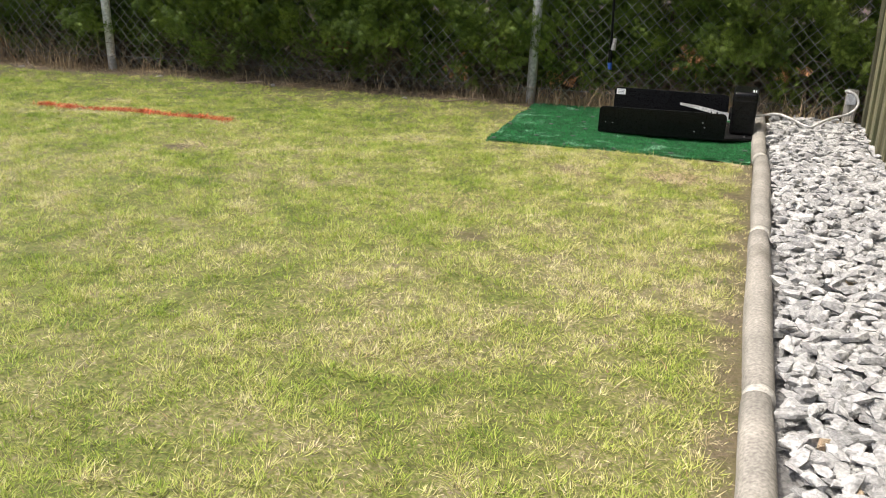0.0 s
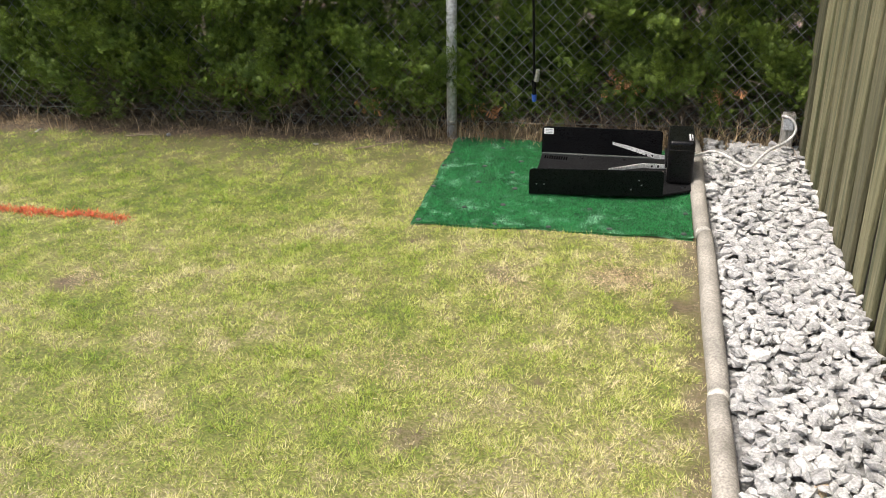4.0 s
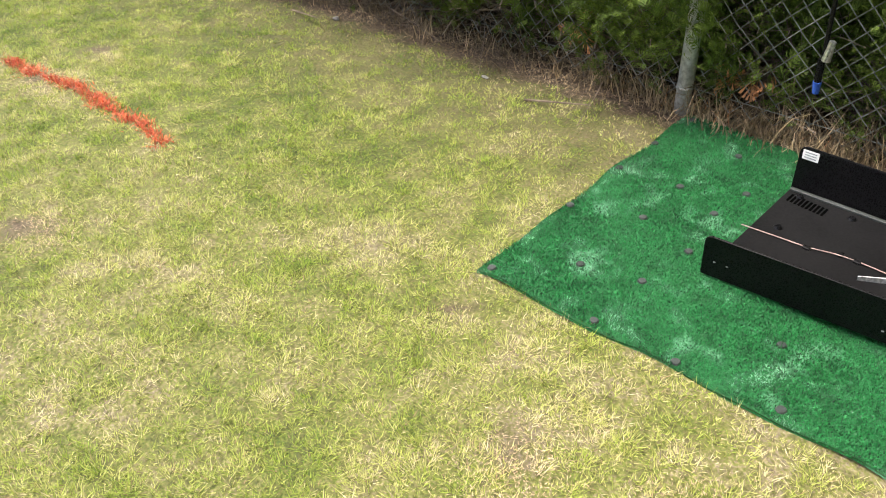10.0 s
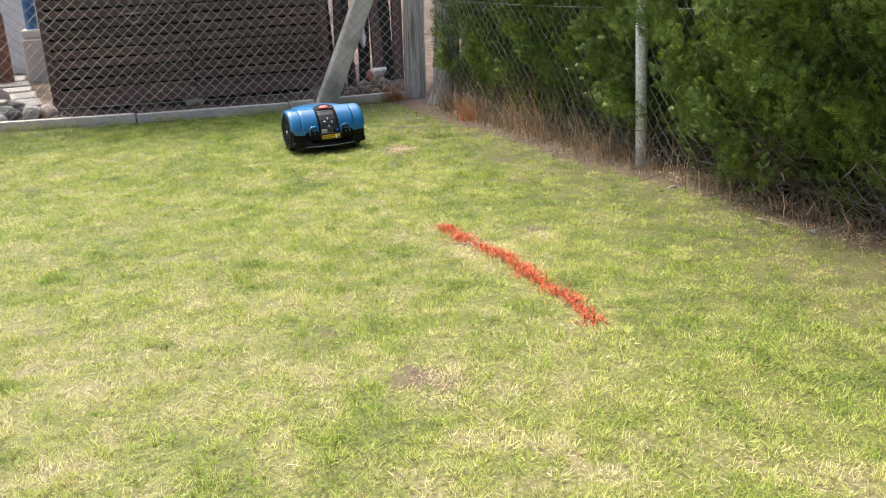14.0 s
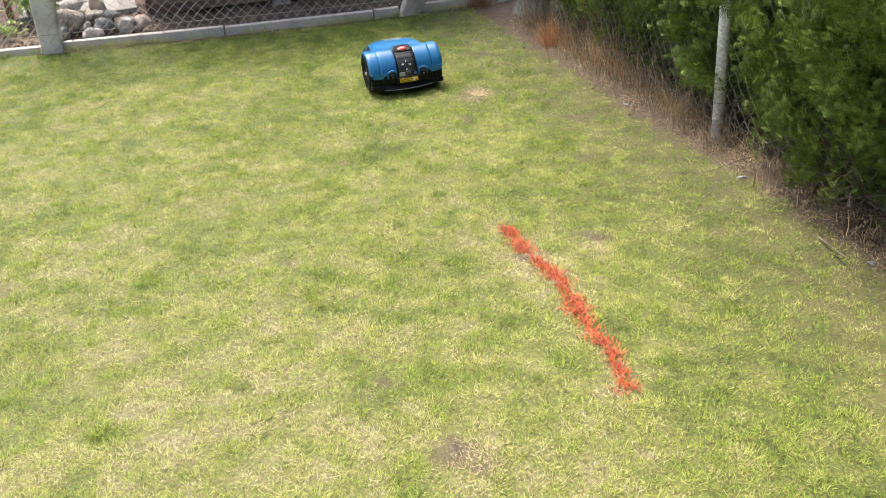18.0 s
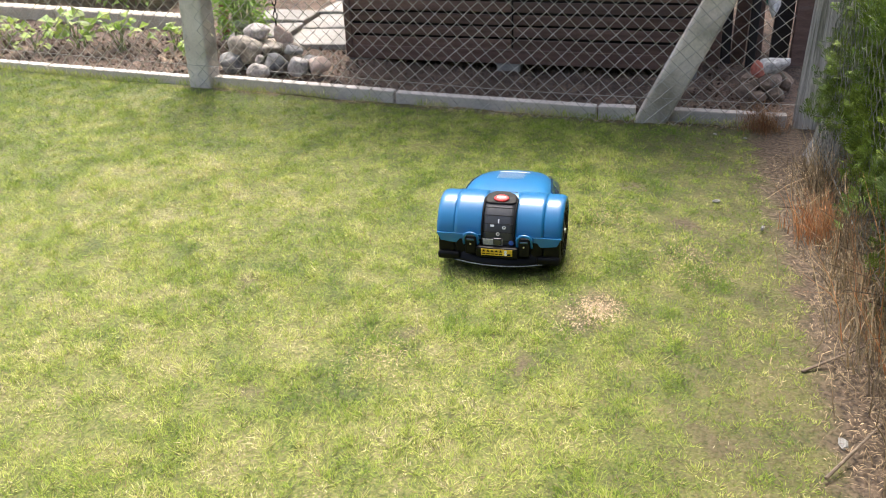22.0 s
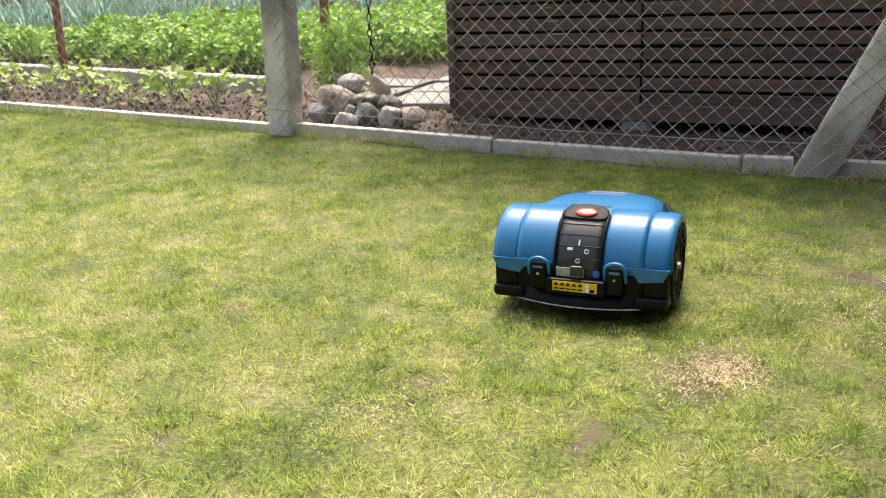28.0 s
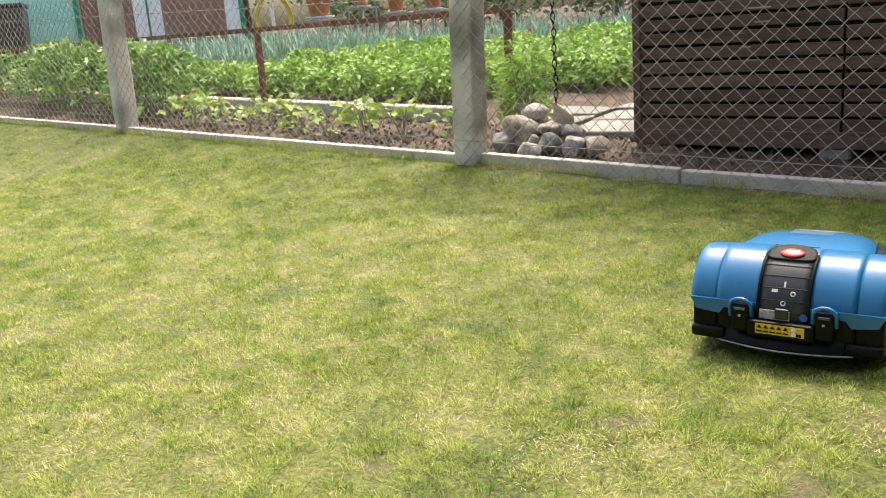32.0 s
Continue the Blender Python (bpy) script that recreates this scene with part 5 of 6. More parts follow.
# rain chain and field stones at the shed's corner
chain = tagged(empty("rain_chain", (-6.42, 1.70, 0)), "black rusty rain chain hanging down to the field stones", "chain")
bm = bmesh.new()
link = bpy.data.meshes.new("link")
m2 = 14
for q in range(m2):
    a0, a1 = 2 * math.pi * q / m2, 2 * math.pi * (q + 1) / m2
    rod((0.010 * math.cos(a0), 0, 0.021 * math.sin(a0)), (0.010 * math.cos(a1), 0, 0.021 * math.sin(a1)), 0.0032, n=5, bm=bm)
bm.to_mesh(link)
bm.free()
link.materials.append(M_BLACKM)
for k in range(48):
    part("link", link, None, chain, m=pose(0.003 * math.sin(k), 0.0, 0.22 + 0.0365 * k, 0, 0, 90 * (k % 2) + 20))
part("gutter_hook", box(0.03, 0.32, 0.03, (-0.02, 0.16, 1.97)), M_BLACK, chain, "dark gutter outlet")


def boulder(seed, sx, sy, sz):
    bm = bmesh.new()
    bmesh.ops.create_icosphere(bm, subdivisions=3, radius=1)
    off = Vector((seed * 3.7, seed * 1.9, seed * 5.3))
    for v in bm.verts:
        d = 1 + 0.42 * noise.noise(v.co * 0.9 + off) + 0.16 * noise.noise(v.co * 2.1 + off) + 0.04 * noise.noise(v.co * 6 + off)
        v.co = v.co * d
    turn = random.Random(seed * 17)
    for cut in range(9):
        d = Vector((turn.gauss(0, 1), turn.gauss(0, 1), turn.gauss(0, 1))).normalized()
        far_ = turn.uniform(0.62, 0.9)
        for v in bm.verts:
            over = v.co.dot(d) - far_
            if over > 0:
                v.co -= d * over * 0.85
    for v in bm.verts:
        v.co = Vector((v.co.x * sx, v.co.y * sy, v.co.z * sz)) * 1.12
    return bm


# x, y, z of the middle, half sizes, turn, and what each looks like
ROCKS = [(-6.34, 1.535, 0.160, 0.075, 0.088, 0.082, 10, 0), (-6.43, 1.570, 0.232, 0.060, 0.078, 0.046, -20, 1), (-6.44, 1.725, 0.205, 0.042, 0.046, 0.078, 25, 2), (-6.34, 1.700, 0.172, 0.045, 0.060, 0.032, 5, 0),
         (-6.36, 1.815, 0.158, 0.040, 0.048, 0.026, 30, 3), (-6.25, 1.770, 0.108, 0.050, 0.056, 0.050, 0, 3), (-6.22, 1.905, 0.110, 0.050, 0.060, 0.050, 15, 1), (-6.25, 2.005, 0.112, 0.045, 0.058, 0.044, 40, 2),
         (-6.15, 1.700, 0.088, 0.038, 0.068, 0.036, -8, 1), (-6.25, 1.490, 0.105, 0.048, 0.070, 0.052, 12, 3), (-6.56, 1.400, 0.235, 0.05, 0.04, 0.028, 0, 4), (-6.26, 1.660, 0.115, 0.028, 0.024, 0.045, 0, 1),
         (-6.45, 1.66, 0.12, 0.09, 0.13, 0.075, 0, 0), (-6.42, 1.50, 0.09, 0.09, 0.09, 0.06, 0, 3), (-6.52, 1.52, 0.17, 0.06, 0.07, 0.055, 0, 0), (-6.37, 1.90, 0.085, 0.06, 0.07, 0.045, 0, 3)]
ROCK_LOOK = [(M_BOULDER, "rounded tan-grey field stone in a small heap"), (M_BOULDER_P, "rounded pale pinkish-grey field stone in a small heap"), (M_BOULDER_R, "rounded reddish-brown field stone in a small heap"),
             (M_BOULDER_D, "rough dark grey field stone in a small heap"), (M_BOULDER_M, "mossy green field stone behind a small heap")]
for k, (x, y, z, sx, sy, sz, turn_, look_) in enumerate(ROCKS):
    ma, text = ROCK_LOOK[look_]
    tagged(part("field_stone", boulder(k + 1, sx, sy, sz), ma, smooth=True, m=pose(x, y, z, turn_ if k == 2 else 6 * math.sin(k), 10 * math.cos(k), turn_)), text, "stone", "field stone heap")

# paving slabs beside the shed
for k, (x, y, sx, sy, r) in enumerate([(-6.95, 1.72, 0.38, 0.38, 8), (-7.35, 1.66, 0.38, 0.38, 5), (-7.02, 1.30, 0.38, 0.38, 6), (-7.75, 1.60, 0.38, 0.38, 4), (-8.15, 1.55, 0.38, 0.38, 6), (-7.42, 1.25, 0.3, 0.36, 3), (-8.55, 1.5, 0.38, 0.38, 2)]):
    tagged(part("paving_slab", box(sx, sy, 0.04, (0, 0, 0), 0.006), M_SLAB, m=pose(x, y, float(gz(x, y)) + 0.016, 1.2 * math.sin(k), 1.0 * math.cos(k), r)), "grey concrete paving slab laid on the soil beside the shed", "paving slab", "garden paving slabs")

# garden edging stones and rusty rail
ge = tagged(empty("garden_edging"), "low pale concrete edging between the garden beds", "edging", kind="structure")
for k, y in enumerate(np.arange(-5.0, 1.0, 0.5)):
    part("edging_stone", box(0.10, 0.494, 0.10, (0, 0, 0), 0.008), M_GEDGE, ge, "", False, pose(-7.05, y, float(gz(-7.05, y)) + 0.035, -1.7, 0, 0.8 * math.sin(k * 2)))
rail = tagged(empty("rusty_rail"), "rusty angle-iron rail on rusty posts behind the edging", "railing")
RX = -6.97
pts = [(-5.2,), (-3.1,), (-1.13,), (1.05,)]
for k, (y,) in enumerate(pts):
    z = float(gz(RX, y))
    part("post", box(0.038, 0.038, 0.90 - z, (0, 0, 0.30 - z / 2), 0.003), M_RUST, rail, "rusty steel post", False, pose(RX, y, z, -1.5, 0, 0))
for (a,), (b,) in zip(pts, pts[1:]):
    za, zb = 0.735, 0.735
    bm = box(0.035, b - a + 0.02, 0.006, (0, 0, 0.015), 0.001)
    box(0.006, b - a + 0.02, 0.03, (0.015, 0, 0.0), 0.001, bm=bm)
    part("angle_bar", bm, M_RUST, rail, "rusty angle bar", False, pose(RX, (a + b) / 2, (za + zb) / 2 + 0.01, math.degrees(math.atan2(zb - za, b - a)), 0, 0))


# ---- garden plants ----
def leaf_cloud(n, seed, shape, size, droop=0.3, leaf_w=0.55):
    """n bent leaves, each of four triangles, placed by shape(r, n) -> points and outward directions."""
    r = np.random.default_rng(seed)
    p, d = shape(r, n)
    d = d + r.normal(size=d.shape) * 0.45
    d /= np.linalg.norm(d, axis=1)[:, None]
    side = np.cross(d, r.normal(size=d.shape) * 0.5 + [0, 0, 1.0])
    side /= np.linalg.norm(side, axis=1)[:, None]
    up = np.cross(side, d)
    s = r.uniform(size[0], size[1], n)[:, None]
    w = leaf_w * 0.5
    base, tip = p, p + s * (d - droop * np.array([0, 0, 1.0]) * 0.8)
    mid = p + s * 0.5 * d
    l, rgt = mid - s * w * side + s * 0.10 * up, mid + s * w * side + s * 0.10 * up
    v = np.stack([base, l, mid, rgt, tip], 1).reshape(-1, 3)
    f = np.array([[0, 2, 1], [0, 3, 2], [1, 2, 4], [2, 3, 4]])
    return v, (f[None] + 5 * np.arange(n)[:, None, None]).reshape(-1, 3)


def mound(rad, h):
    def shape(r, n):
        th, u = r.uniform(0, 2 * math.pi, n), r.random(n) ** 0.6
        z = h * (0.15 + 0.85 * r.random(n) ** 0.7)
        rr = rad * u * np.sqrt(np.clip(1.15 - (z / h) ** 2, 0.05, 1))
        p = np.stack([rr * np.cos(th), rr * np.sin(th), z * (1 + 0.12 * np.sin(5 * th))], 1)
        d = np.stack([np.cos(th), np.sin(th), np.full(n, 0.35)], 1)
        return p, d
    return shape


def stems(n, seed, rad, h, r0=0.004):
    r = np.random.default_rng(seed)
    a = np.stack([r.normal(0, rad * 0.15, n), r.normal(0, rad * 0.15, n), np.full(n, -0.02)], 1)
    th = r.uniform(0, 2 * math.pi, n)
    b = np.stack([rad * 0.7 * np.cos(th) * r.random(n), rad * 0.7 * np.sin(th) * r.random(n), h * r.uniform(0.6, 0.95, n)], 1)
    return prisms(a, b, r0)


def plant_set(kind, count, leaves, rad, h, size, material, seed, leaf_w=0.55, nstem=9):
    out = []
    for k in range(count):
        v, f = leaf_cloud(leaves, seed + k, mound(rad, h), size, leaf_w=leaf_w)
        out.append((fast_mesh("leaves", v, f, material), joined("stem", [stems(nstem, seed + k + 50, rad, h)], M_STEM)))
    return out


def planted(name, variants_, x, y, rz, sc, label, category, group):
    t = tagged(empty(name, (x, y, float(gz(x, y))), rz), label, category, group)
    t.scale = (sc, sc, sc)
    part("leaves", variants_[0], None, t)
    part("stem", variants_[1], None, t)


r = np.random.default_rng(3)
potato = plant_set("potato", 4, 330, 0.27, 0.25, (0.05, 0.095), M_POTATO, 60)
k = 0
for x in np.arange(-7.65, -13.0, -0.46):
    for y in np.arange(-5.6, 1.15, 0.40):
        if x > -8.2 and y > 0.3 or x < -8.8 - 1.45 * (y + 2.6) and x < -7.7 or y < -4.2:
            continue
        planted("potato_plant", potato[k % 4], x + r.uniform(-0.06, 0.06), y + r.uniform(-0.06, 0.06), r.uniform(0, 360), r.uniform(0.85, 1.12), "bushy green potato plant in a garden row", "potato plant", "potato bed")
        k += 1


def blade_tuft(n, seed, h, spread):
    q = np.random.default_rng(seed)
    a = np.stack([q.normal(0, 0.02, n), q.normal(0, 0.02, n), np.zeros(n)], 1)
    th = q.uniform(0, 2 * math.pi, n)
    o = np.stack([np.cos(th), np.sin(th), np.zeros(n)], 1)
    s = np.stack([-np.sin(th), np.cos(th), np.zeros(n)], 1)
    hh = q.uniform(0.6, 1, n)[:, None] * h
    m1 = a + o * spread * 0.35 * hh + np.array([0, 0, 0.6]) * hh
    t = a + o * spread * q.uniform(0.4, 1.2, n)[:, None] * hh + np.array([0, 0, 1.0]) * hh
    w = 0.011
    v = np.stack([a - s * w * 0.7, a + s * w * 0.7, m1 - s * w, m1 + s * w, t], 1).reshape(-1, 3)
    f = np.array([[0, 1, 3], [0, 3, 2], [2, 3, 4]])
    return v, (f[None] + 5 * np.arange(n)[:, None, None]).reshape(-1, 3)


leeks = [fast_mesh("leaves", *blade_tuft(13, 80 + k, 0.40, 0.5), M_LEEK) for k in range(3)]
k = 0
for x in np.arange(-8.6, -16.0, -0.42):
    for y in np.arange(-6.6, 0.3, 0.28):
        edge = -9.2 - 1.45 * (y + 2.6)
        if x > min(edge, -8.4) or x < min(edge, -8.4) - 3.2:
            continue
        o = part("leek_plant", leeks[k % 3], None, None, m=pose(x + r.uniform(-0.04, 0.04), y + r.uniform(-0.05, 0.05), float(gz(x, y)), 0, 0, r.uniform(0, 360)) @ Matrix.Scale(r.uniform(0.85, 1.2), 4))
        tagged(o, "blue-green leek plant in a garden row", "leek plant", "leek bed")
        k += 1

bushes = plant_set("bush", 3, 520, 0.46, 0.60, (0.08, 0.165), M_BUSH, 90, 0.52, 16)
for k, (x, y, sc) in enumerate([(-6.62, -1.98, 0.80), (-6.75, -2.62, 0.82), (-6.70, -3.35, 0.82), (-6.95, -4.05, 0.8), (-6.6, -4.7, 0.8), (-7.4, -3.0, 0.7)]):
    planted("leafy_bush", bushes[k % 3], x, y, 70 * k, sc, "dense leafy green shrub behind the fence", "shrub", "garden shrubs")
beans = plant_set("bean", 3, 26, 0.19, 0.19, (0.055, 0.115), M_BEAN, 120, 0.85, 6)
for k, (x, y, sc) in enumerate([(-6.36, -0.95, 0.95), (-6.42, -1.25, 1.0), (-6.5, -0.35, 0.9), (-6.38, -0.1, 0.7), (-6.45, 0.35, 1.0), (-6.5, 0.62, 0.9), (-6.36, 0.15, 0.75), (-6.55, 0.98, 0.75), (-6.4, -0.62, 0.7), (-6.62, -1.5, 0.8), (-6.42, 1.15, 0.5), (-6.7, -0.8, 0.8), (-6.72, 0.1, 0.7)]):
    planted("young_plant", beans[k % 3], x, y, 50 * k, sc, "young pale green leafy plant in bare soil", "plant", "young plants")
ferny = plant_set("ferny", 1, 420, 0.17, 0.46, (0.04, 0.09), M_POTATO, 140, 0.22, 12)
planted("feathery_plant", ferny[0], -6.68, 1.36, 0, 1.0, "upright feathery green plant behind the concrete post", "plant", "garden plants")
planted("feathery_plant", ferny[0], -6.85, 1.22, 90, 0.85, "upright feathery green plant behind the concrete post", "plant", "garden plants")

# ---- far side: mint-green summer house, bin, pots ----
HA, HB = Vector((-8.3, -9.05, 0.40)), Vector((-11.62, -6.9, 0.40))
hd = (HB - HA)
HL = hd.length
hrot = math.degrees(math.atan2(hd.y, hd.x))
hut = tagged(empty("summer_house", tuple(HA), hrot), "mint-green boarded summer house with brown doors and white trim", "summer house")
# local: x along the front, +y towards the yard is negative side
fr = -1


def hx(px_frac):
    return HL * px_frac


part("wall", box(HL, 0.10, 2.3, (HL / 2, 0.05, 1.10)), M_GREENWALL, hut, "mint-green wall")
for k in range(17):
    part("board", box(HL * 0.40, 0.022, 0.125, (HL * 0.20, -0.012, 0.07 + 0.13 * k), 0.004, Matrix.Rotation(radians(0.0), 4, "X")), M_GREENWALL, hut)
part("trim", box(0.06, 0.05, 2.2, (HL * 0.405, -0.03, 1.1), 0.004), M_DKGREEN, hut, "dark green corner trim")
for x0, x1, ma, nm, lb in ((0.42, 0.60, M_BROWND, "door", "brown boarded door"), (0.60, 0.70, M_WHITEP, "door_frame", "white door frame"), (0.70, 0.93, M_BROWND, "door", "brown boarded door"), (0.93, 0.985, M_WHITEP, "door_frame", "white door frame")):
    part(nm, box(HL * (x1 - x0), 0.04, 2.0, (HL * (x0 + x1) / 2, -0.02, 1.0), 0.005), ma, hut, lb)
part("trim", box(0.03, 0.05, 2.0, (HL * 0.65, -0.03, 1.0), 0.004), M_DKGREEN, hut)
part("trim", box(0.07, 0.06, 2.2, (HL * 0.992, -0.03, 1.1), 0.004), M_DKGREEN, hut, "dark green corner trim")
part("side_wall", box(0.1, 2.6, 2.3, (HL - 0.05, 1.4, 1.10)), M_GREENWALL, hut)
part("side_wall", box(0.1, 2.6, 2.3, (0.05, 1.4, 1.10)), M_GREENWALL, hut)
part("roof", box(HL + 0.5, 3.2, 0.08, (HL / 2, 1.3, 2.34), 0.01, Matrix.Rotation(radians(-6), 4, "X")), M_ROOF, hut, "low felt roof")

def panel_railing(x0, y0, x1, y1, z0, z1):
    """A low metal panel with an angular pattern, on two legs."""
    ln = math.hypot(x1 - x0, y1 - y0)
    ob = tagged(empty("garden_railing", (x0, y0, z0), math.degrees(math.atan2(y1 - y0, x1 - x0))), "low pale mint metal railing panel with an angular pattern", "railing")
    h_ = z1 - z0
    for z in (0.0, h_):
        part("rail", box(ln, 0.018, 0.018, (ln / 2, 0, z), 0.002), M_MINTMETAL, ob)
    for x in (0.0, ln):
        part("leg", box(0.018, 0.018, h_ + z0 - 0.30, (x, 0, h_ / 2 - (z0 - 0.30) / 2), 0.002), M_MINTMETAL, ob)
    n = 4
    for k in range(n):
        u = ln * (k + 0.5) / n
        for dx, dz, sx, sz in ((-0.05, 0.5, 0.012, 0.62), (0.05, 0.5, 0.012, 0.62), (0, 0.81, 0.112, 0.05), (0, 0.19, 0.112, 0.05), (-0.085, 0.5, 0.07, 0.05), (0.085, 0.5, 0.07, 0.05)):
            part("pattern_bar", box(sx, 0.010, sz * h_ if sz > 0.1 else 0.012, (u + dx, 0, dz * h_), 0.001), M_MINTMETAL, ob)


panel_railing(-9.92, -6.93, -10.71, -6.41, 0.51, 0.76)
bin_ = tagged(empty("wheelie_bin", (-8.52, -8.05, 0.38), hrot), "black wheeled rubbish bin beside the summer house", "bin")
bm = bmesh.new()
lo = [bm.verts.new((x * 0.22, y * 0.25, 0.05)) for x, y in ((-1, -1), (1, -1), (1, 1), (-1, 1))]
hi = [bm.verts.new((x * 0.28, y * 0.32, 0.88)) for x, y in ((-1, -1), (1, -1), (1, 1), (-1, 1))]
bm.faces.new(lo[::-1]); bm.faces.new(hi)
for a, b, c2, d in zip(lo, lo[1:] + lo[:1], hi[1:] + hi[:1], hi):
    bm.faces.new((a, b, c2, d))
bmesh.ops.bevel(bm, geom=list(bm.edges), offset=0.02, segments=2, affect="EDGES", profile=0.5)
part("body", bm, M_BIN, bin_)
part("lid", box(0.62, 0.70, 0.06, (0, 0, 0.92), 0.02, seg=2), M_BIN, bin_, "black lid")
for s in (-1, 1):
    part("wheel", rod((s * 0.22, 0.26, 0.09), (s * 0.27, 0.26, 0.09), 0.09, n=16), M_BLACK, bin_)


def lathe(profile, n=24):
    bm = bmesh.new()
    rows = [[bm.verts.new((rr * math.cos(2 * math.pi * k / n), rr * math.sin(2 * math.pi * k / n), z)) for k in range(n)] for rr, z in profile]
    for a, b in zip(rows, rows[1:]):
        for k in range(n):
            bm.faces.new((a[k], a[(k + 1) % n], b[(k + 1) % n], b[k]))
    bm.faces.new(rows[0][::-1])
    bm.faces.new(rows[-1])
    return bm


def flower_pot(x, y, z, sc, blossom):
    pot = tagged(empty("flower_pot", (x, y, z)), "terracotta flower pot with plants on a low stand", "flower pot", "pots in the garden")
    part("pot", lathe([(0.13 * sc, 0), (0.17 * sc, 0.26 * sc), (0.185 * sc, 0.26 * sc), (0.185 * sc, 0.31 * sc), (0.16 * sc, 0.31 * sc), (0.15 * sc, 0.27 * sc)]), M_TERRA, pot, "terracotta pot", True)
    part("saucer", lathe([(0.17 * sc, -0.03 * sc), (0.20 * sc, 0.0), (0.19 * sc, 0.004)]), M_WHITEP, pot, "white saucer", True)
    v, f = leaf_cloud(90, int(x * 10) % 97, mound(0.2 * sc, 0.3 * sc), (0.06, 0.12))
    part("leaves", fast_mesh("leaves", v + [0, 0, 0.26 * sc], f, M_BUSH), None, pot)
    if blossom:
        v, f = leaf_cloud(60, 5, mound(0.22 * sc, 0.34 * sc), (0.04, 0.07))
        part("blossoms", fast_mesh("blossoms", v + [0, 0, 0.3 * sc], f, blossom), None, pot, "orange blossoms" if blossom is M_FLOWER else "yellow blossoms")
    st = part("stand", box(0.5 * sc, 0.5 * sc, 0.03, (0, 0, -0.05 * sc), 0.005), M_POSTWOOD, pot, "grey stand")
    g = float(gz(x, y))
    for a in (-1, 1):
        for b in (-1, 1):
            part("stand_leg", rod((a * 0.2 * sc, b * 0.2 * sc, g - z), (a * 0.2 * sc, b * 0.2 * sc, -0.05 * sc), 0.018, n=8), M_POSTWOOD, pot)


flower_pot(-12.45, -6.12, 0.87, 1.15, None)
flower_pot(-12.80, -5.55, 0.98, 0.75, None)
flower_pot(-13.2, -5.2, 0.86, 0.75, M_FLOWER)
flower_pot(-13.55, -4.75, 0.86, 0.75, M_FLOWER)
flower_pot(-15.2, -2.3, 0.90, 0.8, M_YFLOWER)
hose2 = tagged(empty("garden_hose", (-11.95, -6.62, 0.42), hrot), "yellow garden hose coiled on a white holder", "hose")
for k in range(4):
    tube("coil", [((0.24 + 0.015 * k) * math.cos(a), -0.05 - 0.02 * k, 0.45 + (0.36 + 0.01 * k) * math.sin(a)) for a in np.linspace(0, 2 * math.pi, 16)], 0.013, M_YHOSE, hose2, "yellow hose coil")
part("holder", box(0.5, 0.04, 0.05, (0, 0, 0.84), 0.006), M_WHITEP, hose2, "white holder")
part("holder_post", box(0.05, 0.05, 0.95, (0, 0.04, 0.4), 0.006), M_WHITEP, hose2, "white post")
# thick greenery closing the view behind the beds
q = np.random.default_rng(8)
for k, (x, y, s) in enumerate([(-17.5, -9.5, 2.2), (-18.5, -6.8, 2.4), (-18.6, -4.2, 2.2), (-18.8, -1.6, 2.5), (-18.0, 1.0, 2.3), (-17.0, 3.4, 2.6), (-16.0, 6.0, 2.4), (-14.6, -10.4, 2.2), (-20.5, -3.0, 3.0)]):
    t = tagged(empty("background_tree", (x, y, float(gz(x, y)))), "leafy green garden tree closing the far side of the garden", "tree", "far trees")
    part("trunk", rod((0, 0, -0.1), (0.1, 0, s * 0.8), 0.09, 0.04, n=9), M_BARK, t, "brown trunk")
    v, f = leaf_cloud(1500, 200 + k, mound(1.5, s * 1.25), (0.10, 0.2))
    part("crown", fast_mesh("crown", v + [0, 0, 0.1], f, M_FARGREEN), None, t)

shrubs = plant_set("shrub", 3, 520, 0.75, 1.0, (0.09, 0.17), M_FARGREEN, 260, 0.5, 14)
for k in range(13):
    x, y = -13.2 - 0.33 * k + 0.4 * math.sin(k * 2.1), -7.4 + 0.72 * k
    planted("background_shrub", shrubs[k % 3], x - 1.2, y, 40 * k, 0.85 + 0.25 * math.sin(k * 1.7) ** 2, "leafy green shrub behind the vegetable beds", "shrub", "far shrubs")

# things at the shed's far corners
ped = tagged(empty("pump_pedestal", (-8.6, 1.81, float(gz(-8.6, 1.8)))), "grey stone pedestal with a blue downpipe", "pedestal")
part("foot", box(0.20, 0.20, 0.38, (0, 0, 0.17), 0.012), M_BASE, ped, "grey stone foot")
part("head", box(0.15, 0.18, 0.08, (0, 0, 0.40), 0.02, seg=2), M_BASE, ped)
part("pipe", rod((0, 0, 0.38), (0, 0, 1.7), 0.05, n=16), M_PIPEB, ped, "blue pipe", True)
tagged(part("white_board", box(0.03, 0.5, 1.2, (0, 0, 0.55), 0.005), M_WHITEP, m=pose(-9.2, 1.60, float(gz(-9.2, 1.6)))), "plain white board standing behind the garden bed", "board")
tagged(part("rusty_sheet", box(0.02, 0.34, 0.62, (0, 0, 0.28), 0.004), M_RUST, m=pose(-8.35, 1.45, float(gz(-8.35, 1.45)))), "rusty brown metal sheet standing beside the bed", "metal sheet")
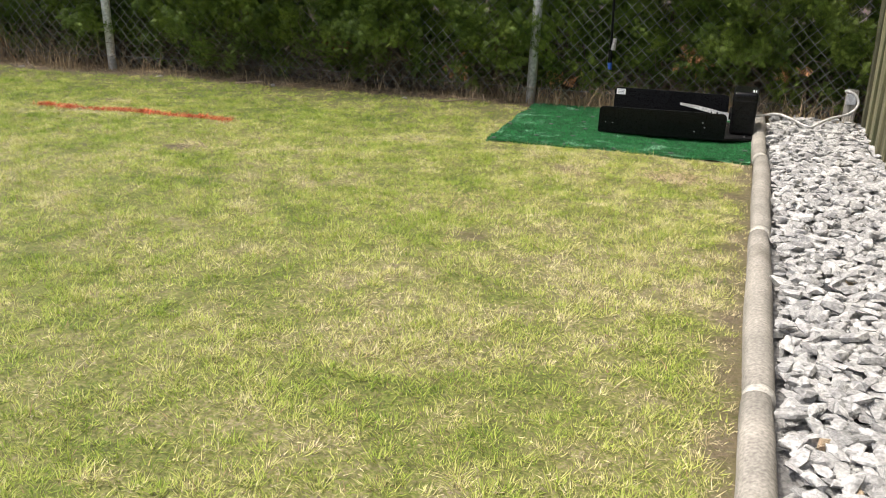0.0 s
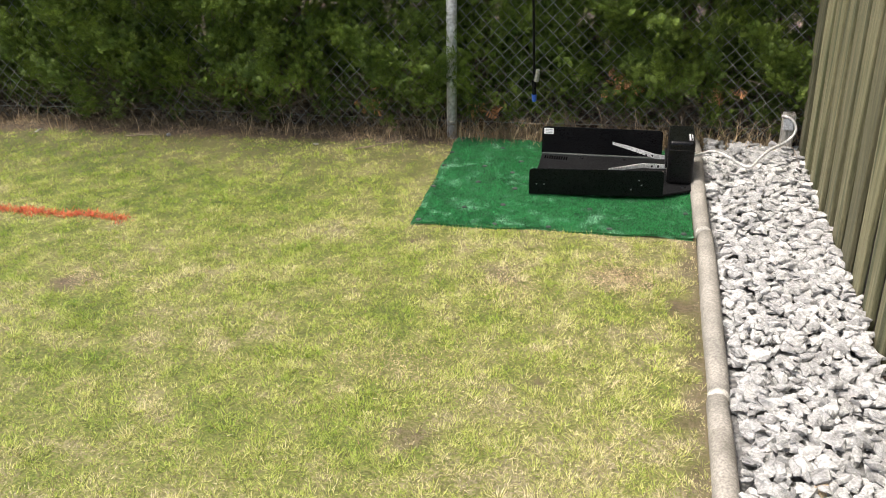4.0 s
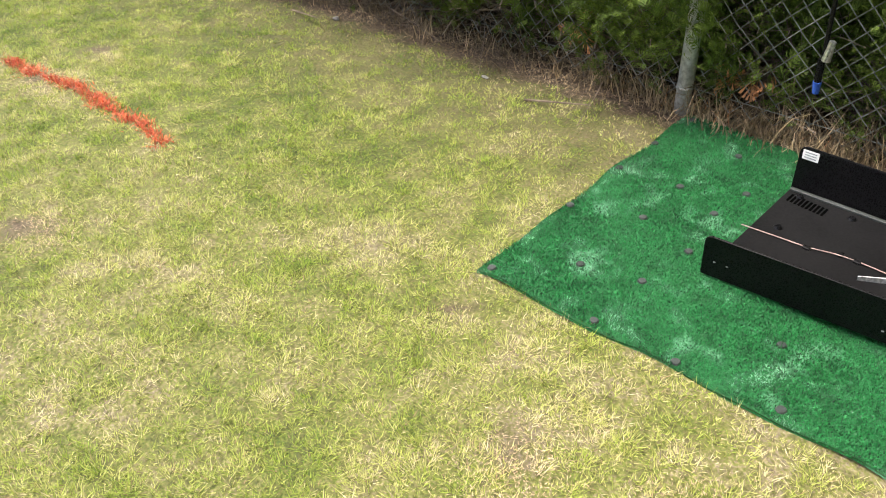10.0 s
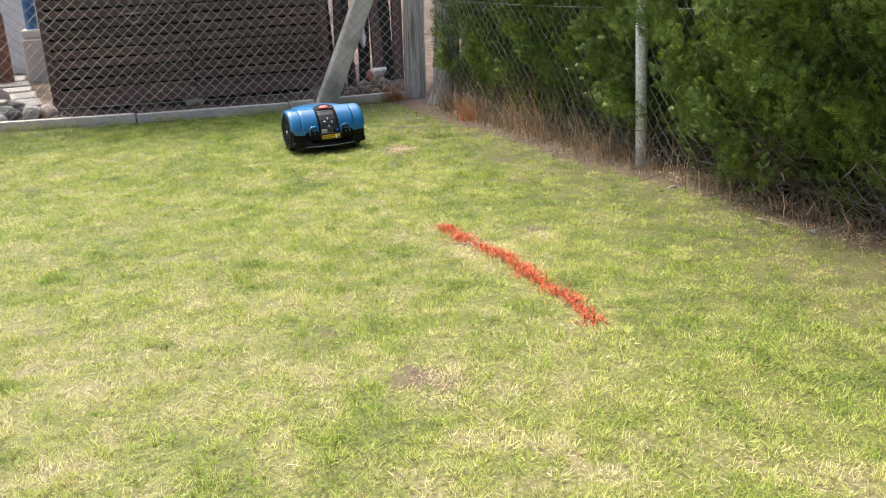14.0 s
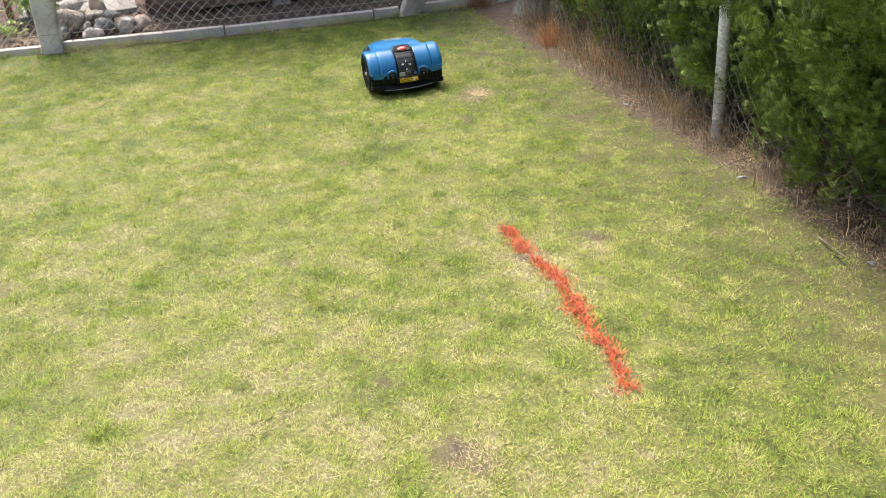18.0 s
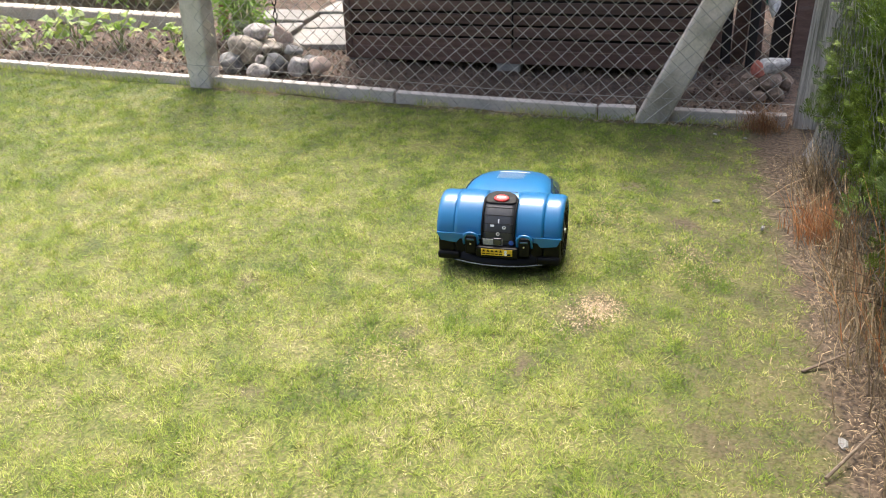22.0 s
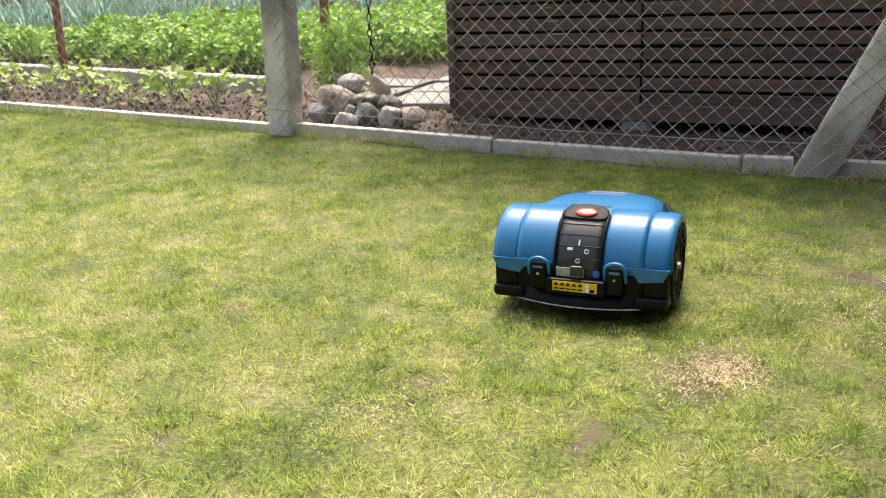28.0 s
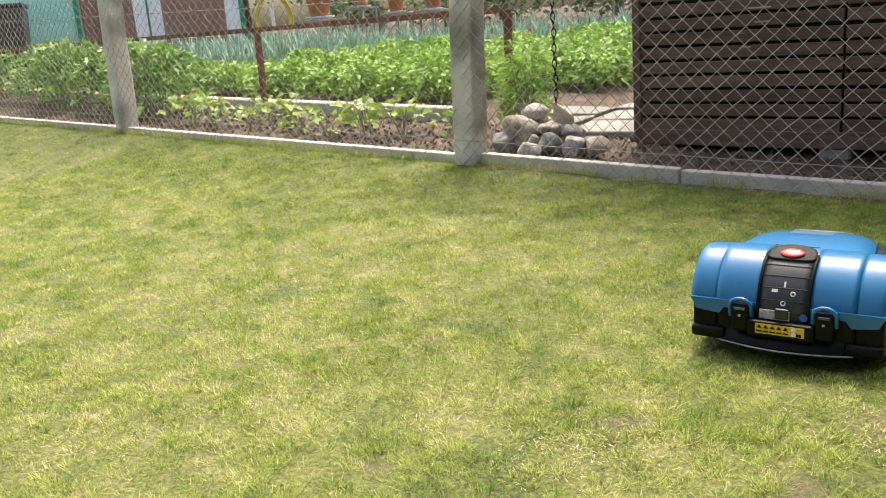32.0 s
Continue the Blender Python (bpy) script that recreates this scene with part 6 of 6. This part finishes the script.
for k, (y, h, w) in enumerate(((3.985, 1.5, 0.07), (4.05, 1.3, 0.05), (4.11, 1.45, 0.07), (4.175, 1.2, 0.045), (4.215, 1.5, 0.03), (4.315, 1.5, 0.09), (4.41, 1.4, 0.085), (4.505, 1.5, 0.09), (4.60, 1.45, 0.085))):
    tagged(part("dark_plank", box(0.03, w, h, (0, 0, h / 2 - 0.05), 0.004), M_SHEDDARK if k % 2 else M_SHED, m=pose(-6.95 - 0.04 * (k % 3), y, 0.0, 1.5 * math.sin(k * 2), 3 * math.sin(k * 4), 8)), "dark wooden plank leaning beside the shed", "plank", "leaning planks")
tube = tagged(part("green_tube", lathe([(0.052, 0.0), (0.052, 1.10), (0.046, 1.11), (0.0, 1.11)]), M_TEAL, smooth=True, m=pose(-8.50, 4.315, 0.02)), "teal green plastic tube with white rings behind the shed corner", "tube")
for z, tall in ((0.235, 0.03), (0.455, 0.012), (0.635, 0.02), (0.665, 0.02)):
    part("white_ring", lathe([(0.0525, z), (0.0545, z + 0.003), (0.0545, z + tall), (0.0525, z + tall + 0.003)]), M_CLOTH, tube, smooth=True)
# added white shape stands in for the bright wedge between the planks
tagged(part("white_sack", boulder(52, 0.03, 0.03, 0.13), M_CLOTH, smooth=True, m=pose(-6.78, 4.245, 0.42, 8, 0, 0)), "white shape added for the bright gap between the planks", "sack")
tagged(part("crumpled_cloth", boulder(31, 0.045, 0.070, 0.035), M_CLOTH, smooth=True, m=pose(-6.46, 4.265, 0.150, 14, 12, 10)), "crumpled dirty white cloth on the rubble", "cloth")
for k, (x, y, z, s) in enumerate([(-6.45, 4.25, 0.08, 0.055), (-6.42, 4.15, 0.035, 0.045), (-6.55, 4.17, 0.05, 0.045), (-6.36, 4.29, 0.03, 0.04), (-6.50, 4.32, 0.06, 0.05), (-6.36, 4.21, 0.025, 0.035), (-6.46, 4.20, 0.05, 0.04)]):
    tagged(part("rubble_stone", boulder(40 + k, s, s * 0.9, s * 0.75), M_RUBBLE, smooth=False, m=pose(x, y, z, 30 * math.sin(k * 2), 20 * math.cos(k), 50 * k)), "dark brown rubble stone in the fence corner", "stone", "corner rubble")
tagged(part("clay_shard", boulder(33, 0.012, 0.030, 0.038), M_SHARD, smooth=True, m=pose(-6.425, 4.195, 0.135, 15, 0, 0)), "faded red clay shard lying on the rubble", "shard")
# ---- stones of the gravel bed ----
def stone_mesh(seed, flat):
    q = np.random.default_rng(seed)
    bm = bmesh.new()
    pts = q.normal(size=(15, 3))
    pts /= (0.45 * np.linalg.norm(pts, axis=1) + 0.55 * 1.15 * np.abs(pts).max(axis=1))[:, None]
    pts *= q.uniform(0.85, 1.0, 15)[:, None] * [1.0, q.uniform(0.45, 0.72), flat]
    pts[:, 2] = np.clip(pts[:, 2], -flat * 0.66, flat * 0.66)
    vs = [bm.verts.new(p) for p in pts]
    bmesh.ops.convex_hull(bm, input=vs)
    for v in [v for v in bm.verts if not v.link_faces]:
        bm.verts.remove(v)
    me = bpy.data.meshes.new("stone")
    bm.to_mesh(me)
    bm.free()
    me.materials.append(M_STONE)
    return me


stone_kinds = [stone_mesh(300 + k, 0.30 + 0.025 * (k % 8)) for k in range(16)]
ochre = stone_kinds[3].copy()
ochre.materials.clear()
ochre.materials.append(M_OCHRE)
q = np.random.default_rng(21)


def stone_places():
    for layer, z, count in ((0, 0.010, 3000), (1, 0.026, 3300), (2, 0.036, 900)):
        for k in range(count):
            x, y = q.uniform(0.380, 0.772), q.uniform(-1.6, 4.70)
            s = q.uniform(0.018, 0.037) * (1.25 if q.random() < 0.12 else 1)
            yield layer, x, y, z + q.uniform(-0.006, 0.008), s


def stone_pose(x, y, z, s):
    tilt = 10
    return Matrix.Translation((x, y, z)) @ Euler((radians(q.normal(0, tilt)), radians(q.normal(0, tilt)), q.uniform(0, 6.28))).to_matrix().to_4x4() @ Matrix.Diagonal((s, s * q.uniform(0.85, 1.15), s * q.uniform(0.9, 1.3), 1))


tri_cache = []
for me in stone_kinds:
    v = np.empty(len(me.vertices) * 3, np.float32)
    me.vertices.foreach_get("co", v)
    f = np.array([p.vertices[:] for p in me.polygons if len(p.vertices) == 3], np.int32)
    tri_cache.append((v.reshape(-1, 3), f))
singles, chunks = 0, []
for layer, x, y, z, s in stone_places():
    m = stone_pose(x, y, z, s)
    k = int(q.integers(16))
    if layer > 0 and 1.35 < y < 2.75 and singles < 300:
        o = part("stone", ochre if q.random() < 0.03 else stone_kinds[k], None, bed, m=m)
        singles += 1
    else:
        v, f = tri_cache[k]
        a = np.array(m)
        chunks.append((v @ a[:3, :3].T + a[:3, 3], f))
tagged(part("loose_stones", joined("loose_stones", chunks, M_STONES), None, bed, "broken pale grey stones"), kind="stuff")


# crumbs of soil in the neighbour's beds
chunks = []
for k in range(2600):
    x, y = -6.07 - 0.95 * q.random() ** 1.2, q.uniform(-2.2, 4.3)
    z = float(ground_z(np.array(x), np.array(y)))
    sz = q.uniform(0.006, 0.020)
    v, f = tri_cache[int(q.integers(16))]
    a = np.array(Matrix.Translation((x, y, z + 0.2 * sz)) @ Euler(tuple(q.uniform(0, 6.28, 3))).to_matrix().to_4x4() @ Matrix.Diagonal((sz, sz, sz * 1.6, 1)))
    chunks.append((v @ a[:3, :3].T + a[:3, 3], f))
tagged(new("soil_crumbs", joined("soil_crumbs", chunks, M_CLOD)), "loose brown crumbs of garden soil", "soil", kind="stuff")


# ---- grass ----
def blades(x, y, z, length, lean, width, r2):
    n = len(x)
    th = r2.uniform(0, 2 * math.pi, n)
    o = np.stack([np.cos(th), np.sin(th), np.zeros(n)], 1)
    ph = th + math.pi / 2 + r2.normal(0, 0.5, n)
    s = np.stack([np.cos(ph), np.sin(ph), np.zeros(n)], 1) * (width / 2)[:, None]
    p = np.stack([x, y, z], 1)
    up = np.array([0, 0, 1.0])
    mid = p + (o * np.sin(lean * 0.75)[:, None] + up * np.cos(lean * 0.75)[:, None]) * (length * 0.5)[:, None]
    tip = mid + (o * np.sin(lean * 1.25)[:, None] + up * np.cos(lean * 1.25)[:, None]) * (length * 0.55)[:, None]
    v = np.stack([p, mid + s, tip, mid - s], 1).reshape(-1, 3)
    f = np.array([[0, 1, 3], [1, 2, 3]])
    return v, (f[None] + 4 * np.arange(n)[:, None, None]).reshape(-1, 3)


def slivers(x, y, z, length, lean, width, th, r2):
    """Cut blades: one tapering sliver each, leaning towards th."""
    tip = np.stack([x + np.cos(th) * np.sin(lean) * length, y + np.sin(th) * np.sin(lean) * length, z + np.cos(lean) * length], 1)
    ph = th + math.pi / 2 + r2.normal(0, 0.4, len(x))
    s = np.stack([np.cos(ph), np.sin(ph), r2.normal(0, 0.3, len(x))], 1) * (width / 2)[:, None]
    p = np.stack([x, y, z], 1)
    return np.stack([p - s, p + s, tip], 1).reshape(-1, 3), np.arange(3 * len(x)).reshape(-1, 3)


def clipped(x, y, z, length, lean, width, r2):
    return slivers(x, y, z, length, lean, width, r2.uniform(0, 2 * math.pi, len(x)), r2)


def stalks(x, y, z, height, width, r2, wild=0.5):
    """Long dead stalks that bend and break over."""
    n = len(x)
    p = np.stack([x, y, z], 1)
    d = r2.normal(size=(n, 3)) * [0.28, 0.22, 0] + [0, -0.08, 1.0]
    ph = r2.uniform(0, 2 * math.pi, n)
    s = np.stack([np.cos(ph), np.sin(ph), np.zeros(n)], 1) * (width / 2)[:, None]
    rows = [p - s, p + s]
    for k in range(4):
        d = d / np.linalg.norm(d, axis=1)[:, None]
        p = p + d * (height / 4)[:, None]
        p[:, 2] = np.maximum(p[:, 2], z + 0.004)
        taper = 1 - 0.22 * (k + 1)
        rows += [p - s * taper, p + s * taper]
        kink = np.where(r2.random(n) < 0.25, 1.3, 0.4)[:, None]
        d = d + r2.normal(size=(n, 3)) * [wild, wild * 0.6, wild * 0.6] * kink + [0, -0.03, -0.12]
    v = np.stack(rows, 1).reshape(-1, 3)
    f = np.array([[2 * k, 2 * k + 1, 2 * k + 3, 2 * k + 2] for k in range(4)])
    return v, (f[None] + 10 * np.arange(n)[:, None, None]).reshape(-1, 4)


def scatter(n, x0, x1, y0, y1, r2):
    return r2.uniform(x0, x1, n), r2.uniform(y0, y1, n)


r2 = np.random.default_rng(77)
RED = [(-1.86, 3.488), (-2.05, 3.515), (-2.25, 3.50), (-2.45, 3.515), (-2.65, 3.475), (-2.83, 3.455)]


def red_dist(x, y):
    cx = np.clip(x, RED[-1][0], RED[0][0])
    yy = np.interp(-cx, [-p[0] for p in RED], [p[1] for p in RED])
    return np.hypot(x - cx, y - yy)


MX, MY = -4.64, 3.425       # the middle of the mower


def grassy(x, y):
    """Where blades may stand: not under the mat or the mower."""
    return (y < fence_y(x) + 0.02) & ~((x > -0.75) & (y > 3.665) & (x < 0.3)) & ~((np.abs(x - MX) < 0.22) & (np.abs(y - MY) < 0.15))


def tufts(n, x0, x1, y0, y1, most, coarse=1.0):
    """n tufts of grass, each with its own size, lie and colour value: arrays for every blade."""
    x, y = r2.uniform(x0, x1, n), r2.uniform(y0, y1, n)
    b = bareness(x, y, True)
    thick = 0.6 * value_noise(x, y, 0.11, 31) + 0.4 * value_noise(x + 0.5, y, 0.037, 32)
    keep = (r2.random(n) > b * 1.02) & (r2.random(n) < 0.34 + 1.1 * thick)
    x, y, b, thick = x[keep], y[keep], b[keep], thick[keep]
    # dry mixes real dry patches with the painted shade tint
    dry = dryness_and_shade(x, y) + r2.normal(0, 0.085, len(x)) + 0.20 * b * (fence_y(x) - y > 1.0)
    big = np.clip(r2.lognormal(0, 0.30, len(x)), 0.5, 2.0) * (0.72 + 0.55 * thick) * (1 - 0.35 * b)
    for gx_, gy_, gr_ in GREEN_TUFTS:
        inside = np.hypot(x - gx_, y - gy_) < gr_
        big, dry = np.where(inside, big * 1.45, big), np.where(inside, 0.05, dry)
    count = np.clip((r2.uniform(0.45, 1.2, len(x)) * most * big).astype(int), 3, None)
    lie = r2.uniform(0, 2 * math.pi, len(x))
    rep_ = lambda a: np.repeat(a, count)
    m = int(count.sum())
    th = r2.uniform(0, 2 * math.pi, m)
    rad = np.sqrt(r2.random(m))
    spread = rep_(big) * 0.011 * coarse
    bx, by = rep_(x) + rad * spread * np.cos(th), rep_(y) + rad * spread * np.sin(th)
    dx, dy = np.cos(th) * rad + 0.55 * np.cos(rep_(lie)) + r2.normal(0, 0.35, m), np.sin(th) * rad + 0.55 * np.sin(rep_(lie)) + r2.normal(0, 0.35, m)
    lean = np.clip(0.45 + 0.75 * rad + r2.normal(0, 0.25, m), 0.15, 1.5)
    length = r2.uniform(0.009, 0.023, m) * rep_(big) ** 0.7
    d = rep_(dry) + r2.normal(0, 0.13, m)
    d = np.where(r2.random(m) < 0.03, 1.0, np.clip(d, 0, 0.93))
    wd = r2.uniform(0.0012, 0.0026, m) * coarse
    ok = grassy(bx, by) & (bx > -5.972) & (bx < 0.303)
    return [a[ok] for a in (bx, by, length, lean, wd, np.arctan2(dy, dx), d)]


x, y, ln, lean, wd, th, dry = (np.concatenate(c3) for c3 in zip(
    tufts(92000, -5.97, 0.303, 1.25, 4.72, 14), tufts(23000, -5.97, -2.6, -0.8, 1.25, 14, 1.1), tufts(2500, -2.6, -1.4, -0.2, 1.25, 14, 1.3), tufts(9000, -5.97, -3.2, -4.5, -0.8, 13, 1.6), tufts(7500, -1.4, 0.303, 0.2, 1.25, 14)))
z = lawn_z(x, y) - 0.002
isred = red_dist(x, y) + r2.normal(0, 0.014, len(x)) + 0.010 * np.sin(x * 31) < 0.023
isred &= r2.random(len(x)) < 0.8
g = ~isred
me = fast_mesh("grass", *slivers(x[g], y[g], z[g], ln[g], lean[g], wd[g], th[g], r2), M_BLADE)
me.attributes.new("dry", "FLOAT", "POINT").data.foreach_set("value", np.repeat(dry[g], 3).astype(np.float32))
tagged(part("grass", me, None, lawn, "short mown grass blades in small tufts"), kind="stuff")
redx, redy = x[isred], y[isred]
more = 1300
t = r2.uniform(-2.84, -1.85, more)
ty = np.interp(-t, [-p[0] for p in RED], [p[1] for p in RED]) + r2.normal(0, 0.011, more)
rx, ry = np.concatenate([redx, t]), np.concatenate([redy, ty])
n3 = len(rx)
red_ob = new("red_marking_line", fast_mesh("red_marking_line", *blades(rx, ry, lawn_z(rx, ry) - 0.002, r2.uniform(0.014, 0.030, n3), r2.uniform(0.5, 1.3, n3), r2.uniform(0.002, 0.0036, n3), r2), M_RED))
tagged(red_ob, "line of red spray paint across the grass blades", "marking", kind="stuff")

n = 90000
x, y = scatter(n, -5.96, 0.30, 1.0, 4.4, r2)
keep = (dryness_and_shade(x, y) + 0.5 * (value_noise(x, y, 0.03, 42) - 0.5) > r2.uniform(0.42, 0.80, n)) & grassy(x, y)
x, y = x[keep], y[keep]
n = len(x)
tagged(part("clippings", fast_mesh("clippings", *clipped(x, y, lawn_z(x, y) + r2.uniform(0.003, 0.012, n), r2.uniform(0.008, 0.022, n), r2.uniform(1.3, 1.6, n), r2.uniform(0.0009, 0.0018, n), r2), M_CLIP), None, lawn, "dry straw-coloured grass clippings"), kind="stuff")

# longer grass that the mower misses along the fence's base
n = 5200
y = r2.uniform(-3.5, 4.25, n)
x = -5.972 + np.abs(r2.normal(0, 0.014, n))
keep = value_noise(x * 0, y, 0.16, 61) + 0.3 * r2.random(n) > 0.52
x, y = x[keep], y[keep]
n = len(x)
me = fast_mesh("uncut_grass", *blades(x, y, lawn_z(x, y) - 0.002, r2.uniform(0.02, 0.055, n), r2.uniform(0.2, 1.0, n), r2.uniform(0.002, 0.0036, n), r2), M_BLADE)
me.attributes.new("dry", "FLOAT", "POINT").data.foreach_set("value", np.repeat(np.clip(0.30 + 0.5 * (value_noise(x * 0, y, 0.4, 62) - 0.4) + r2.normal(0, 0.15, n), 0, 0.9), 4).astype(np.float32))
tagged(part("uncut_grass", me, None, lawn, "longer grass along the fence's base stones"), kind="stuff")

n = 2600
y = 1.35 + 2.95 * r2.random(n)
x = -5.972 + np.abs(r2.normal(0, 0.03, n))
keep = value_noise(x * 0 + 3.3, y, 0.11, 63) > 0.32
x, y = x[keep], y[keep]
n = len(x)
tagged(part("dry_edge", fast_mesh("dry_edge", *clipped(x, y, lawn_z(x, y) + 0.004, r2.uniform(0.012, 0.03, n), r2.uniform(1.1, 1.55, n), r2.uniform(0.0012, 0.0022, n), r2), M_STRAW), None, lawn, "dead straw along the fence's base stones"), kind="stuff")

# dead straw-coloured patches
for cx, cy, cr, n in ((-4.265, 3.752, 0.042, 1200), (-4.2, 3.70, 0.06, 400), (0.06, 3.36, 0.075, 2600), (-2.60, 3.44, 0.09, 900), (-1.70, 3.05, 0.07, 600), (-0.30, 3.25, 0.08, 800), (-3.9, 3.25, 0.08, 500), (-4.62, 3.98, 0.09, 700), (-0.55, 2.75, 0.09, 800), (-4.9, 3.7, 0.1, 700)):
    x, y = cx + r2.normal(0, cr, n), cy + r2.normal(0, cr * 0.8, n)
    keep = np.hypot(x - cx, y - cy) < 2.2 * cr
    x, y = x[keep], y[keep]
    n = len(x)
    tagged(new("straw_patch", fast_mesh("straw_patch", *clipped(x, y, lawn_z(x, y) + r2.uniform(0.003, 0.009, n), r2.uniform(0.005, 0.012, n), r2.uniform(1.0, 1.6, n), r2.uniform(0.001, 0.002, n), r2), M_STRAW)), "dead straw-coloured grass patch in the lawn", "dry grass", kind="stuff")

# dry litter and stalks at the hedge's foot
n = 36000
x = r2.uniform(-5.6, 0.75, n)
y = fence_y(x) - np.abs(r2.normal(0, 0.12, n)) + 0.10
keep = ~((x > -0.75) & (x < 0.3) & (y < 4.65))
x, y = x[keep], y[keep]
n = len(x)
litter = new("leaf_litter", fast_mesh("leaf_litter", *blades(x, y, lawn_z(x, y) + 0.003, r2.uniform(0.010, 0.032, n), r2.uniform(1.15, 1.5, n), r2.uniform(0.0011, 0.0028, n), r2), M_LITTER))
tagged(litter, "dry brown needles and leaf litter under the hedge", "leaf litter", kind="stuff")


def stalk_clump(name, cx, width, depth, n, h0, h1, material, label, lean0=0.85):
    x = cx + r2.normal(0, width, n)
    y = fence_y(x) + r2.normal(0.01, depth, n)
    o = new(name, fast_mesh(name, *stalks(x, y, lawn_z(x, y), r2.uniform(h0, h1, n) * r2.uniform(0.6, 1.25, n), r2.uniform(0.0022, 0.0055, n), r2, 0.6 * lean0), material))
    return tagged(o, label, "dry grass", kind="stuff")


stalk_clump("dry_grass", -4.45, 0.36, 0.06, 620, 0.06, 0.36, M_STALK, "tall dry brown grass standing in the fence", 1.5)
stalk_clump("dry_grass", -5.25, 0.14, 0.04, 240, 0.06, 0.26, M_STALK, "tall dry brown grass standing in the fence")
stalk_clump("dry_grass", -3.55, 0.3, 0.06, 360, 0.05, 0.26, M_STALK, "dry brown grass standing in the fence", 1.5)
stalk_clump("dry_grass", -2.2, 0.9, 0.07, 620, 0.03, 0.15, M_STALK, "short dry grass at the hedge's foot")
stalk_clump("dry_grass", -0.62, 0.32, 0.045, 800, 0.04, 0.20, M_STALK, "dry brown grass tangled at the hedge's foot", 1.3)
stalk_clump("dry_grass", 0.25, 0.40, 0.06, 900, 0.04, 0.22, M_STALK, "dry brown grass tangled at the hedge's foot", 1.4)
n = 230
x, y = -4.90 + r2.normal(0, 0.06, n), 4.37 + r2.normal(0, 0.04, n)
tagged(new("orange_grass_tuft", fast_mesh("orange_grass_tuft", *stalks(x, y, lawn_z(x, y), r2.uniform(0.06, 0.20, n), r2.uniform(0.002, 0.004, n), r2, 0.5), M_ORANGE)), "rusty orange dry grass tuft at the fence", "dry grass", kind="stuff")
stalk_clump("orange_grass_tuft", -4.3, 0.16, 0.05, 50, 0.08, 0.42, M_ORANGE, "rusty orange dry grass standing in the fence", 0.7)
stalk_clump("orange_grass_tuft", -0.66, 0.12, 0.03, 22, 0.04, 0.12, M_ORANGE, "rusty orange dry grass at the hedge's foot", 0.9)
n = 520
x, y = -5.93 + r2.normal(0, 0.035, n), 4.22 + r2.normal(0, 0.04, n)
tagged(new("dry_grass", fast_mesh("dry_grass", *stalks(x, y, lawn_z(x, y), r2.uniform(0.05, 0.17, n), r2.uniform(0.0015, 0.003, n), r2, 0.9), M_RUSTTUFT)), "rusty brown dry weed at the fence corner", "dry grass", kind="stuff")
# browned thuja twigs
for k, (x, z, s) in enumerate([(-0.66, 0.14, 0.045), (-0.03, 0.26, 0.04), (0.42, 0.24, 0.04), (-1.9, 0.22, 0.05), (-1.2, 0.15, 0.04)]):
    m = 16
    pos = np.stack([x + r2.normal(0, s, m), np.full(m, float(fence_y(x)) + 0.05), z + r2.normal(0, s * 0.6, m)], 1)
    v, f = fans(pos, r2.normal(size=(m, 3)) * 0.5 + [0, -0.8, -0.1], r2.uniform(0.04, 0.07, m), r2)
    tagged(new("browned_twig", fast_mesh("browned_twig", v, f, M_ORANGE)), "browned orange thuja twig in the hedge", "twig", kind="stuff")
# loose pebbles and sticks near the fence
for k, (x, y, s) in enumerate([(-3.807, 4.345, 0.026), (-5.83, 4.03, 0.014), (-5.80, 4.15, 0.012), (-1.42, 4.45, 0.02), (-2.9, 4.42, 0.03), (-5.1, 4.05, 0.02), (-4.9, 4.2, 0.018), (-2.2, 4.46, 0.018)]):
    tagged(part("pebble", stone_kinds[k % 16], None, m=pose(x, y, 0.006, 10 * k, 0, 60 * k) @ Matrix.Scale(s, 4)), "small pale pebble on the bare strip", "pebble", "pebbles by the hedge")
for k, (x, y, a, ln2) in enumerate([(-4.12, 4.365, 121, 0.21), (-3.76, 4.37, 140, 0.22), (-2.3, 4.38, -15, 0.2), (-1.1, 4.42, 10, 0.22)]):
    tagged(part("dry_stick", rod((-ln2 / 2, 0, 0.006), (ln2 / 2, 0.02, 0.035), 0.004, 0.002, n=6), M_TWIG, m=pose(x, y, 0.004, 0, 0, a)), "thin dry stick on the bare strip", "stick", "sticks by the hedge")
